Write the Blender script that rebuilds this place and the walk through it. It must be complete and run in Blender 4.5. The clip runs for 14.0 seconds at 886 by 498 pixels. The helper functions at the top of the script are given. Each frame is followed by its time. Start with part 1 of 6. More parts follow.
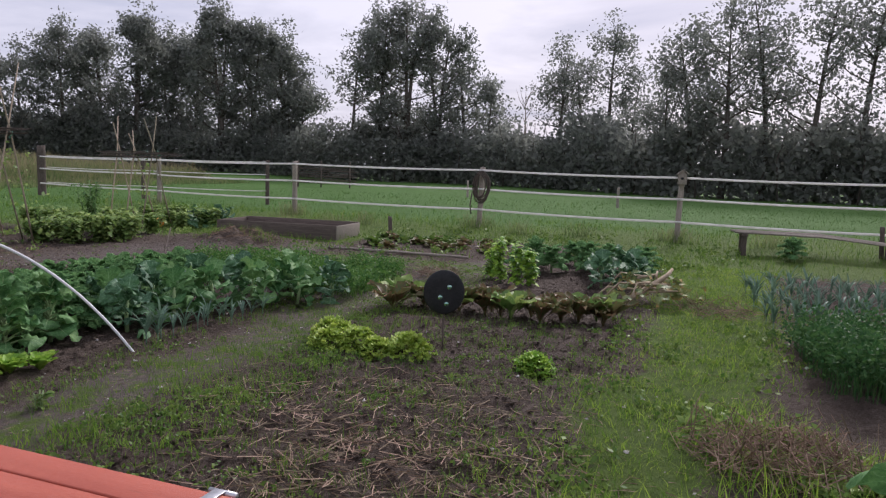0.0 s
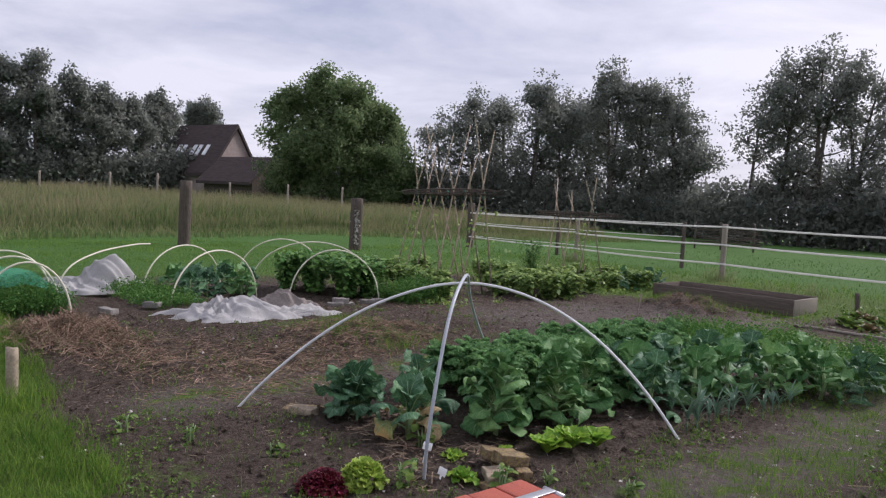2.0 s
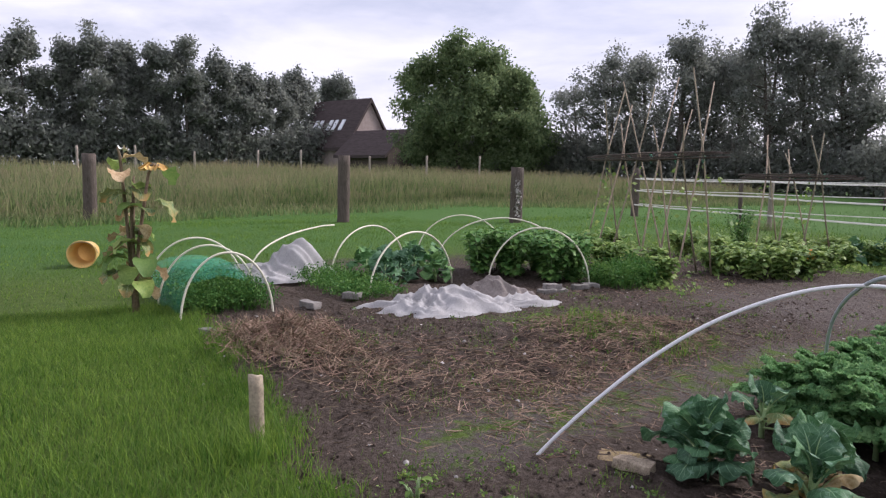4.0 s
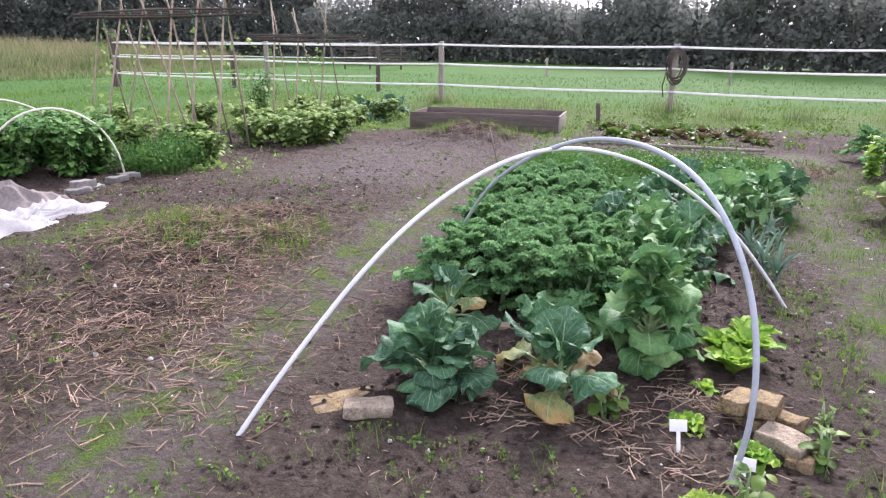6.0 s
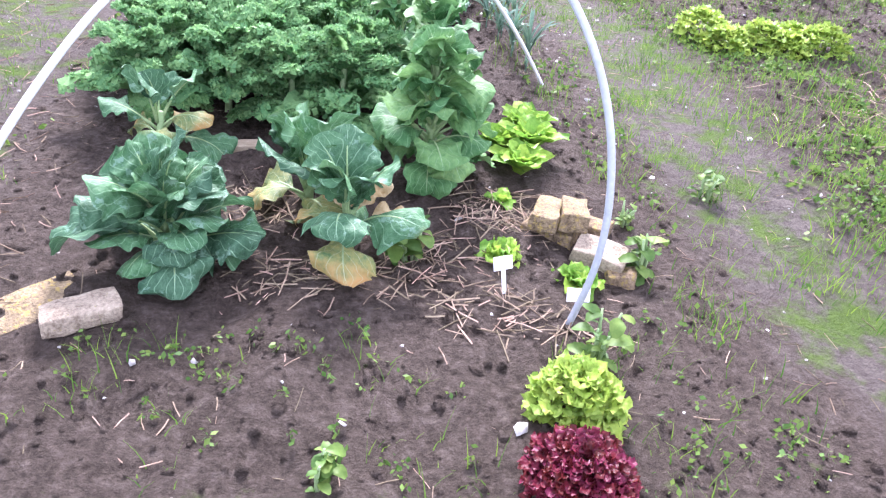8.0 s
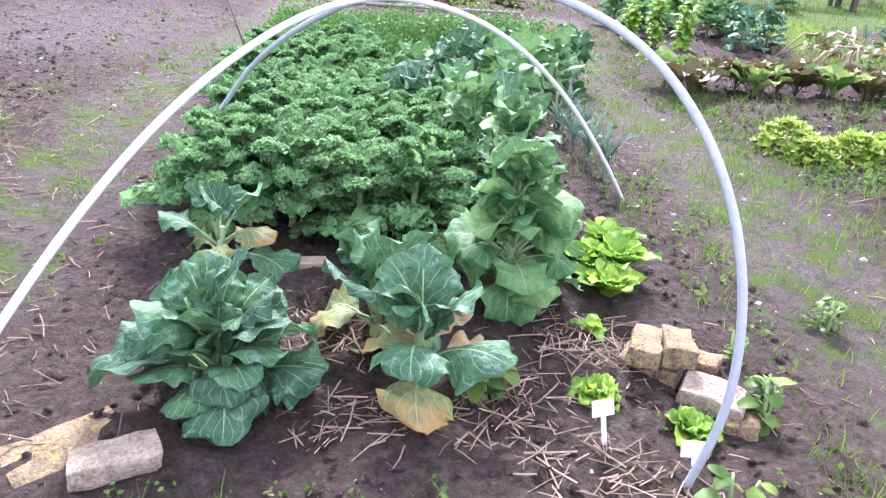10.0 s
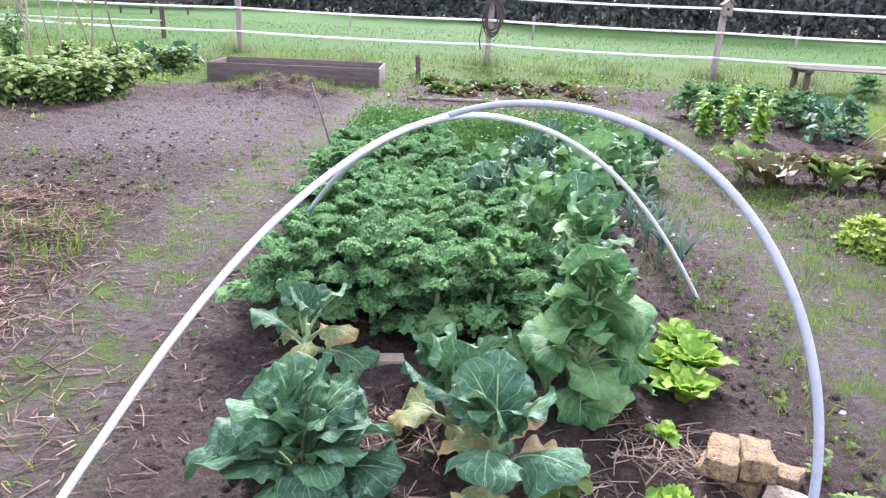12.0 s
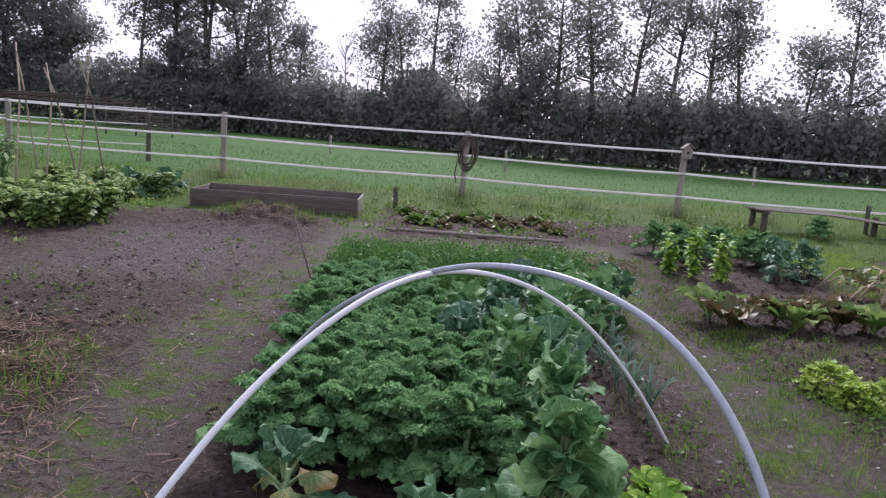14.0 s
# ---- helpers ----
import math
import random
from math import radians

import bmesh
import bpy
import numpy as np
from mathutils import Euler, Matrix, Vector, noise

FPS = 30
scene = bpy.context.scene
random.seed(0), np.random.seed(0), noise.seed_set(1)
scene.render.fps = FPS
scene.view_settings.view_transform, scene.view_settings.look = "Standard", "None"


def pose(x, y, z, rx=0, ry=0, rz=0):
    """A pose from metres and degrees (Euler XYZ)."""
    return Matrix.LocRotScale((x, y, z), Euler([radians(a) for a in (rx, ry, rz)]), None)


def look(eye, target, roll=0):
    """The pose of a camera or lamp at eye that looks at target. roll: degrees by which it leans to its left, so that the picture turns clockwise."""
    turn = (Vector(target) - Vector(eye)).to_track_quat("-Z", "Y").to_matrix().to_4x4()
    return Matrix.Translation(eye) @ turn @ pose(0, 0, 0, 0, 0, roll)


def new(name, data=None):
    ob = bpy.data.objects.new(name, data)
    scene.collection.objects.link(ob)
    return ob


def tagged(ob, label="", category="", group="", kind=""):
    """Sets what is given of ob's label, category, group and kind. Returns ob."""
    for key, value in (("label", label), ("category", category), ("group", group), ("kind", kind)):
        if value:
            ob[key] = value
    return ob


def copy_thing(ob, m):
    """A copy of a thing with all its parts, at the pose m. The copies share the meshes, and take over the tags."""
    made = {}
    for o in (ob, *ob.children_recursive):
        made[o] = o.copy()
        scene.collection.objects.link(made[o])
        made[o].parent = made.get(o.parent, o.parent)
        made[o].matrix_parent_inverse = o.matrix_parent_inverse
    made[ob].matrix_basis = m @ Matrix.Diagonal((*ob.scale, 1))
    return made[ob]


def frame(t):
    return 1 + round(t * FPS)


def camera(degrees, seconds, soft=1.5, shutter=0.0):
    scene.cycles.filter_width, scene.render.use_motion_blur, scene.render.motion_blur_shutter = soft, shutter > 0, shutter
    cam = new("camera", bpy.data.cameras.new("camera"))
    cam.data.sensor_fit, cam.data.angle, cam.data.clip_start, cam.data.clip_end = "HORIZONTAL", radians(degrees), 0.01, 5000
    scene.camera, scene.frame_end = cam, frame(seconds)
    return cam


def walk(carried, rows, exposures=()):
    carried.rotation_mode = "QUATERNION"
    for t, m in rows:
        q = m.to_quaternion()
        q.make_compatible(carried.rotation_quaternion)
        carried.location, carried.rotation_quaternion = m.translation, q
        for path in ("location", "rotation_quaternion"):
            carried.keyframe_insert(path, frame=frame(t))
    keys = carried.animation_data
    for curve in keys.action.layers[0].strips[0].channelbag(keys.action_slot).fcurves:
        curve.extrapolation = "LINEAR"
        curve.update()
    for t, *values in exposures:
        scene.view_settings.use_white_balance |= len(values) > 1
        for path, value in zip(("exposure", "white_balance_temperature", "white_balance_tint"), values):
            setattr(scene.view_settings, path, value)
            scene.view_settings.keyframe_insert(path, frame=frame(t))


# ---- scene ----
cam = camera(63.6, 14.0, soft=1.25)
PATH = [
    (0, (0.411, 2.019, 1.398), (-0.171, 3.92, 1.171), 1.7),
    (0.5, (0.118, 1.936, 1.387), (-0.698, 3.746, 1.141), 3.5),
    (1, (-0.234, 1.908, 1.395), (-1.398, 3.515, 1.148), 3.9),
    (1.5, (-0.601, 1.905, 1.406), (-1.971, 3.351, 1.221), 3.1),
    (2, (-0.983, 1.813, 1.431), (-2.421, 3.198, 1.321), 3.1),
    (2.5, (-1.417, 1.755, 1.427), (-3.039, 2.916, 1.296), 3.2),
    (2.7, (-1.605, 1.756, 1.422), (-3.295, 2.817, 1.281), 1.8),
    (4.8, (-3.327, 1.871, 1.44), (-4.814, 3.167, 1.11), 1.0),
    (5, (-3.447, 1.898, 1.444), (-4.805, 3.322, 1.084), 2.0),
    (5.5, (-3.777, 2.076, 1.411), (-4.805, 3.743, 1.009), -1.8),
    (6, (-4.081, 2.153, 1.382), (-4.584, 4.009, 0.831), 0.4),
    (6.5, (-4.338, 2.305, 1.35), (-4.459, 4.094, 0.462), 1.3),
    (7, (-4.426, 2.529, 1.344), (-4.234, 4.222, 0.295), 3.1),
    (7.2, (-4.453, 2.62, 1.35), (-4.159, 4.268, 0.266), 3.1),
    (9.3, (-4.417, 3.134, 1.088), (-4.0, 4.744, -0.022), 7.1),
    (9.5, (-4.43, 3.145, 1.111), (-4.044, 4.807, 0.067), 6.5),
    (10, (-4.481, 3.179, 1.181), (-4.236, 4.968, 0.322), 4.2),
    (10.5, (-4.505, 3.184, 1.206), (-4.368, 5.0, 0.38), 2.8),
    (11, (-4.507, 3.17, 1.215), (-4.415, 5.001, 0.415), 2.5),
    (11.5, (-4.491, 3.154, 1.225), (-4.428, 5.0, 0.458), 2.4),
    (12, (-4.5, 3.117, 1.28), (-4.463, 5.005, 0.621), 2.5),
    (12.5, (-4.526, 3.072, 1.333), (-4.492, 4.993, 0.778), 2.8),
    (13, (-4.543, 3.04, 1.369), (-4.506, 4.977, 0.872), 3.15),
    (13.5, (-4.521, 3.012, 1.408), (-4.447, 4.973, 1.015), 3.8),
    (14, (-4.545, 3.003, 1.415), (-4.446, 4.974, 1.087), 4.2),
]
EXPOSURES = [(0, 0.36, 6150, 22), (1, 0.52, 6100, 22), (2, 0.40, 6150, 20), (2.7, 0.44, 6150, 20), (4.8, 0.95, 6150, 23), (5.5, 1.28, 6050, 24), (6.5, 2.1, 5900, 27), (7.2, 2.55, 5700, 27), (9.5, 2.55, 5600, 29),
             (10.5, 2.2, 5700, 30), (11.5, 2.15, 5700, 30), (12.5, 2.0, 5750, 30), (13.2, 1.5, 5800, 29), (14, 0.72, 5850, 27)]
walk(cam, [(t, look(eye, target, roll)) for t, eye, target, roll in PATH], EXPOSURES)

# ---- sky and sun: a bright overcast with the veiled sun ahead ----
SUN_AZ, SUN_EL = 8.0, 38.0          # degrees east of the y axis, and above the ground


def node(nt, kind, x=0, y=0, **sets):
    n = nt.nodes.new(kind)
    n.location = (x, y)
    for k, v in sets.items():
        n.inputs[k].default_value = v
    return n


def make_world():
    w = bpy.data.worlds.new("sky")
    scene.world = w
    w.use_nodes = True
    nt = w.node_tree
    nt.nodes.clear()
    out = node(nt, "ShaderNodeOutputWorld")
    bg = node(nt, "ShaderNodeBackground", Strength=0.10)
    sky = node(nt, "ShaderNodeTexSky")
    sky.sky_type = "NISHITA"
    sky.sun_disc = False
    sky.sun_elevation = radians(SUN_EL)
    sky.sun_rotation = radians(SUN_AZ)
    sky.dust_density = 3.0
    tc = node(nt, "ShaderNodeTexCoord")
    sep = node(nt, "ShaderNodeSeparateXYZ")
    nt.links.new(tc.outputs["Generated"], sep.inputs[0])
    zz = node(nt, "ShaderNodeMath")
    zz.operation = "ADD"
    zz.inputs[1].default_value = 0.12
    zc = node(nt, "ShaderNodeMath")
    zc.operation = "MAXIMUM"
    zc.inputs[1].default_value = 0.05
    nt.links.new(sep.outputs["Z"], zz.inputs[0])
    nt.links.new(zz.outputs[0], zc.inputs[0])
    div = node(nt, "ShaderNodeVectorMath")
    div.operation = "DIVIDE"
    cz = node(nt, "ShaderNodeCombineXYZ")
    for k in range(3):
        nt.links.new(zc.outputs[0], cz.inputs[k])
    nt.links.new(tc.outputs["Generated"], div.inputs[0])
    nt.links.new(cz.outputs[0], div.inputs[1])
    n1 = node(nt, "ShaderNodeTexNoise", Scale=0.9, Detail=7.0, Roughness=0.58, Distortion=0.4)
    nt.links.new(div.outputs[0], n1.inputs["Vector"])
    ramp = node(nt, "ShaderNodeValToRGB")
    e = ramp.color_ramp.elements
    e[0].position, e[0].color = 0.30, CLOUD_DARK
    e[1].position, e[1].color = 0.62, CLOUD_LIGHT
    m = e.new(0.46)
    m.color = CLOUD_MID
    nt.links.new(n1.outputs["Fac"], ramp.inputs[0])
    mix = node(nt, "ShaderNodeMix")
    mix.data_type = "RGBA"
    mix.inputs[0].default_value = 0.86
    nt.links.new(sky.outputs[0], mix.inputs[6])
    nt.links.new(ramp.outputs[0], mix.inputs[7])
    nt.links.new(mix.outputs[2], bg.inputs["Color"])
    nt.links.new(bg.outputs[0], out.inputs[0])


CLOUD_DARK = (3.7, 4.0, 4.8, 1)
CLOUD_MID = (5.3, 5.4, 5.9, 1)
CLOUD_LIGHT = (6.7, 6.7, 7.05, 1)
make_world()
sun = new("sun", bpy.data.lights.new("sun", "SUN"))
sun.data.energy, sun.data.angle, sun.data.color = 2.5, radians(14), (1.0, 0.95, 0.88)
az, el = radians(SUN_AZ), radians(SUN_EL)
sun.matrix_world = look((math.sin(az) * math.cos(el) * 50, math.cos(az) * math.cos(el) * 50, math.sin(el) * 50), (0, 0, 0))

# ---- materials ----
def material(name, a, b, scale=8.0, fine=80.0, rough=0.7, bump=0.3, metal=0.0, island=0.0, translucent=0.0, spec=0.2, veins=None, tip=None, grain=None, wear=None):
    """A two-scale surface: colours a and b mixed by coarse and fine noise; island: brightness spread between pieces;
    veins: pale colour along a leaf's ribs; tip: colour towards a blade's or leaf's end; grain: stretch for wood; wear: bare colour in worn spots."""
    m = bpy.data.materials.new(name)
    m.use_nodes = True
    nt = m.node_tree
    bsdf = nt.nodes["Principled BSDF"]
    out = nt.nodes["Material Output"]
    bsdf.inputs["Roughness"].default_value = rough
    bsdf.inputs["Metallic"].default_value = metal
    bsdf.inputs["Specular IOR Level"].default_value = spec
    tc = node(nt, "ShaderNodeTexCoord")
    vec = tc.outputs["Object"]
    if grain:
        mp = node(nt, "ShaderNodeMapping")
        mp.inputs["Scale"].default_value = grain
        nt.links.new(vec, mp.inputs["Vector"])
        vec = mp.outputs[0]
    n1 = node(nt, "ShaderNodeTexNoise", Scale=scale, Detail=4.0, Roughness=0.6)
    n2 = node(nt, "ShaderNodeTexNoise", Scale=fine, Detail=3.0, Roughness=0.65)
    for n in (n1, n2):
        nt.links.new(vec, n.inputs["Vector"])
    add = node(nt, "ShaderNodeMath")
    add.operation = "ADD"
    nt.links.new(n1.outputs["Fac"], add.inputs[0])
    nt.links.new(n2.outputs["Fac"], add.inputs[1])
    rng = node(nt, "ShaderNodeMapRange")
    rng.inputs[1].default_value, rng.inputs[2].default_value = 0.72, 1.28
    nt.links.new(add.outputs[0], rng.inputs[0])
    mix = node(nt, "ShaderNodeMix")
    mix.data_type = "RGBA"
    mix.inputs[6].default_value, mix.inputs[7].default_value = (*a, 1), (*b, 1)
    nt.links.new(rng.outputs[0], mix.inputs[0])
    col = mix.outputs[2]

    def blend(fac, colour, base):
        x = node(nt, "ShaderNodeMix")
        x.data_type = "RGBA"
        nt.links.new(fac, x.inputs[0])
        nt.links.new(base, x.inputs[6])
        x.inputs[7].default_value = (*colour, 1)
        return x.outputs[2]

    def math_(op, p, q=None, third=None):
        x = node(nt, "ShaderNodeMath")
        x.operation = op
        for k, v in enumerate((p, q, third)):
            if v is None:
                continue
            if isinstance(v, (int, float)):
                x.inputs[k].default_value = v
            else:
                nt.links.new(v, x.inputs[k])
        return x.outputs[0]

    if island:
        g = node(nt, "ShaderNodeNewGeometry")
        oi = node(nt, "ShaderNodeObjectInfo")
        r = math_("FRACT", math_("ADD", g.outputs["Random Per Island"], oi.outputs["Random"]))
        hsv = node(nt, "ShaderNodeHueSaturation")
        nt.links.new(math_("ADD", math_("MULTIPLY", r, island * 2), 1 - island), hsv.inputs["Value"])
        nt.links.new(math_("ADD", math_("MULTIPLY", r, -0.05 * min(1, island * 3)), 0.5 + 0.025 * min(1, island * 3)), hsv.inputs["Hue"])
        nt.links.new(col, hsv.inputs["Color"])
        col = hsv.outputs[0]
    if veins or tip:
        sep = node(nt, "ShaderNodeSeparateXYZ")
        nt.links.new(tc.outputs["UV"], sep.inputs[0])
        u, v = sep.outputs["X"], sep.outputs["Y"]
        if tip:
            colour, lo, hi = tip
            mr = node(nt, "ShaderNodeMapRange")
            mr.inputs[1].default_value, mr.inputs[2].default_value = lo, hi
            nt.links.new(math_("ADD", u, math_("MULTIPLY", math_("SUBTRACT", n1.outputs["Fac"], 0.5), 0.8)), mr.inputs[0])
            col = blend(mr.outputs[0], colour, col)
        if veins:
            off = math_("ABSOLUTE", math_("SUBTRACT", v, 0.5))
            mid = math_("LESS_THAN", off, math_("MULTIPLY", math_("SUBTRACT", 1.15, u), 0.032))
            saw = math_("FRACT", math_("MULTIPLY", math_("SUBTRACT", u, math_("MULTIPLY", off, 0.9)), 6.0))
            side = math_("LESS_THAN", math_("ABSOLUTE", math_("SUBTRACT", saw, 0.5)), 0.045)
            vo = node(nt, "ShaderNodeTexVoronoi", Scale=13.0)
            vo.feature = "DISTANCE_TO_EDGE"
            nt.links.new(tc.outputs["UV"], vo.inputs["Vector"])
            net = math_("LESS_THAN", vo.outputs["Distance"], 0.035)
            fac = math_("MULTIPLY", math_("MAXIMUM", mid, math_("MAXIMUM", math_("MULTIPLY", side, 0.6), math_("MULTIPLY", net, 0.12))), 0.75)
            col = blend(fac, veins, col)
    if wear:
        nw = node(nt, "ShaderNodeTexNoise", Scale=scale * 2.3, Detail=6.0, Roughness=0.7)
        nt.links.new(vec, nw.inputs["Vector"])
        mr = node(nt, "ShaderNodeMapRange")
        mr.inputs[1].default_value, mr.inputs[2].default_value = wear[1], wear[1] + 0.06
        nt.links.new(nw.outputs["Fac"], mr.inputs[0])
        col = blend(mr.outputs[0], wear[0], col)
    nt.links.new(col, bsdf.inputs["Base Color"])
    if bump:
        bp = node(nt, "ShaderNodeBump", Strength=bump, Distance=0.01)
        nt.links.new(add.outputs[0], bp.inputs["Height"])
        nt.links.new(bp.outputs[0], bsdf.inputs["Normal"])
    if translucent:
        tr = node(nt, "ShaderNodeBsdfTranslucent")
        nt.links.new(col, tr.inputs["Color"])
        ms = node(nt, "ShaderNodeMixShader")
        ms.inputs[0].default_value = translucent
        nt.links.new(bsdf.outputs[0], ms.inputs[1])
        nt.links.new(tr.outputs[0], ms.inputs[2])
        nt.links.new(ms.outputs[0], out.inputs["Surface"])
    return m


def ground_material():
    """Soil, trodden damp soil and short turf, mixed by the plan's zones with ragged edges."""
    m = bpy.data.materials.new("ground")
    m.use_nodes = True
    nt = m.node_tree
    bsdf = nt.nodes["Principled BSDF"]
    tc = node(nt, "ShaderNodeTexCoord")

    def noise_(scale, detail=5.0, rough=0.62):
        n = node(nt, "ShaderNodeTexNoise", Scale=scale, Detail=detail, Roughness=rough)
        nt.links.new(tc.outputs["Object"], n.inputs["Vector"])
        return n.outputs["Fac"]

    def ramp_(fac, *stops):
        r = node(nt, "ShaderNodeValToRGB")
        e = r.color_ramp.elements
        e[0].position, e[0].color = stops[0][0], (*stops[0][1], 1)
        e[1].position, e[1].color = stops[-1][0], (*stops[-1][1], 1)
        for p, c in stops[1:-1]:
            e.new(p).color = (*c, 1)
        nt.links.new(fac, r.inputs[0])
        return r.outputs[0]

    def mix_(fac, p, q):
        x = node(nt, "ShaderNodeMix")
        x.data_type = "RGBA"
        nt.links.new(fac, x.inputs[0])
        nt.links.new(p, x.inputs[6])
        nt.links.new(q, x.inputs[7])
        return x.outputs[2]

    def ragged(value, amount, lo, hi, scale):
        a = node(nt, "ShaderNodeMath")
        a.operation = "MULTIPLY_ADD"
        nt.links.new(noise_(scale, 6.0, 0.7), a.inputs[0])
        a.inputs[1].default_value = amount
        nt.links.new(value, a.inputs[2])
        r = node(nt, "ShaderNodeMapRange")
        r.inputs[1].default_value, r.inputs[2].default_value = lo + amount / 2, hi + amount / 2
        nt.links.new(a.outputs[0], r.inputs[0])
        return r.outputs[0]

    at = node(nt, "ShaderNodeAttribute")
    at.attribute_name = "zones"
    sep = node(nt, "ShaderNodeSeparateColor")
    nt.links.new(at.outputs["Color"], sep.inputs[0])
    fine = noise_(85.0, 8.0, 0.78)
    mid = noise_(9.0)
    wide = noise_(1.1, 4.0)
    soil = mix_(wide, ramp_(fine, (0.3, SOIL_DARK), (0.55, SOIL_MID), (0.75, SOIL_PALE)),
                ramp_(noise_(27.0, 5.0, 0.7), (0.36, SOIL_DARK), (0.52, SOIL_MID), (0.72, SOIL_PALE)))
    trod = mix_(mid, ramp_(fine, (0.3, (0.070, 0.057, 0.050)), (0.7, (0.225, 0.190, 0.166))), ramp_(noise_(25.0), (0.35, (0.082, 0.067, 0.060)), (0.65, (0.21, 0.180, 0.160))))
    turf = mix_(wide, ramp_(fine, (0.3, TURF_A), (0.7, TURF_B)), ramp_(mid, (0.3, TURF_A), (0.7, TURF_B)))
    field = mix_(wide, ramp_(fine, (0.3, FIELD_A), (0.7, FIELD_B)), ramp_(mid, (0.3, FIELD_A), (0.7, FIELD_B)))
    col = mix_(ragged(sep.outputs["Green"], 0.9, 0.35, 0.75, 6.0), soil, trod)
    col = mix_(ragged(sep.outputs["Red"], 1.2, 0.44, 0.62, 4.5), col, turf)
    col = mix_(sep.outputs["Blue"], col, field)
    nt.links.new(col, bsdf.inputs["Base Color"])
    bsdf.inputs["Roughness"].default_value = 0.85
    bsdf.inputs["Specular IOR Level"].default_value = 0.10
    sm = node(nt, "ShaderNodeMath")
    sm.operation = "MULTIPLY_ADD"
    nt.links.new(noise_(22.0, 5.0, 0.65), sm.inputs[0])
    sm.inputs[1].default_value = 1.8
    nt.links.new(fine, sm.inputs[2])
    bp = node(nt, "ShaderNodeBump", Strength=1.0, Distance=0.032)
    nt.links.new(sm.outputs[0], bp.inputs["Height"])
    nt.links.new(bp.outputs[0], bsdf.inputs["Normal"])
    return m


SOIL_DARK, SOIL_MID, SOIL_PALE = (0.038, 0.028, 0.021), (0.108, 0.084, 0.068), (0.25, 0.203, 0.170)
TURF_A, TURF_B = (0.05, 0.09, 0.020), (0.14, 0.205, 0.045)
FIELD_A, FIELD_B = (0.052, 0.125, 0.026), (0.095, 0.190, 0.045)
GROUND = ground_material()
GRASS = material("grass", (0.075, 0.165, 0.022), (0.17, 0.30, 0.045), 0.7, 9, 0.6, 0, island=0.4, translucent=0.4, tip=((0.21, 0.28, 0.07), 0.6, 1.3))
MEADOW = material("meadow_grass", (0.055, 0.135, 0.026), (0.105, 0.21, 0.048), 0.4, 5, 0.65, 0, island=0.25, translucent=0.4, spec=0.06)
FRESH_GRASS = material("fresh_grass", (0.12, 0.235, 0.028), (0.25, 0.39, 0.06), 0.9, 9, 0.6, 0, island=0.4, translucent=0.45, spec=0.15, tip=((0.30, 0.36, 0.10), 0.7, 1.3))
TALL_GRASS = material("tall_grass", (0.11, 0.175, 0.06), (0.215, 0.26, 0.11), 0.35, 3, 0.7, 0, island=0.35, translucent=0.4, spec=0.1, tip=((0.33, 0.265, 0.17), 0.55, 1.1))
WEED = material("weed_leaf", (0.08, 0.16, 0.03), (0.17, 0.26, 0.06), 4, 40, 0.5, 0.1, island=0.3, translucent=0.3)
STRAW = material("straw", (0.17, 0.12, 0.08), (0.38, 0.295, 0.205), 6, 60, 0.8, 0.1, island=0.45)
DRY_STEM = material("dry_stem", (0.13, 0.088, 0.062), (0.33, 0.245, 0.17), 6, 60, 0.85, 0.1, island=0.4)
CLOD = material("clod", (0.040, 0.029, 0.026), (0.135, 0.105, 0.095), 20, 150, 0.95, 0.5, island=0.3)
PEBBLE = material("pebble", (0.28, 0.26, 0.24), (0.5, 0.48, 0.45), 10, 90, 0.8, 0.2, island=0.3)
WHITE_PIPE = material("white_pipe", (0.66, 0.67, 0.68), (0.78, 0.78, 0.78), 5, 60, 0.38, 0.05, wear=((0.45, 0.45, 0.42), 0.66))
GREY_PIPE = material("grey_pipe", (0.36, 0.39, 0.43), (0.48, 0.51, 0.55), 5, 60, 0.35, 0.05, wear=((0.62, 0.64, 0.66), 0.66))
CREAM_PIPE = material("cream_pipe", (0.66, 0.63, 0.50), (0.80, 0.77, 0.62), 5, 60, 0.45, 0.05)
RED_PAINT = material("red_paint", (0.36, 0.085, 0.055), (0.46, 0.125, 0.08), 3, 70, 0.42, 0.25, grain=(1, 9, 9), wear=((0.20, 0.06, 0.04), 0.64))
OCHRE_WOOD = material("ochre_wood", (0.26, 0.125, 0.022), (0.42, 0.225, 0.05), 3, 30, 0.6, 0.3, grain=(1, 8, 8), wear=((0.18, 0.09, 0.03), 0.66))
STEEL = material("galvanised_steel", (0.42, 0.43, 0.45), (0.62, 0.63, 0.65), 12, 90, 0.38, 0.1, metal=0.85)
GREY_WOOD = material("grey_wood", (0.22, 0.19, 0.16), (0.42, 0.37, 0.31), 5, 40, 0.9, 0.5, grain=(9, 9, 1), island=0.15)
DARK_WOOD = material("dark_wood", (0.055, 0.045, 0.038), (0.16, 0.13, 0.11), 5, 40, 0.92, 0.6, grain=(8, 8, 1), wear=((0.30, 0.27, 0.23), 0.62))
PLANK_WOOD = material("plank_wood", (0.085, 0.068, 0.058), (0.19, 0.155, 0.13), 4, 40, 0.9, 0.4, grain=(1, 9, 9), island=0.15)
PALE_WOOD = material("pale_wood", (0.26, 0.20, 0.13), (0.46, 0.38, 0.27), 5, 40, 0.85, 0.3, grain=(1, 9, 9))
STICK = material("stick", (0.22, 0.18, 0.13), (0.44, 0.37, 0.27), 9, 60, 0.85, 0.3, island=0.35)
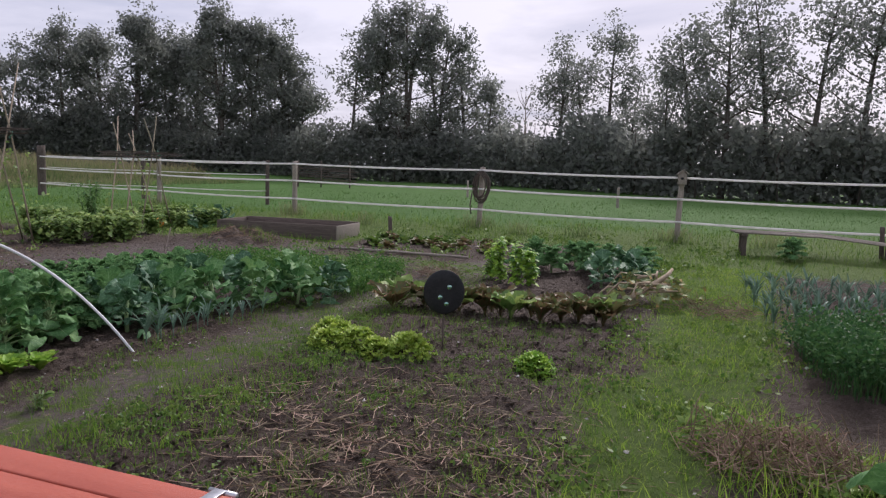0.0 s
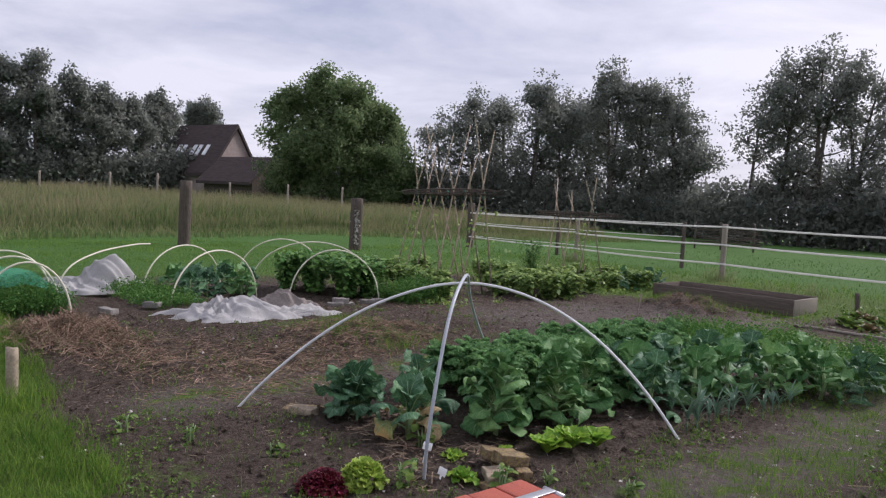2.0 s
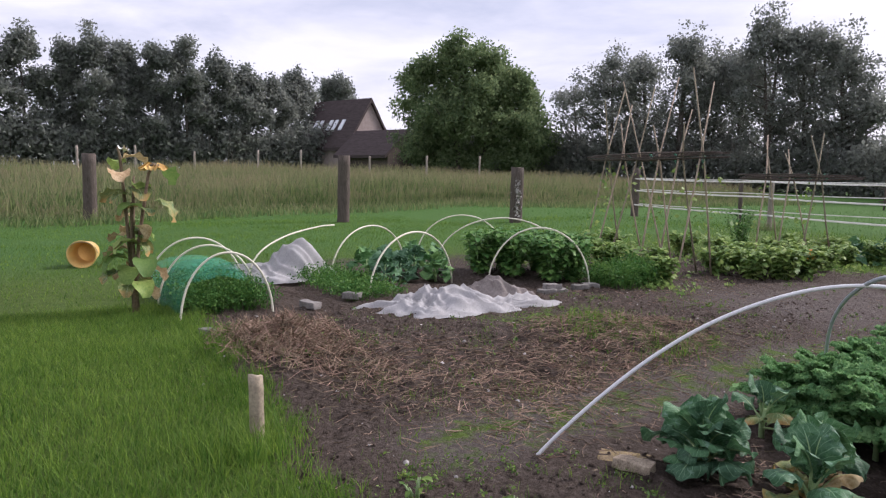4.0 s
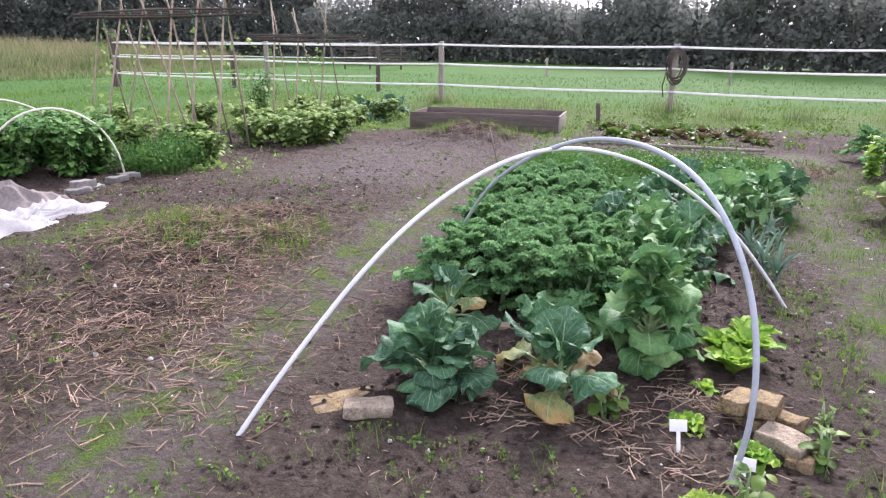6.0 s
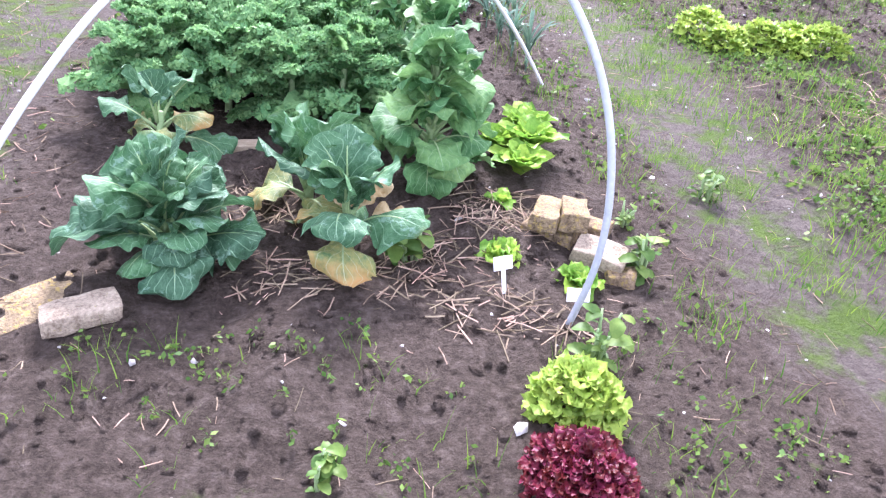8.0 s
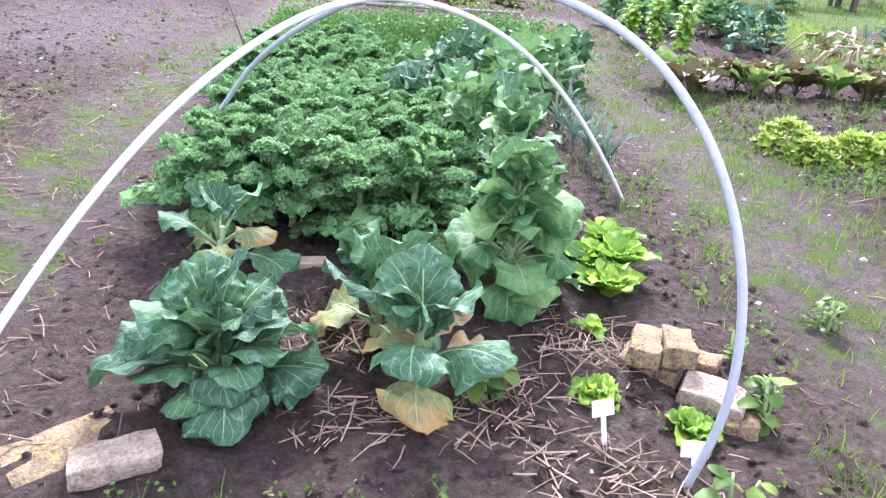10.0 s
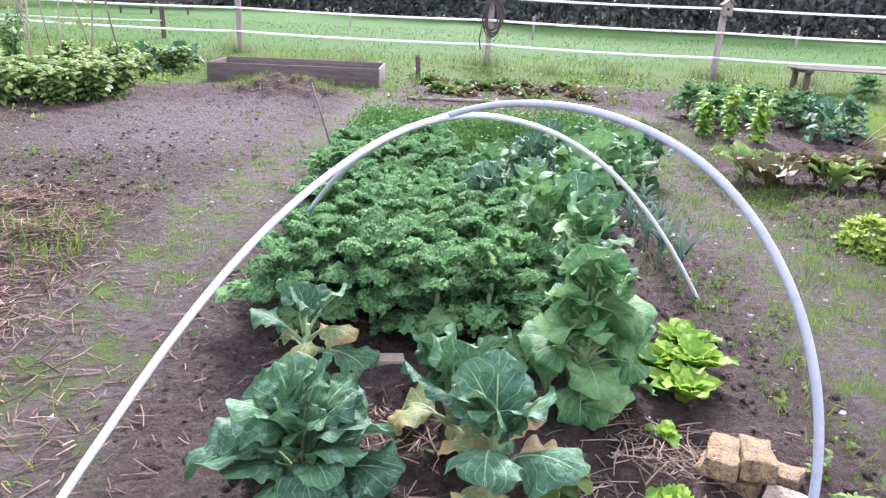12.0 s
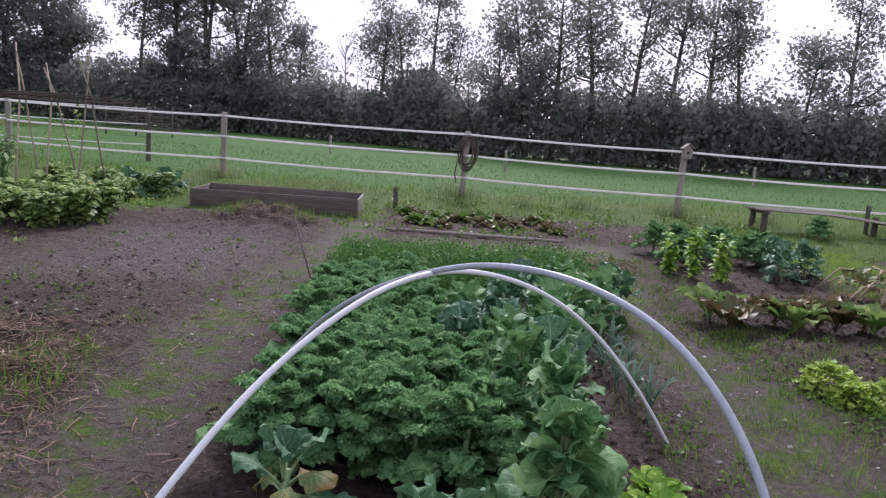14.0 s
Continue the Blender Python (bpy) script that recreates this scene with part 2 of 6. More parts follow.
TAPE = material("fence_tape", (0.74, 0.73, 0.71), (0.86, 0.85, 0.83), 6, 60, 0.6, 0.05, translucent=0.45)
BRICK = material("brick", (0.10, 0.072, 0.045), (0.36, 0.275, 0.17), 22, 120, 0.95, 1.0, wear=((0.33, 0.25, 0.085), 0.53), island=0.12)
PALE_BRICK = material("pale_brick", (0.18, 0.14, 0.10), (0.50, 0.42, 0.31), 22, 120, 0.95, 1.0, wear=((0.32, 0.27, 0.12), 0.63))
PAVER = material("concrete_paver", (0.15, 0.14, 0.13), (0.32, 0.30, 0.275), 14, 110, 0.95, 0.5, island=0.2)
PLASTIC = material("white_plastic", (0.78, 0.78, 0.76), (0.86, 0.86, 0.85), 6, 60, 0.45, 0.02)
FLEECE = material("garden_fleece", (0.42, 0.41, 0.41), (0.64, 0.63, 0.62), 5, 70, 0.85, 0.15, translucent=0.35)
GREY_FLEECE = material("dirty_fleece", (0.20, 0.17, 0.155), (0.38, 0.34, 0.31), 4, 50, 0.9, 0.2, translucent=0.2)
KALE = material("kale_leaf", (0.10, 0.245, 0.09), (0.24, 0.425, 0.165), 6, 90, 0.7, 0.3, island=0.22, translucent=0.35, spec=0.15)
CABBAGE = material("cabbage_leaf", (0.034, 0.105, 0.045), (0.10, 0.215, 0.10), 9, 60, 0.55, 0.6, island=0.3, translucent=0.16, veins=(0.26, 0.42, 0.25), spec=0.2, tip=((0.30, 0.30, 0.10), 1.05, 1.3), wear=((0.17, 0.29, 0.20), 0.57))
SPROUT = material("sprout_leaf", (0.055, 0.155, 0.048), (0.155, 0.31, 0.105), 9, 60, 0.58, 0.4, island=0.3, translucent=0.22, veins=(0.24, 0.40, 0.20), spec=0.2)
YELLOWED = material("yellowed_leaf", (0.07, 0.155, 0.06), (0.30, 0.30, 0.10), 12, 60, 0.55, 0.35, island=0.2, translucent=0.2, veins=(0.45, 0.5, 0.3), tip=((0.46, 0.28, 0.10), 0.72, 1.0))
DRIED = material("dried_leaf", (0.30, 0.20, 0.08), (0.62, 0.50, 0.30), 14, 60, 0.8, 0.4, island=0.2, translucent=0.2)
STEM = material("pale_stem", (0.20, 0.31, 0.13), (0.33, 0.43, 0.21), 9, 60, 0.5, 0.1)
LETTUCE = material("lettuce_leaf", (0.16, 0.34, 0.035), (0.34, 0.52, 0.085), 10, 70, 0.45, 0.3, island=0.25, translucent=0.35)
YELLOW_LETTUCE = material("yellow_lettuce_leaf", (0.24, 0.38, 0.04), (0.44, 0.56, 0.12), 12, 90, 0.45, 0.35, island=0.2, translucent=0.35)
RED_LETTUCE = material("red_lettuce_leaf", (0.06, 0.008, 0.014), (0.20, 0.022, 0.038), 14, 90, 0.4, 0.3, island=0.3, translucent=0.2)
BEET = material("beet_leaf", (0.08, 0.17, 0.05), (0.21, 0.10, 0.06), 7, 60, 0.45, 0.3, island=0.3, translucent=0.2, veins=(0.30, 0.05, 0.07))
LEEK = material("leek_leaf", (0.10, 0.19, 0.13), (0.20, 0.30, 0.21), 6, 50, 0.5, 0.1, island=0.2, translucent=0.15)
FEATHER = material("feathery_leaf", (0.05, 0.145, 0.030), (0.12, 0.25, 0.055), 5, 50, 0.6, 0, island=0.3, translucent=0.3)
DARK_FEATHER = material("dark_feathery_leaf", (0.03, 0.095, 0.028), (0.075, 0.17, 0.05), 5, 50, 0.6, 0, island=0.3, translucent=0.3)
BUSH = material("bush_leaf", (0.07, 0.18, 0.045), (0.17, 0.33, 0.085), 5, 50, 0.5, 0.1, island=0.3, translucent=0.2)
BEAN = material("bean_leaf", (0.13, 0.24, 0.055), (0.29, 0.39, 0.12), 5, 50, 0.55, 0.1, island=0.3, translucent=0.3)
# far foliage: aerial haze is painted into this pale, greyed leaf colour
HAZED_TREE_LEAF = material("hazed_tree_leaf", (0.185, 0.205, 0.185), (0.27, 0.285, 0.245), 0.6, 6, 0.8, 0, island=0.22, translucent=0.6, spec=0.03)
GREEN_TREE_LEAF = material("green_tree_leaf", (0.14, 0.20, 0.10), (0.24, 0.31, 0.15), 0.6, 6, 0.8, 0, island=0.25, translucent=0.55, spec=0.03)
BARK = material("bark", (0.07, 0.06, 0.052), (0.16, 0.14, 0.12), 4, 30, 0.95, 0.5)
THATCH = material("thatch", (0.05, 0.038, 0.037), (0.10, 0.08, 0.078), 1.2, 12, 0.95, 0.5, grain=(1, 1, 6))
BRICKWORK = material("far_brickwork", (0.30, 0.245, 0.225), (0.42, 0.35, 0.32), 3, 20, 0.9, 0.2)
GLASS = material("roof_glass", (0.75, 0.78, 0.82), (0.88, 0.9, 0.93), 2, 10, 0.12, 0, spec=0.9)
YELLOW_PLASTIC = material("yellow_plastic", (0.72, 0.45, 0.14), (0.85, 0.58, 0.22), 3, 40, 0.4, 0.05)
BLACK_PLASTIC = material("black_plastic", (0.012, 0.013, 0.014), (0.03, 0.032, 0.034), 8, 70, 0.4, 0.05)
SHINY = material("shiny_sticker", (0.10, 0.30, 0.22), (0.45, 0.60, 0.52), 30, 200, 0.15, 0, metal=0.8)
PUMPKIN = material("pumpkin_skin", (0.55, 0.20, 0.03), (0.75, 0.34, 0.06), 6, 40, 0.45, 0.1)


def net_material():
    m = bpy.data.materials.new("green_net")
    m.use_nodes = True
    nt = m.node_tree
    b = nt.nodes["Principled BSDF"]
    b.inputs["Base Color"].default_value = (0.05, 0.36, 0.22, 1)
    b.inputs["Roughness"].default_value = 0.6
    tc = node(nt, "ShaderNodeTexCoord")
    n = node(nt, "ShaderNodeTexNoise", Scale=14.0, Detail=4.0)
    nt.links.new(tc.outputs["Object"], n.inputs["Vector"])
    r = node(nt, "ShaderNodeMapRange")
    r.inputs[3].default_value, r.inputs[4].default_value = 0.12, 0.5
    nt.links.new(n.outputs["Fac"], r.inputs[0])
    nt.links.new(r.outputs[0], b.inputs["Alpha"])
    return m


NET = net_material()

# ---- mesh tools ----
rnd = random.Random(4)
nrnd = np.random.RandomState(7)


class Geo:
    """Collects quads (and triangles as quads with a doubled corner) and makes one mesh of them."""

    def __init__(self):
        self.v, self.f, self.uv, self.n = [], [], [], 0

    def add(self, verts, quads, uv=None):
        verts, quads = np.asarray(verts, float).reshape(-1, 3), np.asarray(quads, int).reshape(-1, 4)
        self.v.append(verts)
        self.f.append(quads + self.n)
        self.uv.append(np.zeros((len(verts), 2)) if uv is None else np.asarray(uv, float).reshape(-1, 2))
        self.n += len(verts)
        return self

    def grid(self, p, close=False):
        """A surface over an n x m net of points; close: the second way runs round."""
        n, m = p.shape[:2]
        i, j = np.meshgrid(np.arange(n - 1), np.arange(m if close else m - 1), indexing="ij")
        k = (j + 1) % m
        q = np.stack([i * m + j, i * m + k, (i + 1) * m + k, (i + 1) * m + j], -1)
        u, w = np.meshgrid(np.linspace(0, 1, n), np.linspace(0, 1, m), indexing="ij")
        return self.add(p, q, np.stack([u, w], -1))

    def tube(self, pts, r, sides=8, cap=True):
        pts = np.asarray(pts, float)
        r = np.broadcast_to(np.asarray(r, float), (len(pts),))
        d = np.gradient(pts, axis=0)
        d /= np.linalg.norm(d, axis=1)[:, None] + 1e-9
        ref = np.array([0.0, 0, 1]) if abs(d[:, 2]).mean() < 0.8 else np.array([1.0, 0, 0])
        a = np.cross(d, ref)
        a /= np.linalg.norm(a, axis=1)[:, None] + 1e-9
        b = np.cross(d, a)
        t = np.linspace(0, 2 * math.pi, sides, endpoint=False)
        ring = pts[:, None] + r[:, None, None] * (np.cos(t)[None, :, None] * a[:, None] + np.sin(t)[None, :, None] * b[:, None])
        if cap:
            ring = np.concatenate([np.repeat(pts[:1, None], sides, 1), ring, np.repeat(pts[-1:, None], sides, 1)])
        return self.grid(ring, close=True)

    def box(self, lo, hi, m=None, bevel=0.0):
        lo, hi = Vector(lo), Vector(hi)
        bm = bmesh.new()
        bmesh.ops.create_cube(bm, size=1, matrix=Matrix.LocRotScale((lo + hi) / 2, None, hi - lo))
        if bevel:
            bmesh.ops.bevel(bm, geom=bm.edges[:], offset=bevel, segments=2, affect="EDGES", profile=0.5)
        if m:
            bm.transform(m)
        return self.bm(bm)

    def bm(self, bm):
        bm.verts.index_update()
        v = [tuple(x.co) for x in bm.verts]
        q = []
        for f in bm.faces:
            ids = [x.index for x in f.verts]
            for k in range(1, len(ids) - 1, 2):
                q.append((ids[0], ids[k], ids[k + 1], ids[k + 2] if k + 2 < len(ids) else ids[0]))
        bm.free()
        return self.add(v, q)

    def mesh(self, name, mat, smooth=True):
        v, f, uv = np.concatenate(self.v), np.concatenate(self.f), np.concatenate(self.uv)
        tri = f[:, 3] == f[:, 0]
        sizes = np.where(tri, 3, 4)
        loops = f.reshape(-1)[~(np.stack([np.zeros_like(tri)] * 3 + [tri], 1).reshape(-1))]
        me = bpy.data.meshes.new(name)
        me.vertices.add(len(v))
        me.vertices.foreach_set("co", v.astype(np.float32).reshape(-1))
        me.loops.add(len(loops))
        me.loops.foreach_set("vertex_index", loops.astype(np.int32))
        me.polygons.add(len(f))
        me.polygons.foreach_set("loop_start", np.concatenate([[0], np.cumsum(sizes)[:-1]]).astype(np.int32))
        me.polygons.foreach_set("use_smooth", np.full(len(f), smooth))
        layer = me.uv_layers.new(name="UVMap")
        layer.data.foreach_set("uv", uv[loops].astype(np.float32).reshape(-1))
        me.update(calc_edges=True)
        me.materials.append(mat)
        return me


def thing(name, label, category, group="", kind="", at=(0, 0, 0)):
    """An empty at a thing's base, which its parts hang under."""
    ob = new(name)
    ob.empty_display_size = 0.1
    ob.location = at
    return tagged(ob, label, category, group, kind)


def part(name, geo, mat, parent=None, label="", smooth=True):
    """Links a Geo as one mesh object under a thing or a part, in the parent's own space."""
    ob = new(name, geo.mesh(name, mat, smooth))
    if parent:
        ob.parent = parent
    return tagged(ob, label)


def solo(name, geo, mat, label, category, group="", kind="", at=(0, 0, 0), smooth=True):
    ob = new(name, geo.mesh(name, mat, smooth))
    ob.location = at
    return tagged(ob, label, category, group, kind)


def fbm(x, y, s, seed=0.0):
    """Cheap smooth noise over arrays, about -1 to 1."""
    v = np.zeros_like(x, dtype=float)
    r = np.random.RandomState(int(seed * 10) + 3)
    for k in range(7):
        a, f, ph = r.uniform(0, 6.283), s * r.uniform(0.6, 1.9), r.uniform(0, 6.283, 2)
        u, w = x * math.cos(a) + y * math.sin(a), -x * math.sin(a) + y * math.cos(a)
        v += np.sin(u * f + ph[0] + 1.3 * np.sin(w * f * 0.7 + ph[1]))
    return v / 4.2


# ---- ground ----
def steps(lo, hi, fine_lo, fine_hi, step):
    a = np.arange(fine_lo, fine_hi, step)
    out, d, p = [], step, fine_hi
    while p < hi:
        out.append(p)
        d *= 1.22
        p += d
    left, d, p = [], step, fine_lo - step
    while p > lo:
        left.append(p)
        d *= 1.22
        p -= d
    return np.array([lo] + left[::-1] + list(a) + out + [hi])


def near_line(x, y, pts):
    best = np.full(np.shape(x), 1e9)
    for (x0, y0), (x1, y1) in zip(pts, pts[1:]):
        dx, dy = x1 - x0, y1 - y0
        t = np.clip(((x - x0) * dx + (y - y0) * dy) / (dx * dx + dy * dy), 0, 1)
        best = np.minimum(best, np.hypot(x - x0 - t * dx, y - y0 - t * dy))
    return best


def soft_in(v, edge=0.15):
    return np.clip(0.5 + v / edge * 0.5, 0, 1)


def rect_in(x, y, x0, x1, y0, y1, edge=0.25):
    return soft_in(np.minimum(np.minimum(x - x0, x1 - x), np.minimum(y - y0, y1 - y)), edge)


PATH_R = [(0.28, 4.3), (0.38, 5.6), (0.62, 6.6), (0.80, 7.6), (0.98, 9.4), (1.15, 12.2), (1.2, 16)]
TROD_R = [(-2.75, 4.2), (-2.68, 5.5), (-2.5, 6.9), (-2.75, 8.4), (-2.3, 10.6), (-2.0, 12.4)]
TROD_L = [(-5.75, 3.9), (-5.85, 5.5), (-5.8, 7.5), (-5.65, 9.3), (-5.3, 11.4), (-5.2, 13.2)]


def lawn_edge(x):
    return np.interp(x, [-16, -13, -9.8, -9.2, -8.6, -6.3, -5.9, -4.6, -4.0, -2.6, 2], [4.4, 3.9, 3.72, 3.5, 3.5, 3.22, 3.1, 3.05, 2.6, 2.5, 2.6])


def zones(x, y):
    """Turf, trodden soil and meadow, 0 to 1 each, over the plan; what is left is dug soil."""
    w = 0.12 * fbm(x, y, 3.0, 1)
    turf = 1 - rect_in(x + w, y + w, -13.2, 5.5, -1, 15.2 + 0 * x, 0.4)
    turf = np.maximum(turf, soft_in(lawn_edge(x) - y + w, 0.25))
    turf = np.maximum(turf, 0.95 * soft_in(0.36 + 0.05 * (y - 5) - near_line(x, y, PATH_R) + w, 0.3))
    turf = np.maximum(turf, rect_in(x, y, -9.2, -4.9, 13.75, 18, 0.6))
    turf = np.maximum(turf, rect_in(x, y, -0.3, 6, 13.0, 18, 1.0))
    turf = np.maximum(turf, rect_in(x, y, -14, -8.4, 13.2, 18, 1.2))
    turf = np.maximum(turf, 0.66 * rect_in(x + 2 * w, y, -8.4, -6.0, 5.9, 7.2, 0.6))
    turf = np.maximum(turf, 0.62 * rect_in(x + 2 * w, y, -13, -8.2, 8.9, 10.0, 0.8))
    turf = np.maximum(turf, 0.55 * rect_in(x, y, -5.2, -1.2, 10.6, 12.8, 0.8))
    d = near_line(x, y, TROD_R)
    d2 = near_line(x, y, TROD_L)
    turf = np.maximum(turf, 0.50 * soft_in(0.55 - np.minimum(d, d2), 0.4))
    turf = np.maximum(turf, 0.42 * rect_in(x, y, -5.6, -2.4, 2.2, 4.2, 0.8))
    trod = soft_in(0.34 - np.minimum(d, d2) + 0.5 * w, 0.35)
    trod = np.maximum(trod, 0.55 * soft_in(0.5 - near_line(x, y, PATH_R), 0.3))
    trod = np.maximum(trod, 0.7 * rect_in(x + w, y, -8.6, -5.4, 8.4, 12.3, 1.0))
    field = np.maximum(soft_in(y - 18.2 - 0.12 * np.abs(x + 4), 1.0), soft_in(-13.6 - x, 1.5))
    return turf, trod, field


MOUNDS = [(-6.5, 12.6, 0.75, 0.24), (-8.0, 3.85, 0.62, 0.17), (-7.0, 6.4, 0.7, 0.16), (-6.5, 7.2, 0.6, 0.10)]


def ground_z(x, y):
    x, y = np.asarray(x, float), np.asarray(y, float)
    turf, trod, field = zones(x, y)
    dug = np.clip(1 - turf * 1.3 - trod * 0.8 - field, 0, 1)
    near = np.clip((30 - np.hypot(x + 4, y - 8)) / 12, 0, 1)
    z = (0.024 * fbm(x, y, 9, 2) + 0.020 * fbm(x, y, 24, 3) + 0.014 * fbm(x, y, 50, 4)) * dug * near
    z += 0.02 * fbm(x, y, 2.2, 5) * near - 0.02 * trod
    z += 0.05 * rect_in(x, y, -2.2, 0.0, 3.6, 8.4, 0.5) * near
    for mx, my, r, h in MOUNDS:
        z += h * np.exp(-((x - mx) ** 2 + (y - my) ** 2) / (r * r)) * (1 + 0.3 * fbm(x, y, 14, 6))
    z += 0.10 * np.clip((y - 14.5) / 3.5, 0, 1)
    z += 1.3 * np.clip((-24 - x) / 55, 0, 1)
    return z


def build_ground():
    xs, ys = steps(-900, 900, -10.5, 2.2, 0.05), steps(-900, 900, 2.6, 13.0, 0.05)
    x, y = np.meshgrid(xs, ys, indexing="ij")
    g = Geo().grid(np.stack([x, y, ground_z(x, y)], -1))
    ob = solo("ground", g, GROUND, "dug dark garden soil with worn paths, turf and meadow", "ground", kind="structure")
    a = ob.data.attributes.new("zones", "FLOAT_COLOR", "POINT")
    t, s, f = zones(x, y)
    a.data.foreach_set("color", np.stack([t, s, f, np.ones_like(t)], -1).astype(np.float32).reshape(-1))


build_ground()


def gz(x, y):
    return float(ground_z(np.array([x]), np.array([y]))[0])

# ---- trees, hedge and far house ----
def leaf_cloud(g, centres, spread, size, count):
    """Small bent leaves scattered round each centre."""
    n = len(centres) * count
    c = np.repeat(np.asarray(centres), count, 0) + nrnd.normal(0, 1, (n, 3)) * np.asarray(spread)
    t = nrnd.normal(0, 1, (n, 3))
    t /= np.linalg.norm(t, axis=1)[:, None]
    b = np.cross(t, nrnd.normal(0, 1, (n, 3)))
    b /= np.linalg.norm(b, axis=1)[:, None] + 1e-9
    s = size * nrnd.uniform(0.5, 1.3, (n, 1))
    v = np.stack([c - t * s, c + b * s * 0.6, c + t * s, c - b * s * 0.6], 1)
    q = np.arange(n * 4).reshape(n, 4)
    g.add(v, q, np.tile([[0, 0.5], [0.5, 1], [1, 0.5], [0.5, 0]], (n, 1)))


def tree(x, y, height, width, leaf, label, low=0.25, dense=1.0, size=0.16, seed=1):
    r = random.Random(seed)
    base = gz(x, y)
    ob = thing("tree", label, "tree", at=(x, y, base))
    g = Geo()
    stems = 2 if width > 5 else 1
    tips = []
    for k in range(stems):
        lean = (r.uniform(-0.1, 0.1) * height, r.uniform(-0.05, 0.05) * height)
        pts = [(lean[0] * t * t + 0.08 * math.sin(5 * t + k), lean[1] * t * t, height * 0.93 * t - 0.1) for t in np.linspace(0, 1, 8)]
        rad = 0.018 * height
        g.tube(pts, np.linspace(rad, 0.02, 8), 7)
        for j in range(int(9 + height)):
            t = r.uniform(low * 0.8, 0.95)
            a = r.uniform(0, 6.283)
            p0 = np.array([lean[0] * t * t + 0.08 * math.sin(5 * t + k), lean[1] * t * t, height * 0.93 * t])
            reach = width * 0.5 * math.sin(math.pi * min(1, (t - low * 0.6) / (1 - low * 0.6) * 0.80 + 0.18)) * r.uniform(0.6, 1.12)
            p1 = p0 + np.array([math.cos(a) * reach, math.sin(a) * reach, reach * r.uniform(0.35, 0.9)])
            mid = (p0 + p1) / 2 + np.array([0, 0, -0.08 * reach])
            g.tube([p0, mid, p1], [rad * 0.4 * (1 - t * 0.7), rad * 0.25 * (1 - t * 0.7), 0.012], 5)
            tips.append((p0, p1, reach))
    part("trunk", g, BARK, ob)
    cs = []
    for p0, p1, reach in tips:
        for _ in range(max(3, int(5 * dense))):
            s = r.uniform(0.3, 1.08)
            cs.append(p0 + (p1 - p0) * s + np.array([r.gauss(0, 0.42), r.gauss(0, 0.42), r.gauss(0.1, 0.38)]))
    for _ in range(8):
        cs.append(np.array([r.gauss(0, 0.35), r.gauss(0, 0.35), height * r.uniform(0.82, 1.0)]))
    c = Geo()
    leaf_cloud(c, cs, (0.34, 0.34, 0.30), size, int(26 * dense))
    part("crown", c, leaf, ob, smooth=False)
    return ob


def polar(az, dist, cx=0.41, cy=2.02):
    return cx + dist * math.sin(radians(az)), cy + dist * math.cos(radians(az))


# the grey of these crowns is distance haze put into the leaf colour
HAZED_TREE = "slender broadleaf tree in a far row, greyed by painted haze"
FAR_TREES = [  # bearing, distance, height, width
    (-47.5, 74, 10.5, 5), (-45, 72, 12.6, 6), (-42.5, 74, 12.8, 6), (-40.3, 71, 14.6, 6), (-38, 73, 13.2, 6), (-36.2, 72, 12.4, 6),
    (-34.4, 68, 15.4, 6), (-32, 69, 14.2, 6), (-29.6, 67, 13.4, 5.5), (-28.2, 68, 9.5, 4),
    (-24.6, 62, 12.2, 5), (-22.4, 62, 15.2, 6.5), (-20.3, 61, 16.0, 6.5), (-17.8, 61, 14.2, 6), (-15.6, 61, 12.6, 5), (-13.9, 60, 8.6, 4),
    (-8.3, 53, 10.8, 4.6), (-6.4, 54, 9.8, 4.6), (-4.6, 52, 12.2, 4.6), (-2.9, 52, 8.6, 3.6),
    (-0.2, 45, 8.0, 4.2), (1.6, 44, 10.0, 4.4), (4.0, 43, 11.4, 4.8), (6.8, 43, 11.8, 5), (9.6, 43, 12.2, 5), (12.6, 44, 12.6, 5), (15.4, 44, 12.0, 4.6), (17.8, 44, 10.4, 3.8),
    (22.0, 44, 8.0, 3.8), (25.0, 45, 11.6, 4.6), (28.5, 45, 12.5, 5), (33, 46, 12, 5)]
for i, (a, d, h, w) in enumerate(FAR_TREES):
    x, y = polar(a, d)
    tree(x, y, h, w, HAZED_TREE_LEAF, HAZED_TREE, low=0.22, dense=1.35 if a < -27 else 1.15, size=0.145 if d > 58 else 0.115, seed=100 + i)
for i, (a, d, h, w) in enumerate([(-88.5, 80, 12.5, 5), (-86.2, 80, 13.2, 5), (-84, 82, 12.4, 5), (-82, 80, 13.8, 5), (-80, 82, 13, 5), (-78, 81, 12.6, 5), (-75.8, 80, 13.6, 5), (-73.8, 81, 12.2, 5), (-71.8, 82, 11, 5), (-69.8, 84, 10.4, 5), (-68, 90, 12, 6), (-64.8, 104, 13.5, 8), (-92, 80, 14, 7)]):
    x, y = polar(a, d, -1.42, 1.75)
    tree(x, y, h, w, HAZED_TREE_LEAF, "dark broadleaf tree beyond the tall grass", low=0.1, dense=2.1, size=0.17, seed=200 + i)
for i, (a, d, h, w) in enumerate([(-58.2, 68, 11.0, 6), (-55.6, 66, 13.0, 6.5), (-53.6, 67, 12.2, 6), (-51.4, 68, 10.2, 5.5), (-49.8, 72, 8.6, 4.5)]):
    x, y = polar(a, d, -1.42, 1.75)
    tree(x, y, h, w, GREEN_TREE_LEAF, "full green broadleaf tree beside the far house", low=0.08, dense=2.0, size=0.15, seed=300 + i)


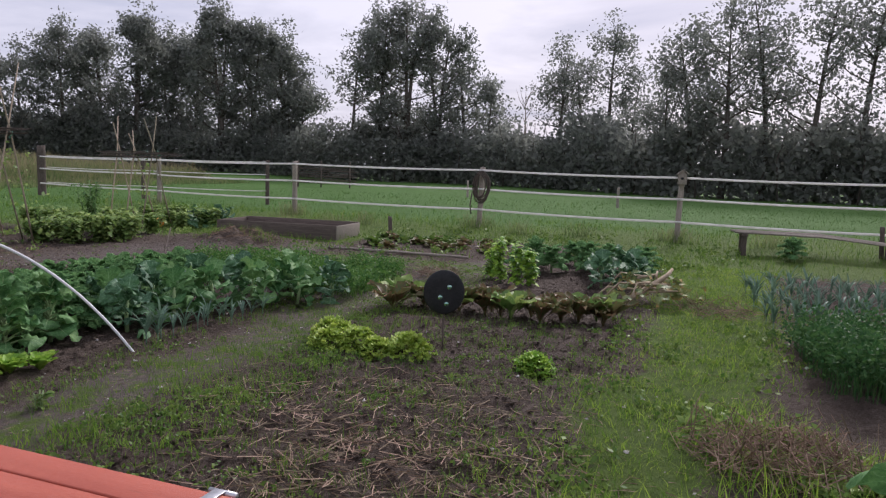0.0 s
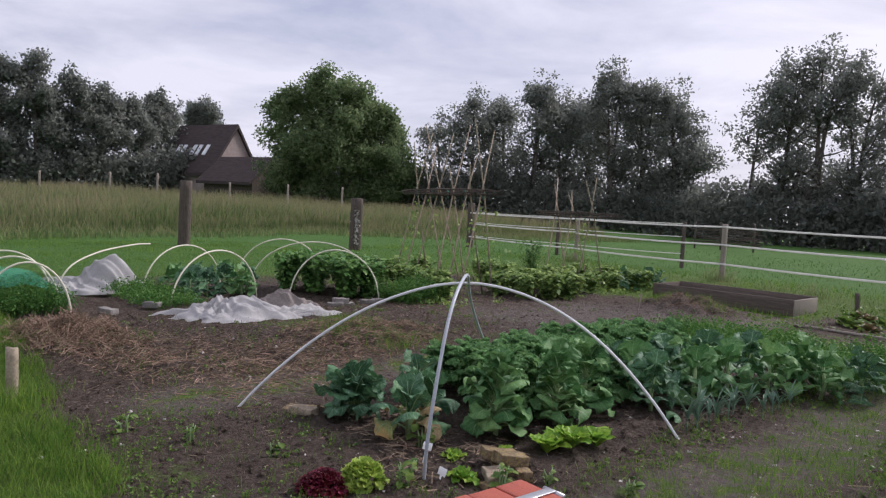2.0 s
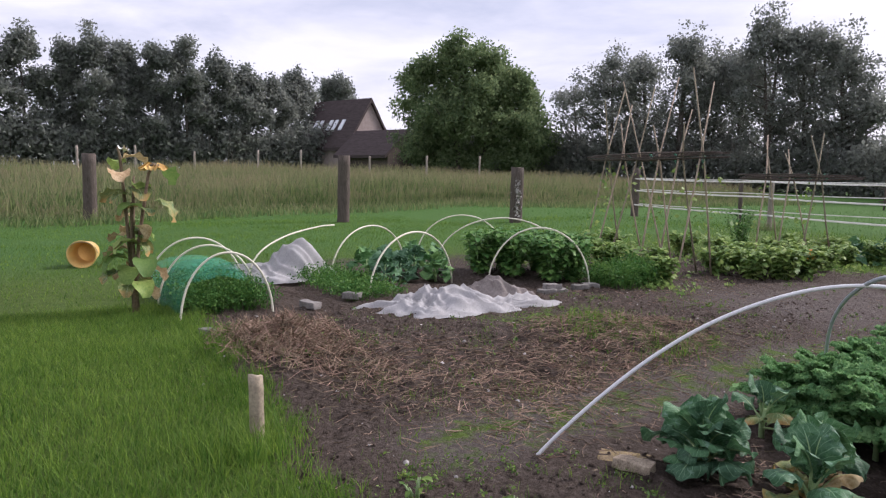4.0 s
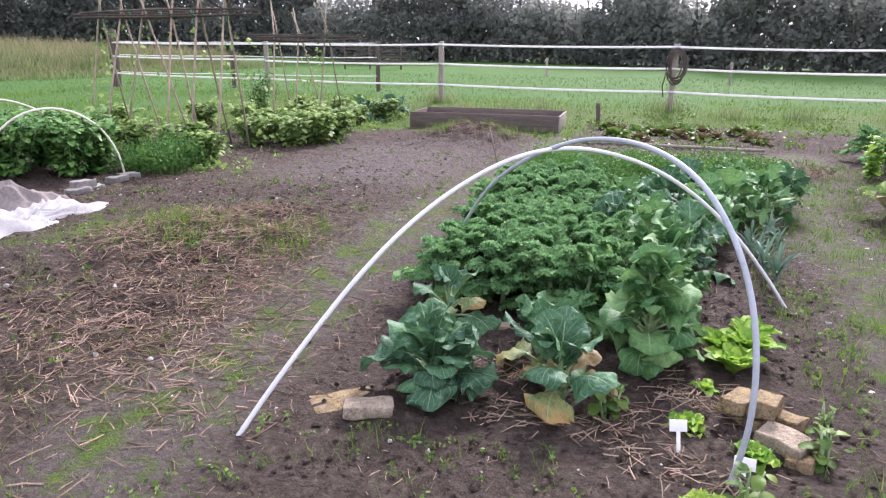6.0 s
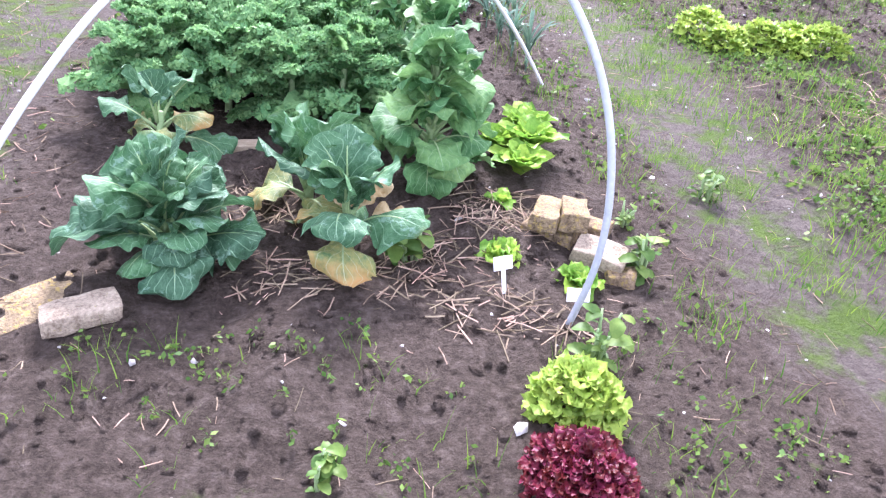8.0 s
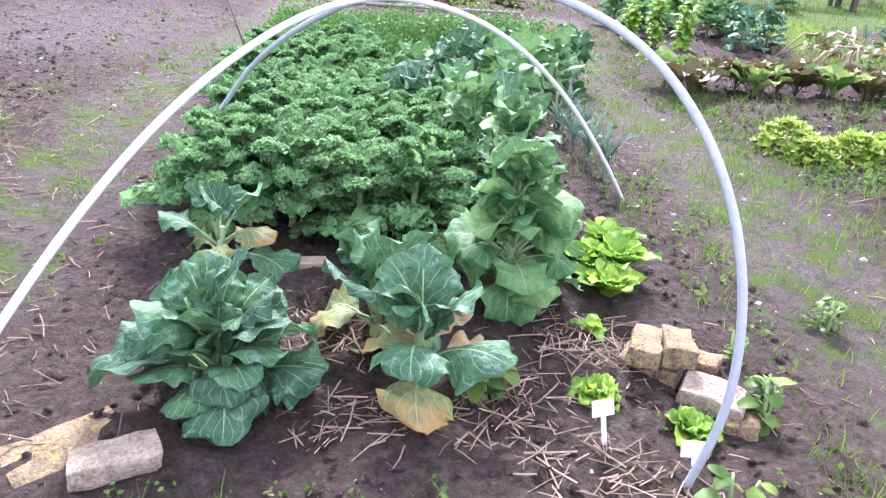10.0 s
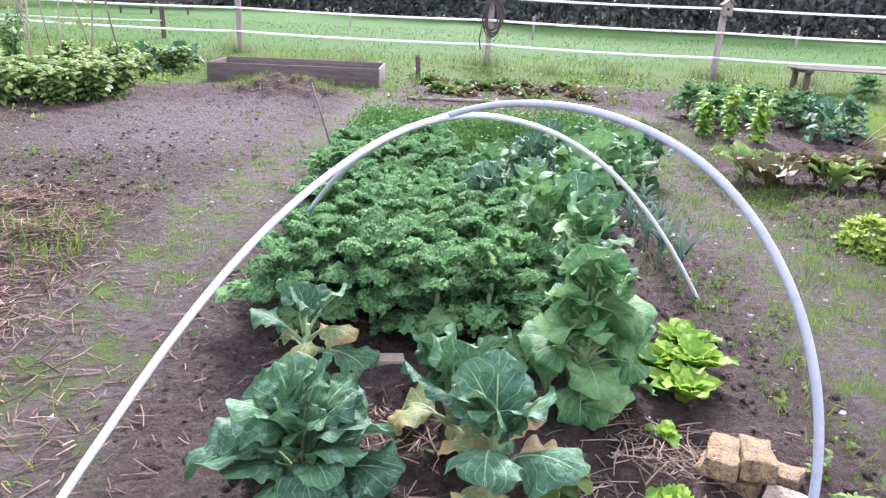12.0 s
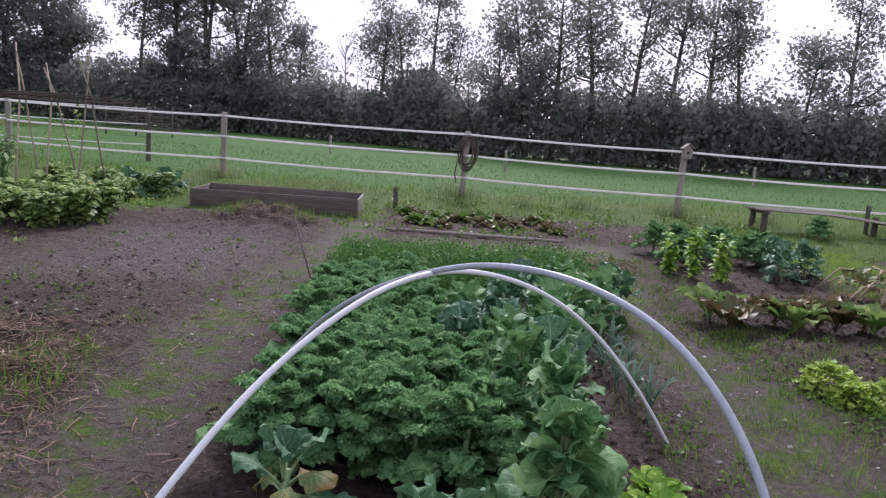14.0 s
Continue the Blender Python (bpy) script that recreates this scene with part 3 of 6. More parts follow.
def hedge(points, height, depth, per_m, size, mat, name, label):
    """A band of undergrowth along a line on the plan."""
    g, stems = Geo(), Geo()
    for (x0, y0), (x1, y1) in zip(points, points[1:]):
        n = int(math.hypot(x1 - x0, y1 - y0) * per_m)
        t = nrnd.uniform(0, 1, n)
        dx, dy = (x1 - x0), (y1 - y0)
        ln = math.hypot(dx, dy)
        off = nrnd.uniform(-depth / 2, depth / 2, n)
        x, y = x0 + dx * t - dy / ln * off, y0 + dy * t + dx / ln * off
        top = height * (0.72 + 0.25 * fbm(x, y, 0.5, 8) + 0.12 * fbm(x, y, 1.9, 9))
        z = ground_z(x, y) + top * nrnd.uniform(0.02, 1, n) ** 0.9
        leaf_cloud(g, np.stack([x, y, z], -1), (0.35, 0.35, 0.28), size, 7)
        for _ in range(int(ln * 0.9)):
            s, o = rnd.random(), rnd.uniform(-depth / 2, depth / 2)
            px, py = x0 + dx * s - dy / ln * o, y0 + dy * s + dx / ln * o
            stems.tube([(px, py, gz(px, py) - 0.1), (px + rnd.uniform(-0.3, 0.3), py, height * 0.45), (px + rnd.uniform(-0.6, 0.6), py, height * 0.9)], [0.06, 0.045, 0.015], 5)
    ob = thing(name, label, "hedge", kind="stuff")
    part("leaves", g, mat, ob, smooth=False)
    part("stems", stems, BARK, ob)


hedge([polar(a, d) for a, d in ((-52, 78), (-46, 73), (-38, 71), (-30, 67), (-25, 62), (-16, 60), (-8, 53), (-2, 47), (4, 44), (12, 44), (20, 45), (30, 47), (42, 52))], 5.2, 5.0, 160, 0.19, HAZED_TREE_LEAF,
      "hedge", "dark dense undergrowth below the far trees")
hedge([polar(a, d, -1.42, 1.75) for a, d in ((-96, 80), (-82, 80), (-68, 84), (-62, 90), (-56, 72), (-49, 75))], 5.5, 5.0, 120, 0.22, HAZED_TREE_LEAF,
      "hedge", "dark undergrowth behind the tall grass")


def bare_tree(x, y, h):
    ob = thing("bare_tree", "leafless pale dead tree between leafy trees", "tree", at=(x, y, gz(x, y)))
    g = Geo()
    g.tube([(0, 0, -0.1), (0.1, 0, h * 0.5), (0, 0, h)], [0.09, 0.06, 0.012], 6)
    r = random.Random(9)
    for k in range(12):
        t = r.uniform(0.4, 0.92)
        a, l = r.uniform(0, 6.28), r.uniform(0.5, 1.3)
        g.tube([(0.05, 0, h * t), (0.05 + math.cos(a) * l * 0.5, math.sin(a) * l * 0.5, h * t + l * 0.7), (0.05 + math.cos(a) * l * 0.8, math.sin(a) * l * 0.8, h * t + l * 1.5)], [0.03, 0.02, 0.006], 5)
    part("branches", g, GREY_WOOD, ob)


bare_tree(*polar(-10.9, 54), 7.4)


def house():
    x, y = polar(-64.4, 86, -1.42, 1.75)
    ob = thing("house", "far farmhouse with dark thatched roof and skylights", "house", at=(x, y, gz(x, y)))
    turn = Matrix.Rotation(radians(14), 4, "Z")

    def place(g):
        for k in range(len(g.v)):
            g.v[k] = np.array([tuple(turn @ Vector(p)) for p in g.v[k]])
        return g
    L, W, E, R = 4.6, 3.7, 3.1, 8.2
    wall = Geo().box((-L, -W + 0.5, -0.6), (L, W - 0.5, E))
    wall.add([(L, -W + 0.5, E), (L, W - 0.5, E), (L, 0, R - 0.5), (L - 0.35, -W + 0.5, E), (L - 0.35, W - 0.5, E), (L - 0.35, 0, R - 0.5)], [(0, 1, 2, 0), (3, 5, 4, 3), (0, 2, 5, 3), (1, 4, 5, 2)])
    part("wall", place(wall), BRICKWORK, ob, "brick wall and gable", smooth=False)
    roof = Geo()
    for s in (-1, 1):
        roof.add([(-L - 0.4, s * W, E - 0.5), (L + 0.3, s * W, E - 0.5), (L + 0.3, 0, R), (-L - 0.4, 0, R), (-L - 0.4, s * W, E - 0.9), (L + 0.3, s * W, E - 0.9), (L + 0.3, 0, R - 0.45), (-L - 0.4, 0, R - 0.45)],
                 [(0, 1, 2, 3), (7, 6, 5, 4), (0, 4, 5, 1), (1, 5, 6, 2), (3, 7, 4, 0)])
    r = part("roof", place(roof), THATCH, ob, "dark thatched roof", smooth=False)
    for k, px in enumerate((-2.8, -1.9, -0.2, 0.7, 1.9)):
        t0, t1 = 0.36, 0.56
        y0, z0, y1, z1 = -W * (1 - t0), E - 0.5 + (R - E + 0.5) * t0, -W * (1 - t1), E - 0.5 + (R - E + 0.5) * t1
        part("skylight", place(Geo().add([(px, y0 - 0.05, z0 + 0.06), (px + 0.55, y0 - 0.05, z0 + 0.06), (px + 0.55, y1 - 0.05, z1 + 0.06), (px, y1 - 0.05, z1 + 0.06),
                                         (px, y0, z0 - 0.1), (px + 0.55, y0, z0 - 0.1), (px + 0.55, y1, z1 - 0.1), (px, y1, z1 - 0.1)],
                                        [(0, 1, 2, 3), (0, 4, 5, 1), (1, 5, 6, 2), (2, 6, 7, 3), (3, 7, 4, 0)])), GLASS, r, "bright skylight", smooth=False)
    shed = Geo().box((-1.5, -W - 5.5, -0.6), (L + 1.0, -W - 0.2, 2.2))
    move = np.array((7.2, 4.2, -0.2))
    shed.add([(-1.5, -W - 5.5, 2.2), (-1.5, -W - 0.2, 2.2), (-1.5, -W - 2.9, 4.3), (L + 1.0, -W - 5.5, 2.2), (L + 1.0, -W - 0.2, 2.2), (L + 1.0, -W - 2.9, 4.3)], [(0, 2, 1, 0), (3, 4, 5, 3)])
    shed.v = [v + move for v in shed.v]
    part("outbuilding", place(shed), DARK_WOOD, ob, "dark timber outbuilding", smooth=False)
    sr = Geo().add([(-2, -W - 6.2, 1.9), (L + 1.4, -W - 6.2, 1.9), (L + 1.4, -W - 3, 4.6), (-2, -W - 3, 4.6), (-2, -W + 0.2, 2.6), (L + 1.4, -W + 0.2, 2.6),
                    (-2, -W - 6.2, 1.6), (L + 1.4, -W - 6.2, 1.6), (L + 1.4, -W - 3, 4.25), (-2, -W - 3, 4.25), (-2, -W + 0.2, 2.3), (L + 1.4, -W + 0.2, 2.3)],
                   [(0, 1, 2, 3), (3, 2, 5, 4), (7, 6, 9, 8), (8, 9, 10, 11), (0, 6, 7, 1), (1, 7, 8, 2), (2, 8, 11, 5)])
    sr.v = [v + move for v in sr.v]
    part("outbuilding_roof", place(sr), THATCH, ob, smooth=False)


house()

# ---- tall meadow grass ----
def blades(n, x, y, h, w, lean=0.35, seg=3, z=None):
    """n bent blades with feet at x, y: a net of seg + 1 rows each."""
    g = Geo()
    z = ground_z(x, y) if z is None else z
    a, b = nrnd.uniform(0, 6.283, n), nrnd.uniform(0, 6.283, n)
    t = np.linspace(0, 1, seg + 1)
    bend = lean * h * nrnd.uniform(0.2, 1.3, n)
    rows = []
    for k in t:
        cx, cy, cz = x + np.cos(b) * bend * k * k, y + np.sin(b) * bend * k * k, z - 0.02 + h * k * (1 - 0.18 * k * lean)
        hw = w * (1 - 0.85 * k) / 2
        rows.append(np.stack([np.stack([cx - np.cos(a) * hw, cy - np.sin(a) * hw, cz], -1), np.stack([cx + np.cos(a) * hw, cy + np.sin(a) * hw, cz], -1)], 1))
    v = np.stack(rows, 1)                                   # n, seg+1, 2, 3
    m = (seg + 1) * 2
    base = np.arange(n)[:, None, None] * m
    q = np.stack([np.array([2 * k, 2 * k + 1, 2 * k + 3, 2 * k + 2]) for k in range(seg)])
    uv = np.stack([np.repeat(t, 2), np.tile([0.0, 1.0], seg + 1)], -1)
    g.add(v, base + q[None], np.tile(uv, (n, 1)))
    return g


def tall_grass():
    n = 52000
    u, s = nrnd.uniform(0, 1, n), nrnd.uniform(0, 1, n) ** 1.7
    y = -14 + 54 * u
    edge = np.interp(y, [-14, 4, 8, 18, 24, 40], [-22.5, -24, -26, -28, -26, -26])
    x = edge - s * 34 + 0.5 * fbm(y, y * 0, 0.8, 4)
    h = (1.05 + 0.25 * fbm(x, y, 0.35, 3)) * nrnd.uniform(0.55, 1.25, n) * np.clip((edge - x + 0.9) / 2.2, 0.45, 1)
    solo("tall_grass", blades(n, x, y, h, 0.055 + 0.0 * x, 0.3, 2), TALL_GRASS, "tall unmown meadow grass with brown seed heads", "grass", kind="stuff")
    n = 9000
    y = -12 + 52 * nrnd.uniform(0, 1, n)
    edge = np.interp(y, [-14, 4, 8, 18, 24, 40], [-22.5, -24, -26, -28, -26, -26])
    x = edge + 3.2 * nrnd.uniform(0, 1, n) - 0.5
    solo("rough_grass", blades(n, x, y, nrnd.uniform(0.15, 0.45, n), 0.04, 0.6), TALL_GRASS, "rough pale grass at the meadow's edge", "grass", kind="stuff")


tall_grass()

# ---- fences and posts ----
FENCE = [(-19.3, 20.8), (-13.48, 19.32), (-8.5, 18.2), (-3.53, 17.56), (0.69, 16.87), (4.95, 16.2), (9.3, 15.6)]


def rough_post(g, x, y, z0, z1, r, square=False, lean=(0, 0), seed=0):
    rr = random.Random(seed)
    n, sides = 9, 12
    rows = []
    for k in range(n):
        t = k / (n - 1)
        ring = []
        for j in range(sides):
            a = 2 * math.pi * j / sides
            q = r * (1 / max(abs(math.cos(a)), abs(math.sin(a))) * 0.93 if square else 1) * (1 + rr.uniform(-0.05, 0.05))
            ring.append((x + lean[0] * t + q * math.cos(a), y + lean[1] * t + q * math.sin(a), z0 + (z1 - z0) * t + (rr.uniform(-0.012, 0.012) if k == n - 1 else 0)))
        rows.append(ring)
    top = [(x + lean[0], y + lean[1], z1 + 0.005)] * sides
    g.grid(np.array(rows + [top]), close=True)


def wire(g, p, q, sag, w, h):
    """A flat tape between two posts."""
    n = 9
    p, q = np.array(p), np.array(q)
    d = (q - p) / np.linalg.norm(q - p)
    side = np.array([-d[1], d[0], 0]) * w
    rows = []
    for k in range(n):
        t = k / (n - 1)
        c = p + (q - p) * t - np.array([0, 0, sag * 4 * t * (1 - t)])
        rows.append([c + side + (0, 0, h), c - side + (0, 0, h), c - side - (0, 0, h), c + side - (0, 0, h)])
    g.grid(np.array(rows), close=True)


def build_fence():
    ob = thing("fence", "weathered wooden post fence with three white tapes", "fence", at=(-3.53, 17.56, 0))
    o = np.array((-3.53, 17.56, 0))
    for k, (x, y) in enumerate(FENCE):
        g = Geo()
        z = gz(x, y)
        tall = 1.62 if k == 0 else 1.33
        rough_post(g, x - o[0], y - o[1], z - 0.3, z + tall, 0.13 if k == 0 else 0.058, square=k > 0, lean=((0.05, 0.02) if k == 3 else (0.04, 0) if k == 4 else (0, 0)), seed=k)
        part("post", g, DARK_WOOD if k == 0 else GREY_WOOD, ob, "dark thick corner post" if k == 0 else "")
    for k, (a, b) in enumerate(zip(FENCE, FENCE[1:])):
        za, zb = gz(*a), gz(*b)
        for h in (1.27, 0.85, 0.40):
            if k == 0 and h == 0.85:
                h = 0.88
            g = Geo()
            off = -0.075 if k else -0.1
            wire(g, (a[0] - o[0], a[1] - o[1] + off, za + h), (b[0] - o[0], b[1] - o[1] - 0.075, zb + h), 0.025, 0.003, 0.022)
            part("fence_tape", g, TAPE, ob)
    ob = thing("fence", "second tape fence running behind the garden fence", "fence", at=(-11.2, 21.4, 0))
    o = np.array((-11.2, 21.4, 0))
    posts = [(-19.3, 21.1), (-15.6, 21.2), (-11.2, 21.4)]
    for x, y in posts[1:]:
        g = Geo()
        rough_post(g, x - o[0], y - o[1], -0.2, gz(x, y) + 1.35, 0.06, seed=int(x * -10))
        part("post", g, DARK_WOOD, ob)
    for a, b in zip(posts, posts[1:]):
        for h in (1.30, 0.92, 0.42):
            g = Geo()
            wire(g, (a[0] - o[0], a[1] - o[1] - 0.08, 0.1 + h), (b[0] - o[0], b[1] - o[1] - 0.08, 0.1 + h), 0.02, 0.004, 0.013)
            part("fence_tape", g, TAPE, ob)
    ob = thing("hurdle", "low woven hurdle of thin dark branches", "fence", at=(-17.6, 38.0, gz(-17.6, 38.0)))
    for k in range(11):
        z = 0.25 + 0.10 * k
        part("branch", Geo().tube([(-1.6 + rnd.uniform(-0.2, 0.2), -0.2, z + rnd.uniform(-0.05, 0.05)), (0.0, 0.1, z + rnd.uniform(-0.03, 0.05)), (1.7 + rnd.uniform(-0.3, 0.2), 0.4, z + rnd.uniform(-0.08, 0.05))], 0.026, 5), DARK_WOOD, ob)
    for x in (-1.5, -0.2, 1.4):
        part("stake", Geo().tube([(x, 0.08 + x * 0.18, -0.3), (x, 0.08 + x * 0.18, 1.45)], 0.045, 6), DARK_WOOD, ob)


build_fence()
for k, (x, y, h, r) in enumerate(((-21.0, 10.7, 1.86, 0.17), (-19.05, 15.36, 1.62, 0.19), (-23.5, 4.6, 1.75, 0.17))):
    g = Geo()
    rough_post(g, 0, 0, -0.3, h, r, seed=40 + k, lean=(0.03, 0))
    ob = thing("old_post", "thick rotten dark wooden post at the meadow's edge", "post", group="old meadow posts", at=(x, y, gz(x, y)))
    part("post", g, DARK_WOOD, ob)
    if k == 1:
        c = Geo()
        leaf_cloud(c, [(0.2 + rnd.uniform(-0.06, 0.06), -0.12, z) for z in np.linspace(0.3, 1.2, 16)], (0.04, 0.04, 0.05), 0.05, 9)
        part("climber", c, PEBBLE, ob, "pale dried climber", smooth=False)
for k, (a, d) in enumerate(((-83.2, 48), (-79.5, 50), (-75.5, 52), (-71, 50), (-67.8, 54), (-62.6, 52), (-58.2, 50), (-54, 56))):
    x, y = polar(a, d, -1.42, 1.75)
    g = Geo()
    rough_post(g, 0, 0, -0.3, 2.0 + 0.15 * math.sin(k * 2.1), 0.07, seed=70 + k)
    solo("field_post", g, GREY_WOOD, "thin grey fence post standing in tall grass", "post", group="field posts", at=(x, y, gz(x, y)))
for k, (x, y) in enumerate(((-1.2, 29.0), (-8.0, 33), (9.0, 31))):
    g = Geo()
    rough_post(g, 0, 0, -0.3, 0.75, 0.05, seed=90 + k)
    solo("meadow_post", g, GREY_WOOD, "short pale post standing in the green meadow", "post", group="meadow posts", at=(x, y, gz(x, y)))


def birdhouse():
    x, y, z = 0.73, 16.87, gz(0.69, 16.87) + 1.14
    ob = thing("birdhouse", "small weathered wooden birdhouse on a fence post", "birdhouse", at=(x, y - 0.1, z))
    part("body", Geo().box((-0.085, -0.07, 0), (0.085, 0.07, 0.20), bevel=0.004), GREY_WOOD, ob)
    part("hole", Geo().tube([(0, -0.075, 0.12), (0, -0.069, 0.12)], 0.025, 12), BLACK_PLASTIC, ob)
    for s in (-1, 1):
        part("roof_board", Geo().box((-0.005, -0.1, 0), (0.15, 0.1, 0.016), Matrix.Translation((0, 0, 0.29)) @ Matrix.Rotation(radians(40 if s > 0 else 140), 4, "Y"), 0.003), GREY_WOOD, ob)
    for s in (-1, 1):
        part("gable", Geo().add([(-0.085, 0.07 * s, 0.2), (0.085, 0.07 * s, 0.2), (0, 0.07 * s, 0.28)], [(0, 1, 2, 0)]), GREY_WOOD, ob, smooth=False)


birdhouse()


def hose_coil():
    x, y = -3.50, 17.43
    ob = thing("rope_coil", "dark coil of hose hung over a fence post", "hose", at=(x, y, gz(-3.53, 17.56)))
    r = random.Random(3)
    for k in range(7):
        g = Geo()
        w, h, z, dy = r.uniform(0.12, 0.2), r.uniform(0.25, 0.36), r.uniform(0.86, 0.94), r.uniform(-0.05, 0.03)
        ph = r.uniform(-0.2, 0.2)
        g.tube([(math.cos(t) * w + ph * 0.2 + 0.03, dy, z + math.sin(t) * h) for t in np.linspace(0, 6.283, 22)], 0.016, 6, cap=False)
        part("hose_loop", g, DARK_WOOD, ob)
    g = Geo()
    g.tube([(-0.15, -0.05, 0.8), (-0.2, -0.04, 0.5), (-0.17, -0.04, 0.3)], 0.014, 6)
    part("hose_end", g, DARK_WOOD, ob)


hose_coil()


# ---- painted tool chest ----
def tool_chest():
    ob = thing("tool_chest", "long wooden tool chest with red lid and steel straps", "chest", at=(-1.45, 3.29, 0))
    ob.rotation_euler = (0, 0, radians(-3.6))
    L, W, H = 0.98, 0.235, 0.58
    lid = part("lid", Geo().box((-L + 0.03, -W + 0.03, H - 0.045), (L - 0.03, W - 0.03, H - 0.022)), OCHRE_WOOD, ob, "red painted plank lid")
    ys = [-W, -W + 0.118, -W + 0.238, -W + 0.352, W]
    for k in range(4):
        part("plank", Geo().box((-L + 0.003 * k, ys[k] + 0.002, H - 0.022), (L - 0.002 * k, ys[k + 1] - 0.002, H + 0.002 * (k % 2)), bevel=0.004), RED_PAINT, lid, "red painted plank")
    part("lid_edge", Geo().box((-L, -W - 0.001, H - 0.05), (L, -W + 0.02, H - 0.023), bevel=0.003), RED_PAINT, lid, "red painted lid edge")
    part("lid_edge", Geo().box((-L, -W + 0.021, H - 0.05), (-L + 0.022, W, H - 0.023), bevel=0.003), RED_PAINT, lid, "red painted lid edge")
    body = part("body", Geo().box((-L + 0.06, -W + 0.045, 0.03), (L - 0.06, W - 0.02, H - 0.052)), OCHRE_WOOD, ob, "ochre stained plank body")
    for k in range(4):
        z = 0.03 + k * 0.129
        part("side_plank", Geo().box((-L + 0.055, -W + 0.03, z + 0.002), (L - 0.055, -W + 0.046, z + 0.126), bevel=0.003), OCHRE_WOOD, body)
    for x in (-L + 0.015, -0.16, L - 0.105):
        part("corner_post", Geo().box((x, -W + 0.012, 0.0), (x + 0.09, -W + 0.03, H - 0.052), bevel=0.004), OCHRE_WOOD, body)
    for x in (-L + 0.13, -0.0, L - 0.14):
        part("strap", Geo().box((x - 0.017, -W + 0.13, H + 0.003), (x + 0.017, W + 0.012, H + 0.007), bevel=0.0015), STEEL, lid, "galvanised steel strap hinge")
        part("hinge_pin", Geo().tube([(x - 0.035, W + 0.014, H - 0.004), (x + 0.045, W + 0.014, H - 0.004)], 0.009, 10), STEEL, lid, "steel hinge barrel")
    hx = -0.09
    pts = [(hx - 0.05, -W + 0.075, H + 0.004), (hx - 0.03, -W + 0.07, H + 0.006), (hx - 0.022, -W + 0.068, H + 0.035), (hx - 0.005, -W + 0.065, H + 0.045),
           (hx + 0.055, -W + 0.055, H + 0.045), (hx + 0.072, -W + 0.052, H + 0.035), (hx + 0.08, -W + 0.05, H + 0.006), (hx + 0.10, -W + 0.045, H + 0.004)]
    g = Geo()
    rows = [[(x, y - 0.012, z), (x, y + 0.012, z), (x, y + 0.012, z - 0.004), (x, y - 0.012, z - 0.004)] for x, y, z in pts]
    g.grid(np.array(rows), close=True)
    part("handle", g, STEEL, lid, "bent steel pull handle", smooth=False)
    g = Geo().box((hx - 0.115, -W - 0.006, H - 0.06), (hx - 0.085, -W + 0.03, H + 0.006), bevel=0.002)
    g.box((hx - 0.112, -W + 0.004, H - 0.13), (hx - 0.088, -W + 0.012, H - 0.055), bevel=0.002)
    g.tube([(hx - 0.1, -W - 0.006, H - 0.09), (hx - 0.1, -W - 0.02, H - 0.09), (hx - 0.1, -W - 0.02, H - 0.11), (hx - 0.1, -W, H - 0.12)], 0.005, 6)
    part("latch", g, STEEL, ob, "steel hasp and staple")


tool_chest()


# ---- crossing pipe hoops over the kale ----
def arch(p, q, h, r, mat, name, label, power=2.0, n=40, skew=0.0, group=""):
    p, q = np.array([*p, 0.0]), np.array([*q, 0.0])
    p[2], q[2] = gz(p[0], p[1]) - 0.08, gz(q[0], q[1]) - 0.08
    t = np.linspace(-1, 1, n)
    ang = t * math.pi / 2
    s = np.sign(np.sin(ang)) * np.abs(np.sin(ang)) ** 1.0
    zc = np.maximum(np.cos(ang), 0) ** (2.0 / power)
    pts = (p + q) / 2 + (q - p) / 2 * (s + skew * zc)[:, None]
    pts[:, 2] = p[2] * (1 - zc) + h * zc
    o = (p + q) / 2
    o[2] = 0
    ob = thing(name, label, "hoop", group=group, at=tuple(o))
    part("pipe", Geo().tube(pts - o, r, 12), mat, ob)
    return ob


def smooth_line(pts, n=7):
    """A smooth curve through a few points."""
    p = np.array(pts, float)
    q = np.concatenate([[2 * p[0] - p[1]], p, [2 * p[-1] - p[-2]]])
    out = []
    for k in range(1, len(q) - 2):
        for t in np.linspace(0, 1, n, endpoint=False):
            out.append(0.5 * (2 * q[k] + (q[k + 1] - q[k - 1]) * t + (2 * q[k - 1] - 5 * q[k] + 4 * q[k + 1] - q[k + 2]) * t ** 2 + (3 * q[k] - q[k - 1] - 3 * q[k + 1] + q[k + 2]) * t ** 3))
    return np.array(out + [p[-1]])


def free_hoop(pts, r, mat, label):
    o = np.array(((pts[0][0] + pts[-1][0]) / 2, (pts[0][1] + pts[-1][1]) / 2, 0))
    ob = thing("pipe_hoop", label, "hoop", group="crossing hoops", at=tuple(o))
    part("pipe", Geo().tube(smooth_line(pts) - o, r, 14), mat, ob)


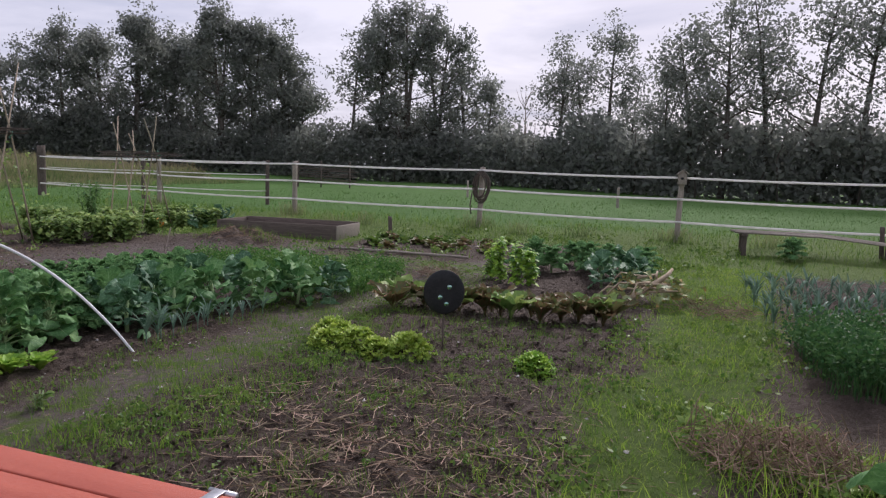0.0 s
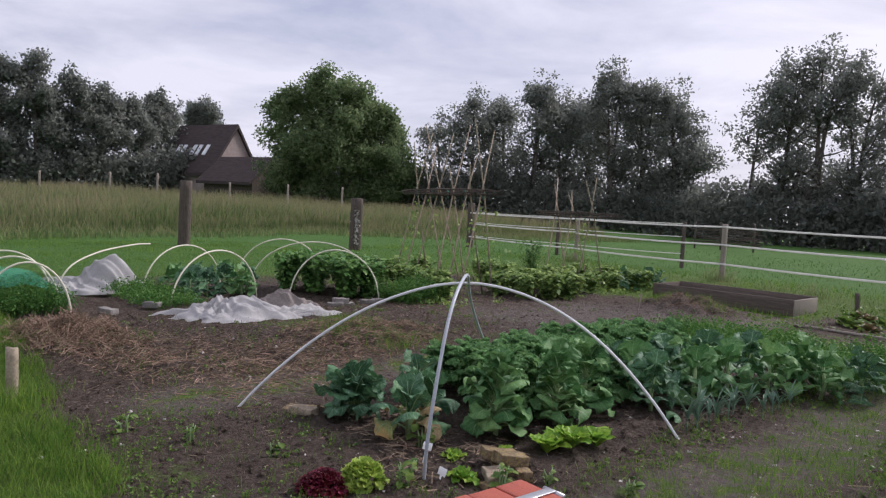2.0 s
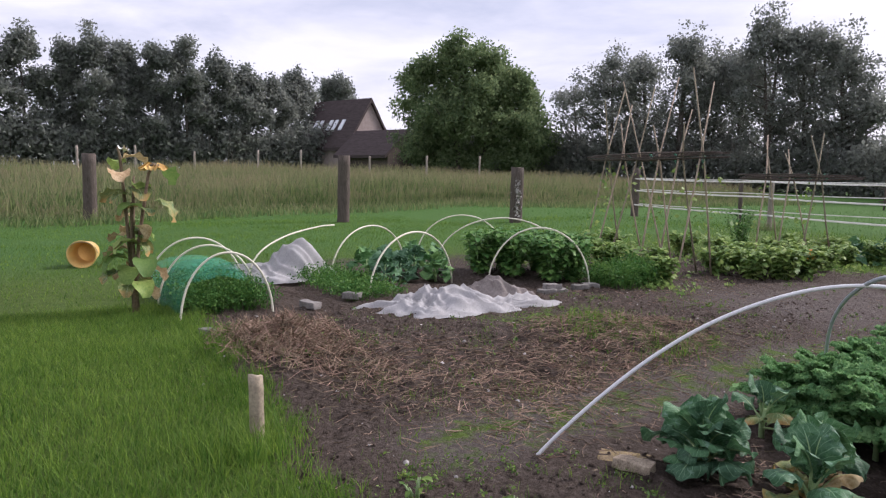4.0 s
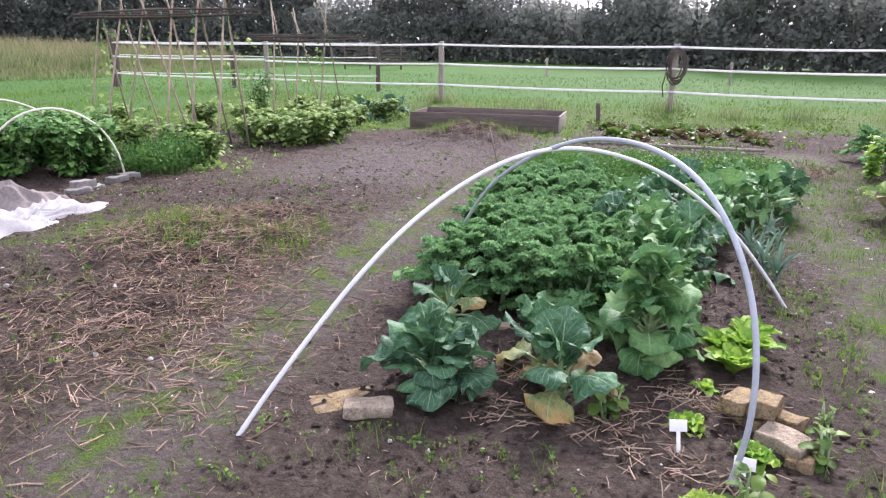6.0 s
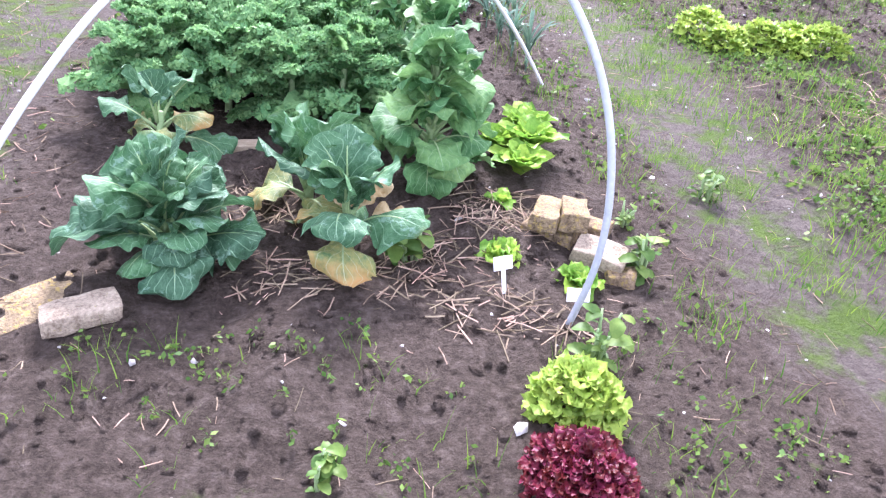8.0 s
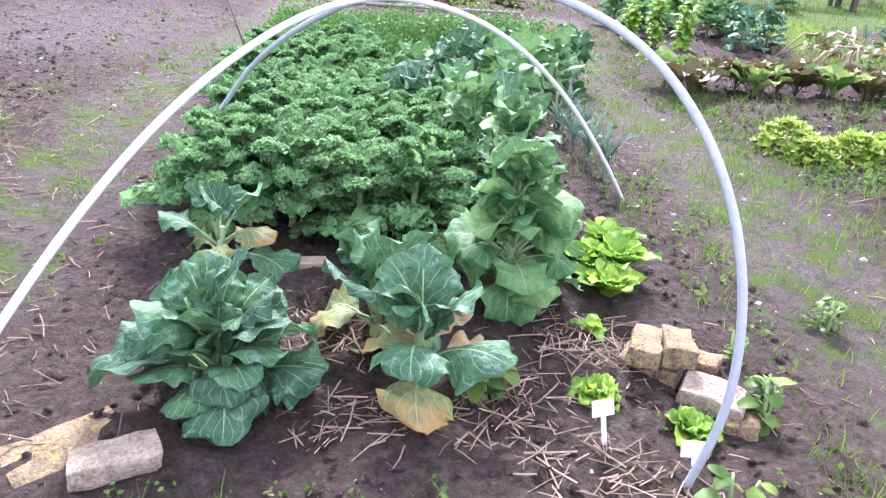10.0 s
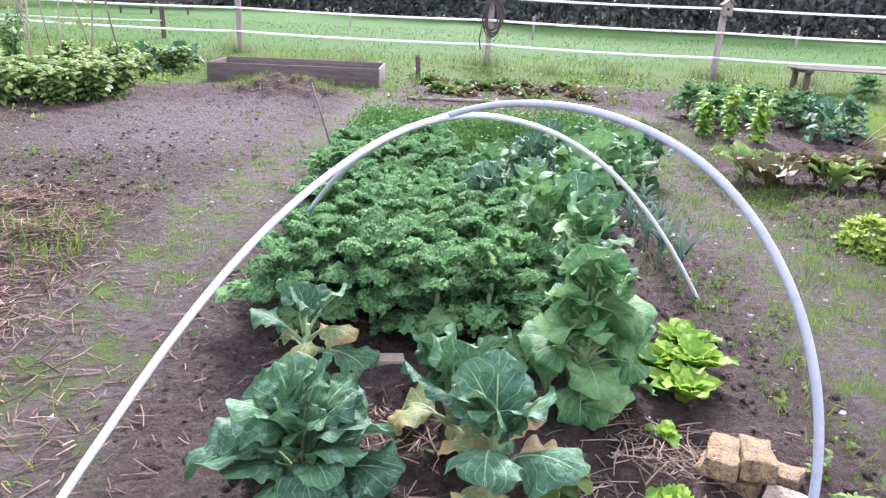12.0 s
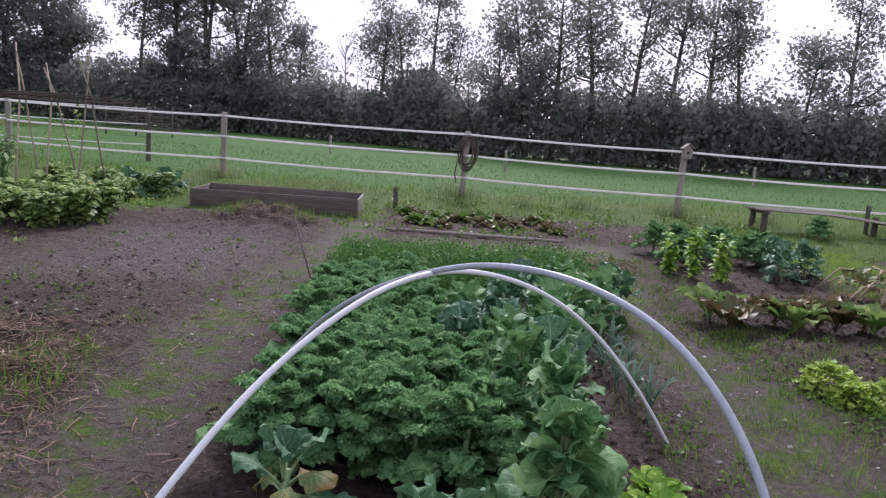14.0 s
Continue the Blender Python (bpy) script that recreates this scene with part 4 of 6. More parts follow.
free_hoop([(-5.479, 4.131, -0.13), (-5.344, 4.278, 0.112), (-5.209, 4.45, 0.332), (-5.077, 4.646, 0.528), (-4.935, 4.857, 0.692), (-4.773, 5.071, 0.818), (-4.599, 5.277, 0.90), (-4.407, 5.466, 0.925), (-4.198, 5.635, 0.886), (-3.981, 5.789, 0.792), (-3.768, 5.93, 0.642), (-3.563, 6.057, 0.441), (-3.364, 6.167, 0.195), (-3.169, 6.259, -0.087)],
          0.0098, WHITE_PIPE, "long white plastic pipe bent into a hoop over kale")
free_hoop([(-3.707, 4.385, -0.06), (-3.67, 4.364, 0.221), (-3.671, 4.397, 0.452), (-3.707, 4.468, 0.655), (-3.776, 4.575, 0.822), (-3.872, 4.717, 0.941), (-3.997, 4.891, 1.004), (-4.148, 5.08, 1.02), (-4.318, 5.275, 0.989), (-4.499, 5.474, 0.907), (-4.68, 5.685, 0.786), (-4.847, 5.913, 0.629), (-4.995, 6.161, 0.435), (-5.131, 6.426, 0.211), (-5.22, 6.62, -0.06)],
          0.0102, GREY_PIPE, "thick pale grey plastic pipe bent over the kale")
ob = thing("thin_rod", "thin dark rod stuck slantwise in the soil", "rod", at=(-5.35, 9.2, 0))
part("rod", Geo().tube([(0.02, -0.1, -0.05), (-0.28, 0.55, 0.52)], 0.008, 6), DARK_WOOD, ob)

CREAM = "thin cream plastic pipe bent into a small hoop"
for p, q, h in (((-9.66, 3.48), (-9.60, 4.37), 0.62), ((-10.45, 3.45), (-10.3, 4.45), 0.62), ((-11.3, 3.5), (-11.2, 4.6), 0.62),
                ((-9.96, 5.65), (-10.5, 7.18), 0.70), ((-11.48, 5.88), (-12.1, 7.4), 0.66), ((-10.17, 7.53), (-9.42, 8.65), 0.74),
                ((-12.0, 7.9), (-11.2, 9.9), 0.74), ((-13.2, 8.3), (-12.8, 9.9), 0.70)):
    arch(p, q, h, 0.011, CREAM_PIPE, "small_hoop", CREAM, power=2.2, group="small cream hoops", n=26)


ob = thing("small_hoop", "cream plastic pipe end rising from white fleece", "hoop", group="small cream hoops", at=(-11.4, 4.8, 0))
part("pipe", Geo().tube(smooth_line([(0.02, -0.15, -0.05), (-0.02, 0.05, 0.36), (-0.25, 0.5, 0.56), (-0.55, 1.1, 0.65), (-0.66, 1.4, 0.66)]), 0.011, 10), CREAM_PIPE, ob)


def net_sheet():
    ob = thing("green_net", "sagging green garden net over small hoops", "net", at=(-10.4, 3.95, 0))
    u, t = np.meshgrid(np.linspace(0, 1, 34), np.linspace(0, 1, 30), indexing="ij")
    x = 0.72 - 1.75 * u
    ang = math.pi * (0.02 + 0.96 * t)
    h = 0.50 - 0.16 * np.sin(u * 2 * math.pi) ** 2 - 0.10 * u
    y = -np.cos(ang) * (0.47 + 0.06 * u)
    z = np.sin(ang) ** 0.8 * h + 0.03 * fbm(x, y, 9, 2)
    g = Geo().grid(np.stack([x, y, np.maximum(z, 0.02)], -1))
    part("netting", g, NET, ob)


net_sheet()


def cloth(name, label, h, mat, cx, cy, rx, ry, turn, seed, n=120, peak=0.0, px=0.0):
    """A crumpled cloth lying in a heap."""
    ob = thing(name, label, "fleece", at=(cx, cy, gz(cx, cy)))
    a, r = np.meshgrid(np.linspace(0, 2 * math.pi, n, endpoint=False), np.linspace(0, 1, 56), indexing="ij")
    edge = 1 + 0.20 * np.sin(3 * a + seed) + 0.10 * np.sin(7 * a + 2 * seed) + 0.05 * np.sin(15 * a)
    x, y = np.cos(a) * r * edge * rx, np.sin(a) * r * edge * ry
    warp = 1.2 * fbm(x, y, 3.5, seed + 3)
    folds = (0.5 + 0.5 * np.sin(9 * y + 3 * x + 2.6 * warp)) * 0.5 + (1 - np.abs(np.sin(4 * x - 7 * y + 3.0 * warp + seed))) * 0.4 + (1 - np.abs(np.sin(17 * x + 14 * y + 5 * warp))) * 0.26 + (1 - np.abs(np.sin(9 * x - 27 * y + 6 * warp))) * 0.18
    z = h * (1 - r ** 2.6) * (0.55 + 0.25 * fbm(x, y, 3.0, seed)) + 0.15 * (folds - 0.35) * (1 - r ** 4) + 0.016 * fbm(x, y, 26, seed + 1) * (1 - 0.6 * r) + 0.014
    z = z + peak * np.exp(-((x - px) ** 2 / 0.10 + y ** 2 / 0.035)) * (1 - r ** 3)
    z = np.maximum(z, 0.006 + 0.02 * np.abs(fbm(x, y, 12, seed + 2)) * (r > 0.9))
    c, s = math.cos(turn), math.sin(turn)
    p = np.stack([x * c - y * s, x * s + y * c, z], -1).transpose(1, 0, 2)
    part("cloth", Geo().grid(p, close=True), mat, ob)


cloth("garden_fleece", "crumpled white garden fleece heaped on the soil", 0.22, FLEECE, -8.88, 6.15, 1.02, 0.38, radians(73), 1)
cloth("garden_fleece", "dirty grey fleece bundled beside white fleece", 0.25, GREY_FLEECE, -9.08, 6.85, 0.50, 0.30, radians(65), 4)
cloth("garden_fleece", "white fleece gathered up at a small hoop", 0.20, FLEECE, -11.55, 5.12, 0.80, 0.36, radians(70), 6, peak=0.42, px=0.35)


# ---- bean frames ----
def bean_frame(name, label, a, b, z, pairs, top, spread, seed, overhang):
    r = random.Random(seed)
    a, b = np.array([*a, 0.0]), np.array([*b, 0.0])
    d = (b - a) / np.linalg.norm(b - a)
    s = np.array([-d[1], d[0], 0])
    ob = thing(name, label, "bean frame", at=tuple((a + b) / 2))
    o = (a + b) / 2
    for k in range(pairs):
        c = a + (b - a) * (k + 0.5) / pairs - o
        for sgn in (-1, 1):
            foot = c + s * sgn * spread * r.uniform(0.85, 1.1) + d * r.uniform(-0.18, 0.18)
            cross = c + np.array([0, 0, z]) + d * r.uniform(-0.05, 0.05) + s * sgn * 0.02
            up = (cross - foot) / np.linalg.norm(cross - foot)
            end = cross + up * top * r.uniform(0.35, 1.0) + d * r.uniform(-0.15, 0.15)
            foot[2] = -0.1
            part("pole", Geo().tube([foot, (foot + cross) / 2 + d * r.uniform(-0.02, 0.02), cross, end], [0.015, 0.014, 0.013, 0.009], 6), STICK, ob)
    for k in range(9):
        off = s * r.uniform(-0.10, 0.10) + np.array([0, 0, z + r.uniform(-0.06, 0.05)])
        p, q = a - o - d * r.uniform(0.0, overhang), b - o + d * r.uniform(0.0, overhang)
        part("crossbar", Geo().tube([p + off, (p + q) / 2 + off + np.array([0, 0, r.uniform(-0.04, 0.03)]), q + off + s * r.uniform(-0.06, 0.06)], [0.014, 0.012, 0.007], 5), DARK_WOOD, ob)
    vine = Geo()
    for k in range(pairs * 2):
        c = a + (b - a) * r.random() - o
        sgn = r.choice((-1, 1))
        for t in np.linspace(0.1, 0.85, 7):
            leaf_cloud(vine, [c + s * sgn * spread * (1 - t) + np.array([r.gauss(0, 0.05), r.gauss(0, 0.05), z * t])], (0.05, 0.05, 0.06), 0.045, 3)
    part("climbing_leaves", vine, BEAN, ob, smooth=False)
    ties = Geo()
    for k in range(5):
        c = a + (b - a) * (k + 0.5) / 5 - o
        ties.tube([c + (0, 0, z + 0.05), c + (0.05, 0.02, z - 0.02), c + (0.02, 0, z - 0.1)], 0.016, 5)
    part("tie", ties, NET, ob, "green string ties")


bean_frame("bean_trellis", "bean pole frame with withered bean vines", (-12.1, 11.5), (-9.0, 10.6), 1.75, 6, 1.3, 0.45, 5, 0.35)
bean_frame("bean_trellis", "small bare bean pole frame near the fence", (-10.9, 14.6), (-9.2, 14.1), 1.5, 3, 1.0, 0.40, 8, 0.6)


# ---- raised bed, stakes, bench, bricks ----
def raised_bed():
    ob = thing("raised_bed", "empty dark plank raised bed frame on grass", "raised bed", at=(-6.63, 14.58, gz(-6.63, 14.58)))
    w, d, h, t = 1.27, 0.52, 0.25, 0.032
    part("front_plank", Geo().box((-w, -d, -0.05), (w, -d + t, h), bevel=0.006), PLANK_WOOD, ob)
    part("back_plank", Geo().box((-w, d - t, -0.05), (w, d, h + 0.01), bevel=0.006), PLANK_WOOD, ob)
    for s in (-1, 1):
        x = s * (w - t / 2 + 0.02)
        part("end_plank", Geo().box((x - t / 2, -d + 0.003, -0.05), (x + t / 2, d - 0.003, h - 0.004), bevel=0.006), GREY_WOOD if s > 0 else PLANK_WOOD, ob)
        part("corner_block", Geo().box((s * (w - 0.10) - 0.03, -d + t, -0.05), (s * (w - 0.10) + 0.03, -d + t + 0.06, h - 0.03), bevel=0.004), PLANK_WOOD, ob)
    part("soil_fill", Geo().box((-w + 0.03, -d + 0.04, -0.05), (w - 0.03, d - 0.04, 0.08)), CLOD, ob, "dark soil fill")


raised_bed()
for x, y, h, r, lab in ((-4.79, 15.4, 0.36, 0.04, "short dark wooden stake at the bed's edge"), (-6.22, 3.02, 0.37, 0.038, "short weathered wooden stake at the lawn's edge"), (-2.97, 2.83, 0.42, 0.042, "short grey wooden stake at the chest's end"), (4.1, 16.1, 0.55, 0.04, "short slanted grey stake near the fence")):
    g = Geo()
    rough_post(g, 0, 0, -0.15, h, r, seed=int(h * 100), lean=(-0.03, 0.0))
    solo("stake", g, STICK if h in (0.37, 0.42) else DARK_WOOD, lab, "stake", at=(x, y, gz(x, y)))
ob = thing("ground_pole", "long pale pole lying on the ground", "pole", at=(-3.62, 12.62, gz(-3.62, 12.62)))
part("pole", Geo().tube([(-1.25, 0.12, 0.03), (0, 0, 0.04), (1.2, -0.03, 0.03)], 0.022, 8), GREY_WOOD, ob)


def stick_bench():
    ob = thing("stick_rack", "low rack loaded with long thin sticks", "rack", at=(2.95, 15.7, gz(2.95, 15.7)))
    for x, y in ((-1.15, -0.2), (-1.15, 0.25), (1.2, -0.2), (1.2, 0.25)):
        part("leg", Geo().box((x - 0.04, y - 0.04, -0.1), (x + 0.04, y + 0.04, 0.34), bevel=0.005), DARK_WOOD, ob)
    part("beam", Geo().box((-1.2, -0.3, 0.30), (-1.1, 0.35, 0.35), bevel=0.005), DARK_WOOD, ob)
    part("beam", Geo().box((1.15, -0.3, 0.22), (1.25, 0.35, 0.27), bevel=0.005), DARK_WOOD, ob)
    for k in range(16):
        y = -0.25 + 0.035 * k
        part("stick", Geo().tube([(-1.25 + rnd.uniform(-0.1, 0.1), y, 0.37), (0.1, y, 0.33 + rnd.uniform(0, 0.04)), (1.9 + rnd.uniform(-0.3, 0.3), y + rnd.uniform(-0.3, 0.1), 0.20)], [0.018, 0.016, 0.01], 5), GREY_WOOD, ob)


stick_bench()


def block(name, label, x, y, z, lx, ly, lz, turn, mat, tilt=0.0, group="", seed=0):
    """A worn brick with broken, uneven corners."""
    bm = bmesh.new()
    bmesh.ops.create_cube(bm, size=1, matrix=Matrix.Diagonal((lx, ly, lz, 1)))
    bmesh.ops.bevel(bm, geom=bm.edges[:], offset=min(lx, ly, lz) * 0.07, segments=2, affect="EDGES", profile=0.6)
    bmesh.ops.subdivide_edges(bm, edges=[e for e in bm.edges if e.calc_length() > 0.03], cuts=3, use_grid_fill=True)
    r = random.Random(seed)
    for v in bm.verts:
        v.co += 0.08 * min(lx, ly, lz) * noise.noise_vector(v.co * 32 + Vector((seed * 3.1, 0, 0))) + 0.22 * min(lx, ly, lz) * noise.noise_vector(v.co * 11 + Vector((seed * 5.1, 0, 0)))
    g = Geo().bm(bm)
    ob = solo(name, g, mat, label, "brick", group=group)
    ob.matrix_world = pose(x, y, z + lz / 2, tilt, 0, turn)
    return ob


G0 = gz(-3.55, 4.7)
OLD = "mossy yellow weathered brick in a small pile"
block("brick", OLD, -3.62, 4.89, G0 + 0.055, 0.088, 0.195, 0.052, -27, BRICK, -8, "brick pile", 1)
block("brick", OLD, -3.525, 4.88, G0 + 0.055, 0.09, 0.195, 0.055, -18, BRICK, -8, "brick pile", 2)
block("brick", OLD, -3.60, 4.88, G0 - 0.015, 0.11, 0.17, 0.065, 60, BRICK, 0, "brick pile", 3)
block("brick", OLD, -3.46, 4.90, G0 - 0.02, 0.09, 0.16, 0.065, 55, BRICK, 0, "brick pile", 4)
block("brick", "pale worn brick leaning on a small pile", -3.485, 4.705, G0 + 0.005, 0.17, 0.105, 0.055, -38, PALE_BRICK, 6, "brick pile", 5)
block("brick", OLD, -3.44, 4.62, G0 - 0.03, 0.10, 0.08, 0.06, -20, BRICK, 0, "brick pile", 6)
block("brick", "pale worn brick lying on soil beside cauliflower", -5.0, 4.465, gz(-5.0, 4.465) - 0.005, 0.19, 0.095, 0.05, 20, PALE_BRICK, 0, "", 7)
block("flat_stone", "flat mossy stone slab sunk in the soil", -5.14, 4.55, gz(-5.14, 4.55) - 0.034, 0.26, 0.16, 0.045, 35, BRICK, 0, "", 8)
block("wood_piece", "rotten piece of wood lying between cabbages", -4.70, 5.45, gz(-4.70, 5.45) - 0.012, 0.24, 0.06, 0.03, 5, PALE_WOOD, 0, "", 9)
for k, (x, y, z, t) in enumerate(((-9.12, 7.62, 0.0, 75), (-9.15, 7.85, 0.0, 78), (-9.2, 8.25, 0.0, 80), (-9.17, 7.75, 0.065, 76), (-9.25, 8.5, 0.0, 70), (-9.8, 5.35, 0.02, 40), (-9.55, 4.75, 0.0, 20), (-8.7, 3.5, 0.0, 30))):
    block("paver", "grey concrete paving brick lying beside the bed", x, y, gz(x, y) + z, 0.21, 0.105, 0.065, t, PAVER, 0, "paving bricks", 20 + k)


def plant_tag(x, y, h, turn, w=0.062):
    ob = thing("plant_tag", "white plastic plant label stuck in soil", "plant label", group="plant labels", at=(x, y, gz(x, y)))
    ob.rotation_euler = (radians(-22), 0, radians(turn))
    part("plate", Geo().box((-w / 2, -0.001, h - 0.042), (w / 2, 0.001, h), bevel=0.0009), PLASTIC, ob)
    part("spike", Geo().box((-0.007, -0.001, -0.04), (0.007, 0.001, h - 0.042), bevel=0.0009), PLASTIC, ob)


plant_tag(-3.858, 4.52, 0.105, 12)
plant_tag(-3.65, 4.45, 0.06, -8, 0.07)


def scare_disc():
    ob = thing("scare_disc", "round black disc on a thin stick", "bird scarer", at=(-1.12, 7.08, gz(-1.12, 7.08)))
    ob.rotation_euler = (0, 0, radians(20))
    part("stick", Geo().tube([(0, 0.01, -0.1), (0, 0.01, 0.34)], 0.008, 6), DARK_WOOD, ob)
    g = Geo()
    a, r = np.meshgrid(np.linspace(0, 2 * math.pi, 40, endpoint=False), np.array([0.0, 0.08, 0.14, 0.155, 0.155, 0.0]), indexing="ij")
    dy = np.array([-0.012, -0.012, -0.010, -0.004, 0.004, 0.004])[None] + 0 * a
    g.grid(np.stack([np.cos(a) * r, dy, 0.46 + np.sin(a) * r * 1.08], -1).transpose(1, 0, 2), close=True)
    part("disc", g, BLACK_PLASTIC, ob)
    for x, z in ((-0.03, 0.42), (0.02, 0.37), (0.04, 0.5)):
        part("sticker", Geo().tube([(x, -0.016, z), (x, -0.0125, z)], 0.018, 12), SHINY, ob, "shiny green sticker")


scare_disc()


def bucket():
    ob = thing("bucket", "yellow plastic bucket lying on the lawn", "bucket", at=(-14.1, 3.25, gz(-14.1, 3.25) + 0.19))
    ob.rotation_euler = (radians(90), 0, radians(70))
    a, k = np.meshgrid(np.linspace(0, 2 * math.pi, 28, endpoint=False), np.arange(6), indexing="ij")
    r = np.array([0.0, 0.15, 0.19, 0.20, 0.18, 0.14])[k]
    z = np.array([-0.21, -0.21, 0.20, 0.21, 0.20, -0.19])[k]
    part("body", Geo().grid(np.stack([np.cos(a) * r, np.sin(a) * r, z], -1).transpose(1, 0, 2), close=True), YELLOW_PLASTIC, ob)
    part("handle", Geo().tube([(math.cos(t) * 0.2, 0.02 + math.sin(t) * 0.16, 0.19 + 0.02 * math.sin(t)) for t in np.linspace(0, math.pi, 14)], 0.006, 6), PALE_WOOD, ob)


bucket()

# ---- vegetables ----
def leaf(g, o, yaw, rise, length, width, droop=0.9, cup=0.25, ruffle=0.02, freq=4.0, stalk=0.22, n=9, m=7, rr=rnd, crinkle=0.0, form=0.75, blunt=0.16):
    """A leaf: a stalk that opens into a blade, arching from rise (radians) down by droop, with cupped and waved edges."""
    t = np.linspace(0, 1, n)
    if blunt < 0.1:
        t = t * (1.4 - 0.4 * t)
    ang = rise - droop * t ** 1.3
    step = np.diff(t) * length
    r = np.concatenate([[0], np.cumsum(np.cos((ang[:-1] + ang[1:]) / 2) * step)])
    z = np.concatenate([[0], np.cumsum(np.sin((ang[:-1] + ang[1:]) / 2) * step)])
    b = np.clip((t - stalk) / (1 - stalk), 0, 1)
    hw = width / 2 * (np.sin(math.pi * np.clip(b, 0, 1) ** form) ** 0.6) + 0.018 * length * (t < 0.97)
    hw[-1] = width * blunt
    s = np.linspace(-1, 1, m)
    ph, ph2 = rr.uniform(0, 6.28), rr.uniform(0, 6.28)
    wave = ruffle * (np.sin(freq * 6.28 * t[:, None] + ph + 1.5 * s[None]) + 0.6 * np.sin(freq * 11 * t[:, None] + ph2)) * np.abs(s[None]) ** 1.6 * (b[:, None] > 0)
    side = s[None] * hw[:, None] * (1 + 0.05 * np.sin(freq * 5 * t[:, None] + ph2 + 2 * (s[None] > 0)))
    lift = cup * np.abs(side) * np.abs(s[None]) + wave
    nx, nz = -np.sin(ang)[:, None], np.cos(ang)[:, None]
    pr, pz = r[:, None] + nx * lift, z[:, None] + nz * lift
    if crinkle:
        tt, ss = t[:, None] * n * 0.9, s[None] * m * 0.55
        q = crinkle * (np.sin(tt * 1.7 + ph + np.sin(ss * 1.3 + ph2)) + np.sin(ss * 2.1 + 0.8 * tt + ph2) + nrnd.normal(0, 0.35, (n, m))) * (b[:, None] > 0)
        pr, pz = pr + nx * q, pz + nz * q
    c, sn = math.cos(yaw), math.sin(yaw)
    p = np.stack([o[0] + pr * c - side * sn, o[1] + pr * sn + side * c, o[2] + pz], -1)
    g.grid(p)


def broad_leaf(o, yaw, rise, length, width, droop, stalk, r, ruffle=1.0, cup=0.0):
    """A brassica leaf: a petiole and an obovate quilted blade with waved margins; returns blade and midrib."""
    n, m = 30, 15
    t, s = np.linspace(0, 1, n), np.linspace(-1, 1, m)
    ang = rise - droop * t ** 1.6
    step = length / (n - 1)
    rad = np.concatenate([[0], np.cumsum(np.cos((ang[:-1] + ang[1:]) / 2) * step)])
    z = np.concatenate([[0], np.cumsum(np.sin((ang[:-1] + ang[1:]) / 2) * step)])
    b = np.clip((t - stalk) / (1 - stalk), 0, 1)
    hw = width / 2 * np.sin(math.pi * (0.03 + 0.97 * b) ** 1.45).clip(0, 1) ** 0.6 * (b > 0) + 0.004
    hw[-1] = width * 0.12
    p1, p2, p3 = (r.uniform(0, 6.28) for _ in range(3))
    right = (s > 0)[None] * 1.9
    T, S = t[:, None], s[None]
    edge = 1 + 0.10 * np.sin(19 * T + p1 + right) + 0.06 * np.sin(43 * T + p2 + 2 * right)
    side = S * hw[:, None] * edge
    blade = (b > 0)[:, None]
    wave = ruffle * 0.095 * width * (np.sin(15 * T + p2 + right) + 0.75 * np.sin(31 * T + p3 + 2.3 * right)) * np.abs(S) ** 2.0
    quilt = 0.020 * width * np.abs(np.sin(math.pi * 6 * (T - 0.45 * np.abs(S)))) * (1 - np.abs(S) ** 4) * np.abs(S) ** 0.4
    lift = (wave + quilt) * blade + cup * np.abs(side) * np.abs(S) + 0.16 * np.abs(side) + r.uniform(-0.6, 0.6) * side * T
    lean = r.uniform(-0.18, 0.18) * length * t ** 2
    nx, nz = -np.sin(ang)[:, None], np.cos(ang)[:, None]
    pr, pz, w = rad[:, None] + nx * lift, z[:, None] + nz * lift, side + lean[:, None]
    c, sn = math.cos(yaw), math.sin(yaw)
    blade_geo = Geo().grid(np.stack([o[0] + pr * c - w * sn, o[1] + pr * sn + w * c, o[2] + pz], -1))
    k = slice(0, int(n * 0.86), 3)
    line = np.stack([o[0] + rad * c - lean * sn, o[1] + rad * sn + lean * c, o[2] + z - 0.001], -1)[k]
    rib = Geo().tube(line, np.linspace(0.0085, 0.0018, len(line)) * (length / 0.35) ** 0.5, 6)
    return blade_geo, rib


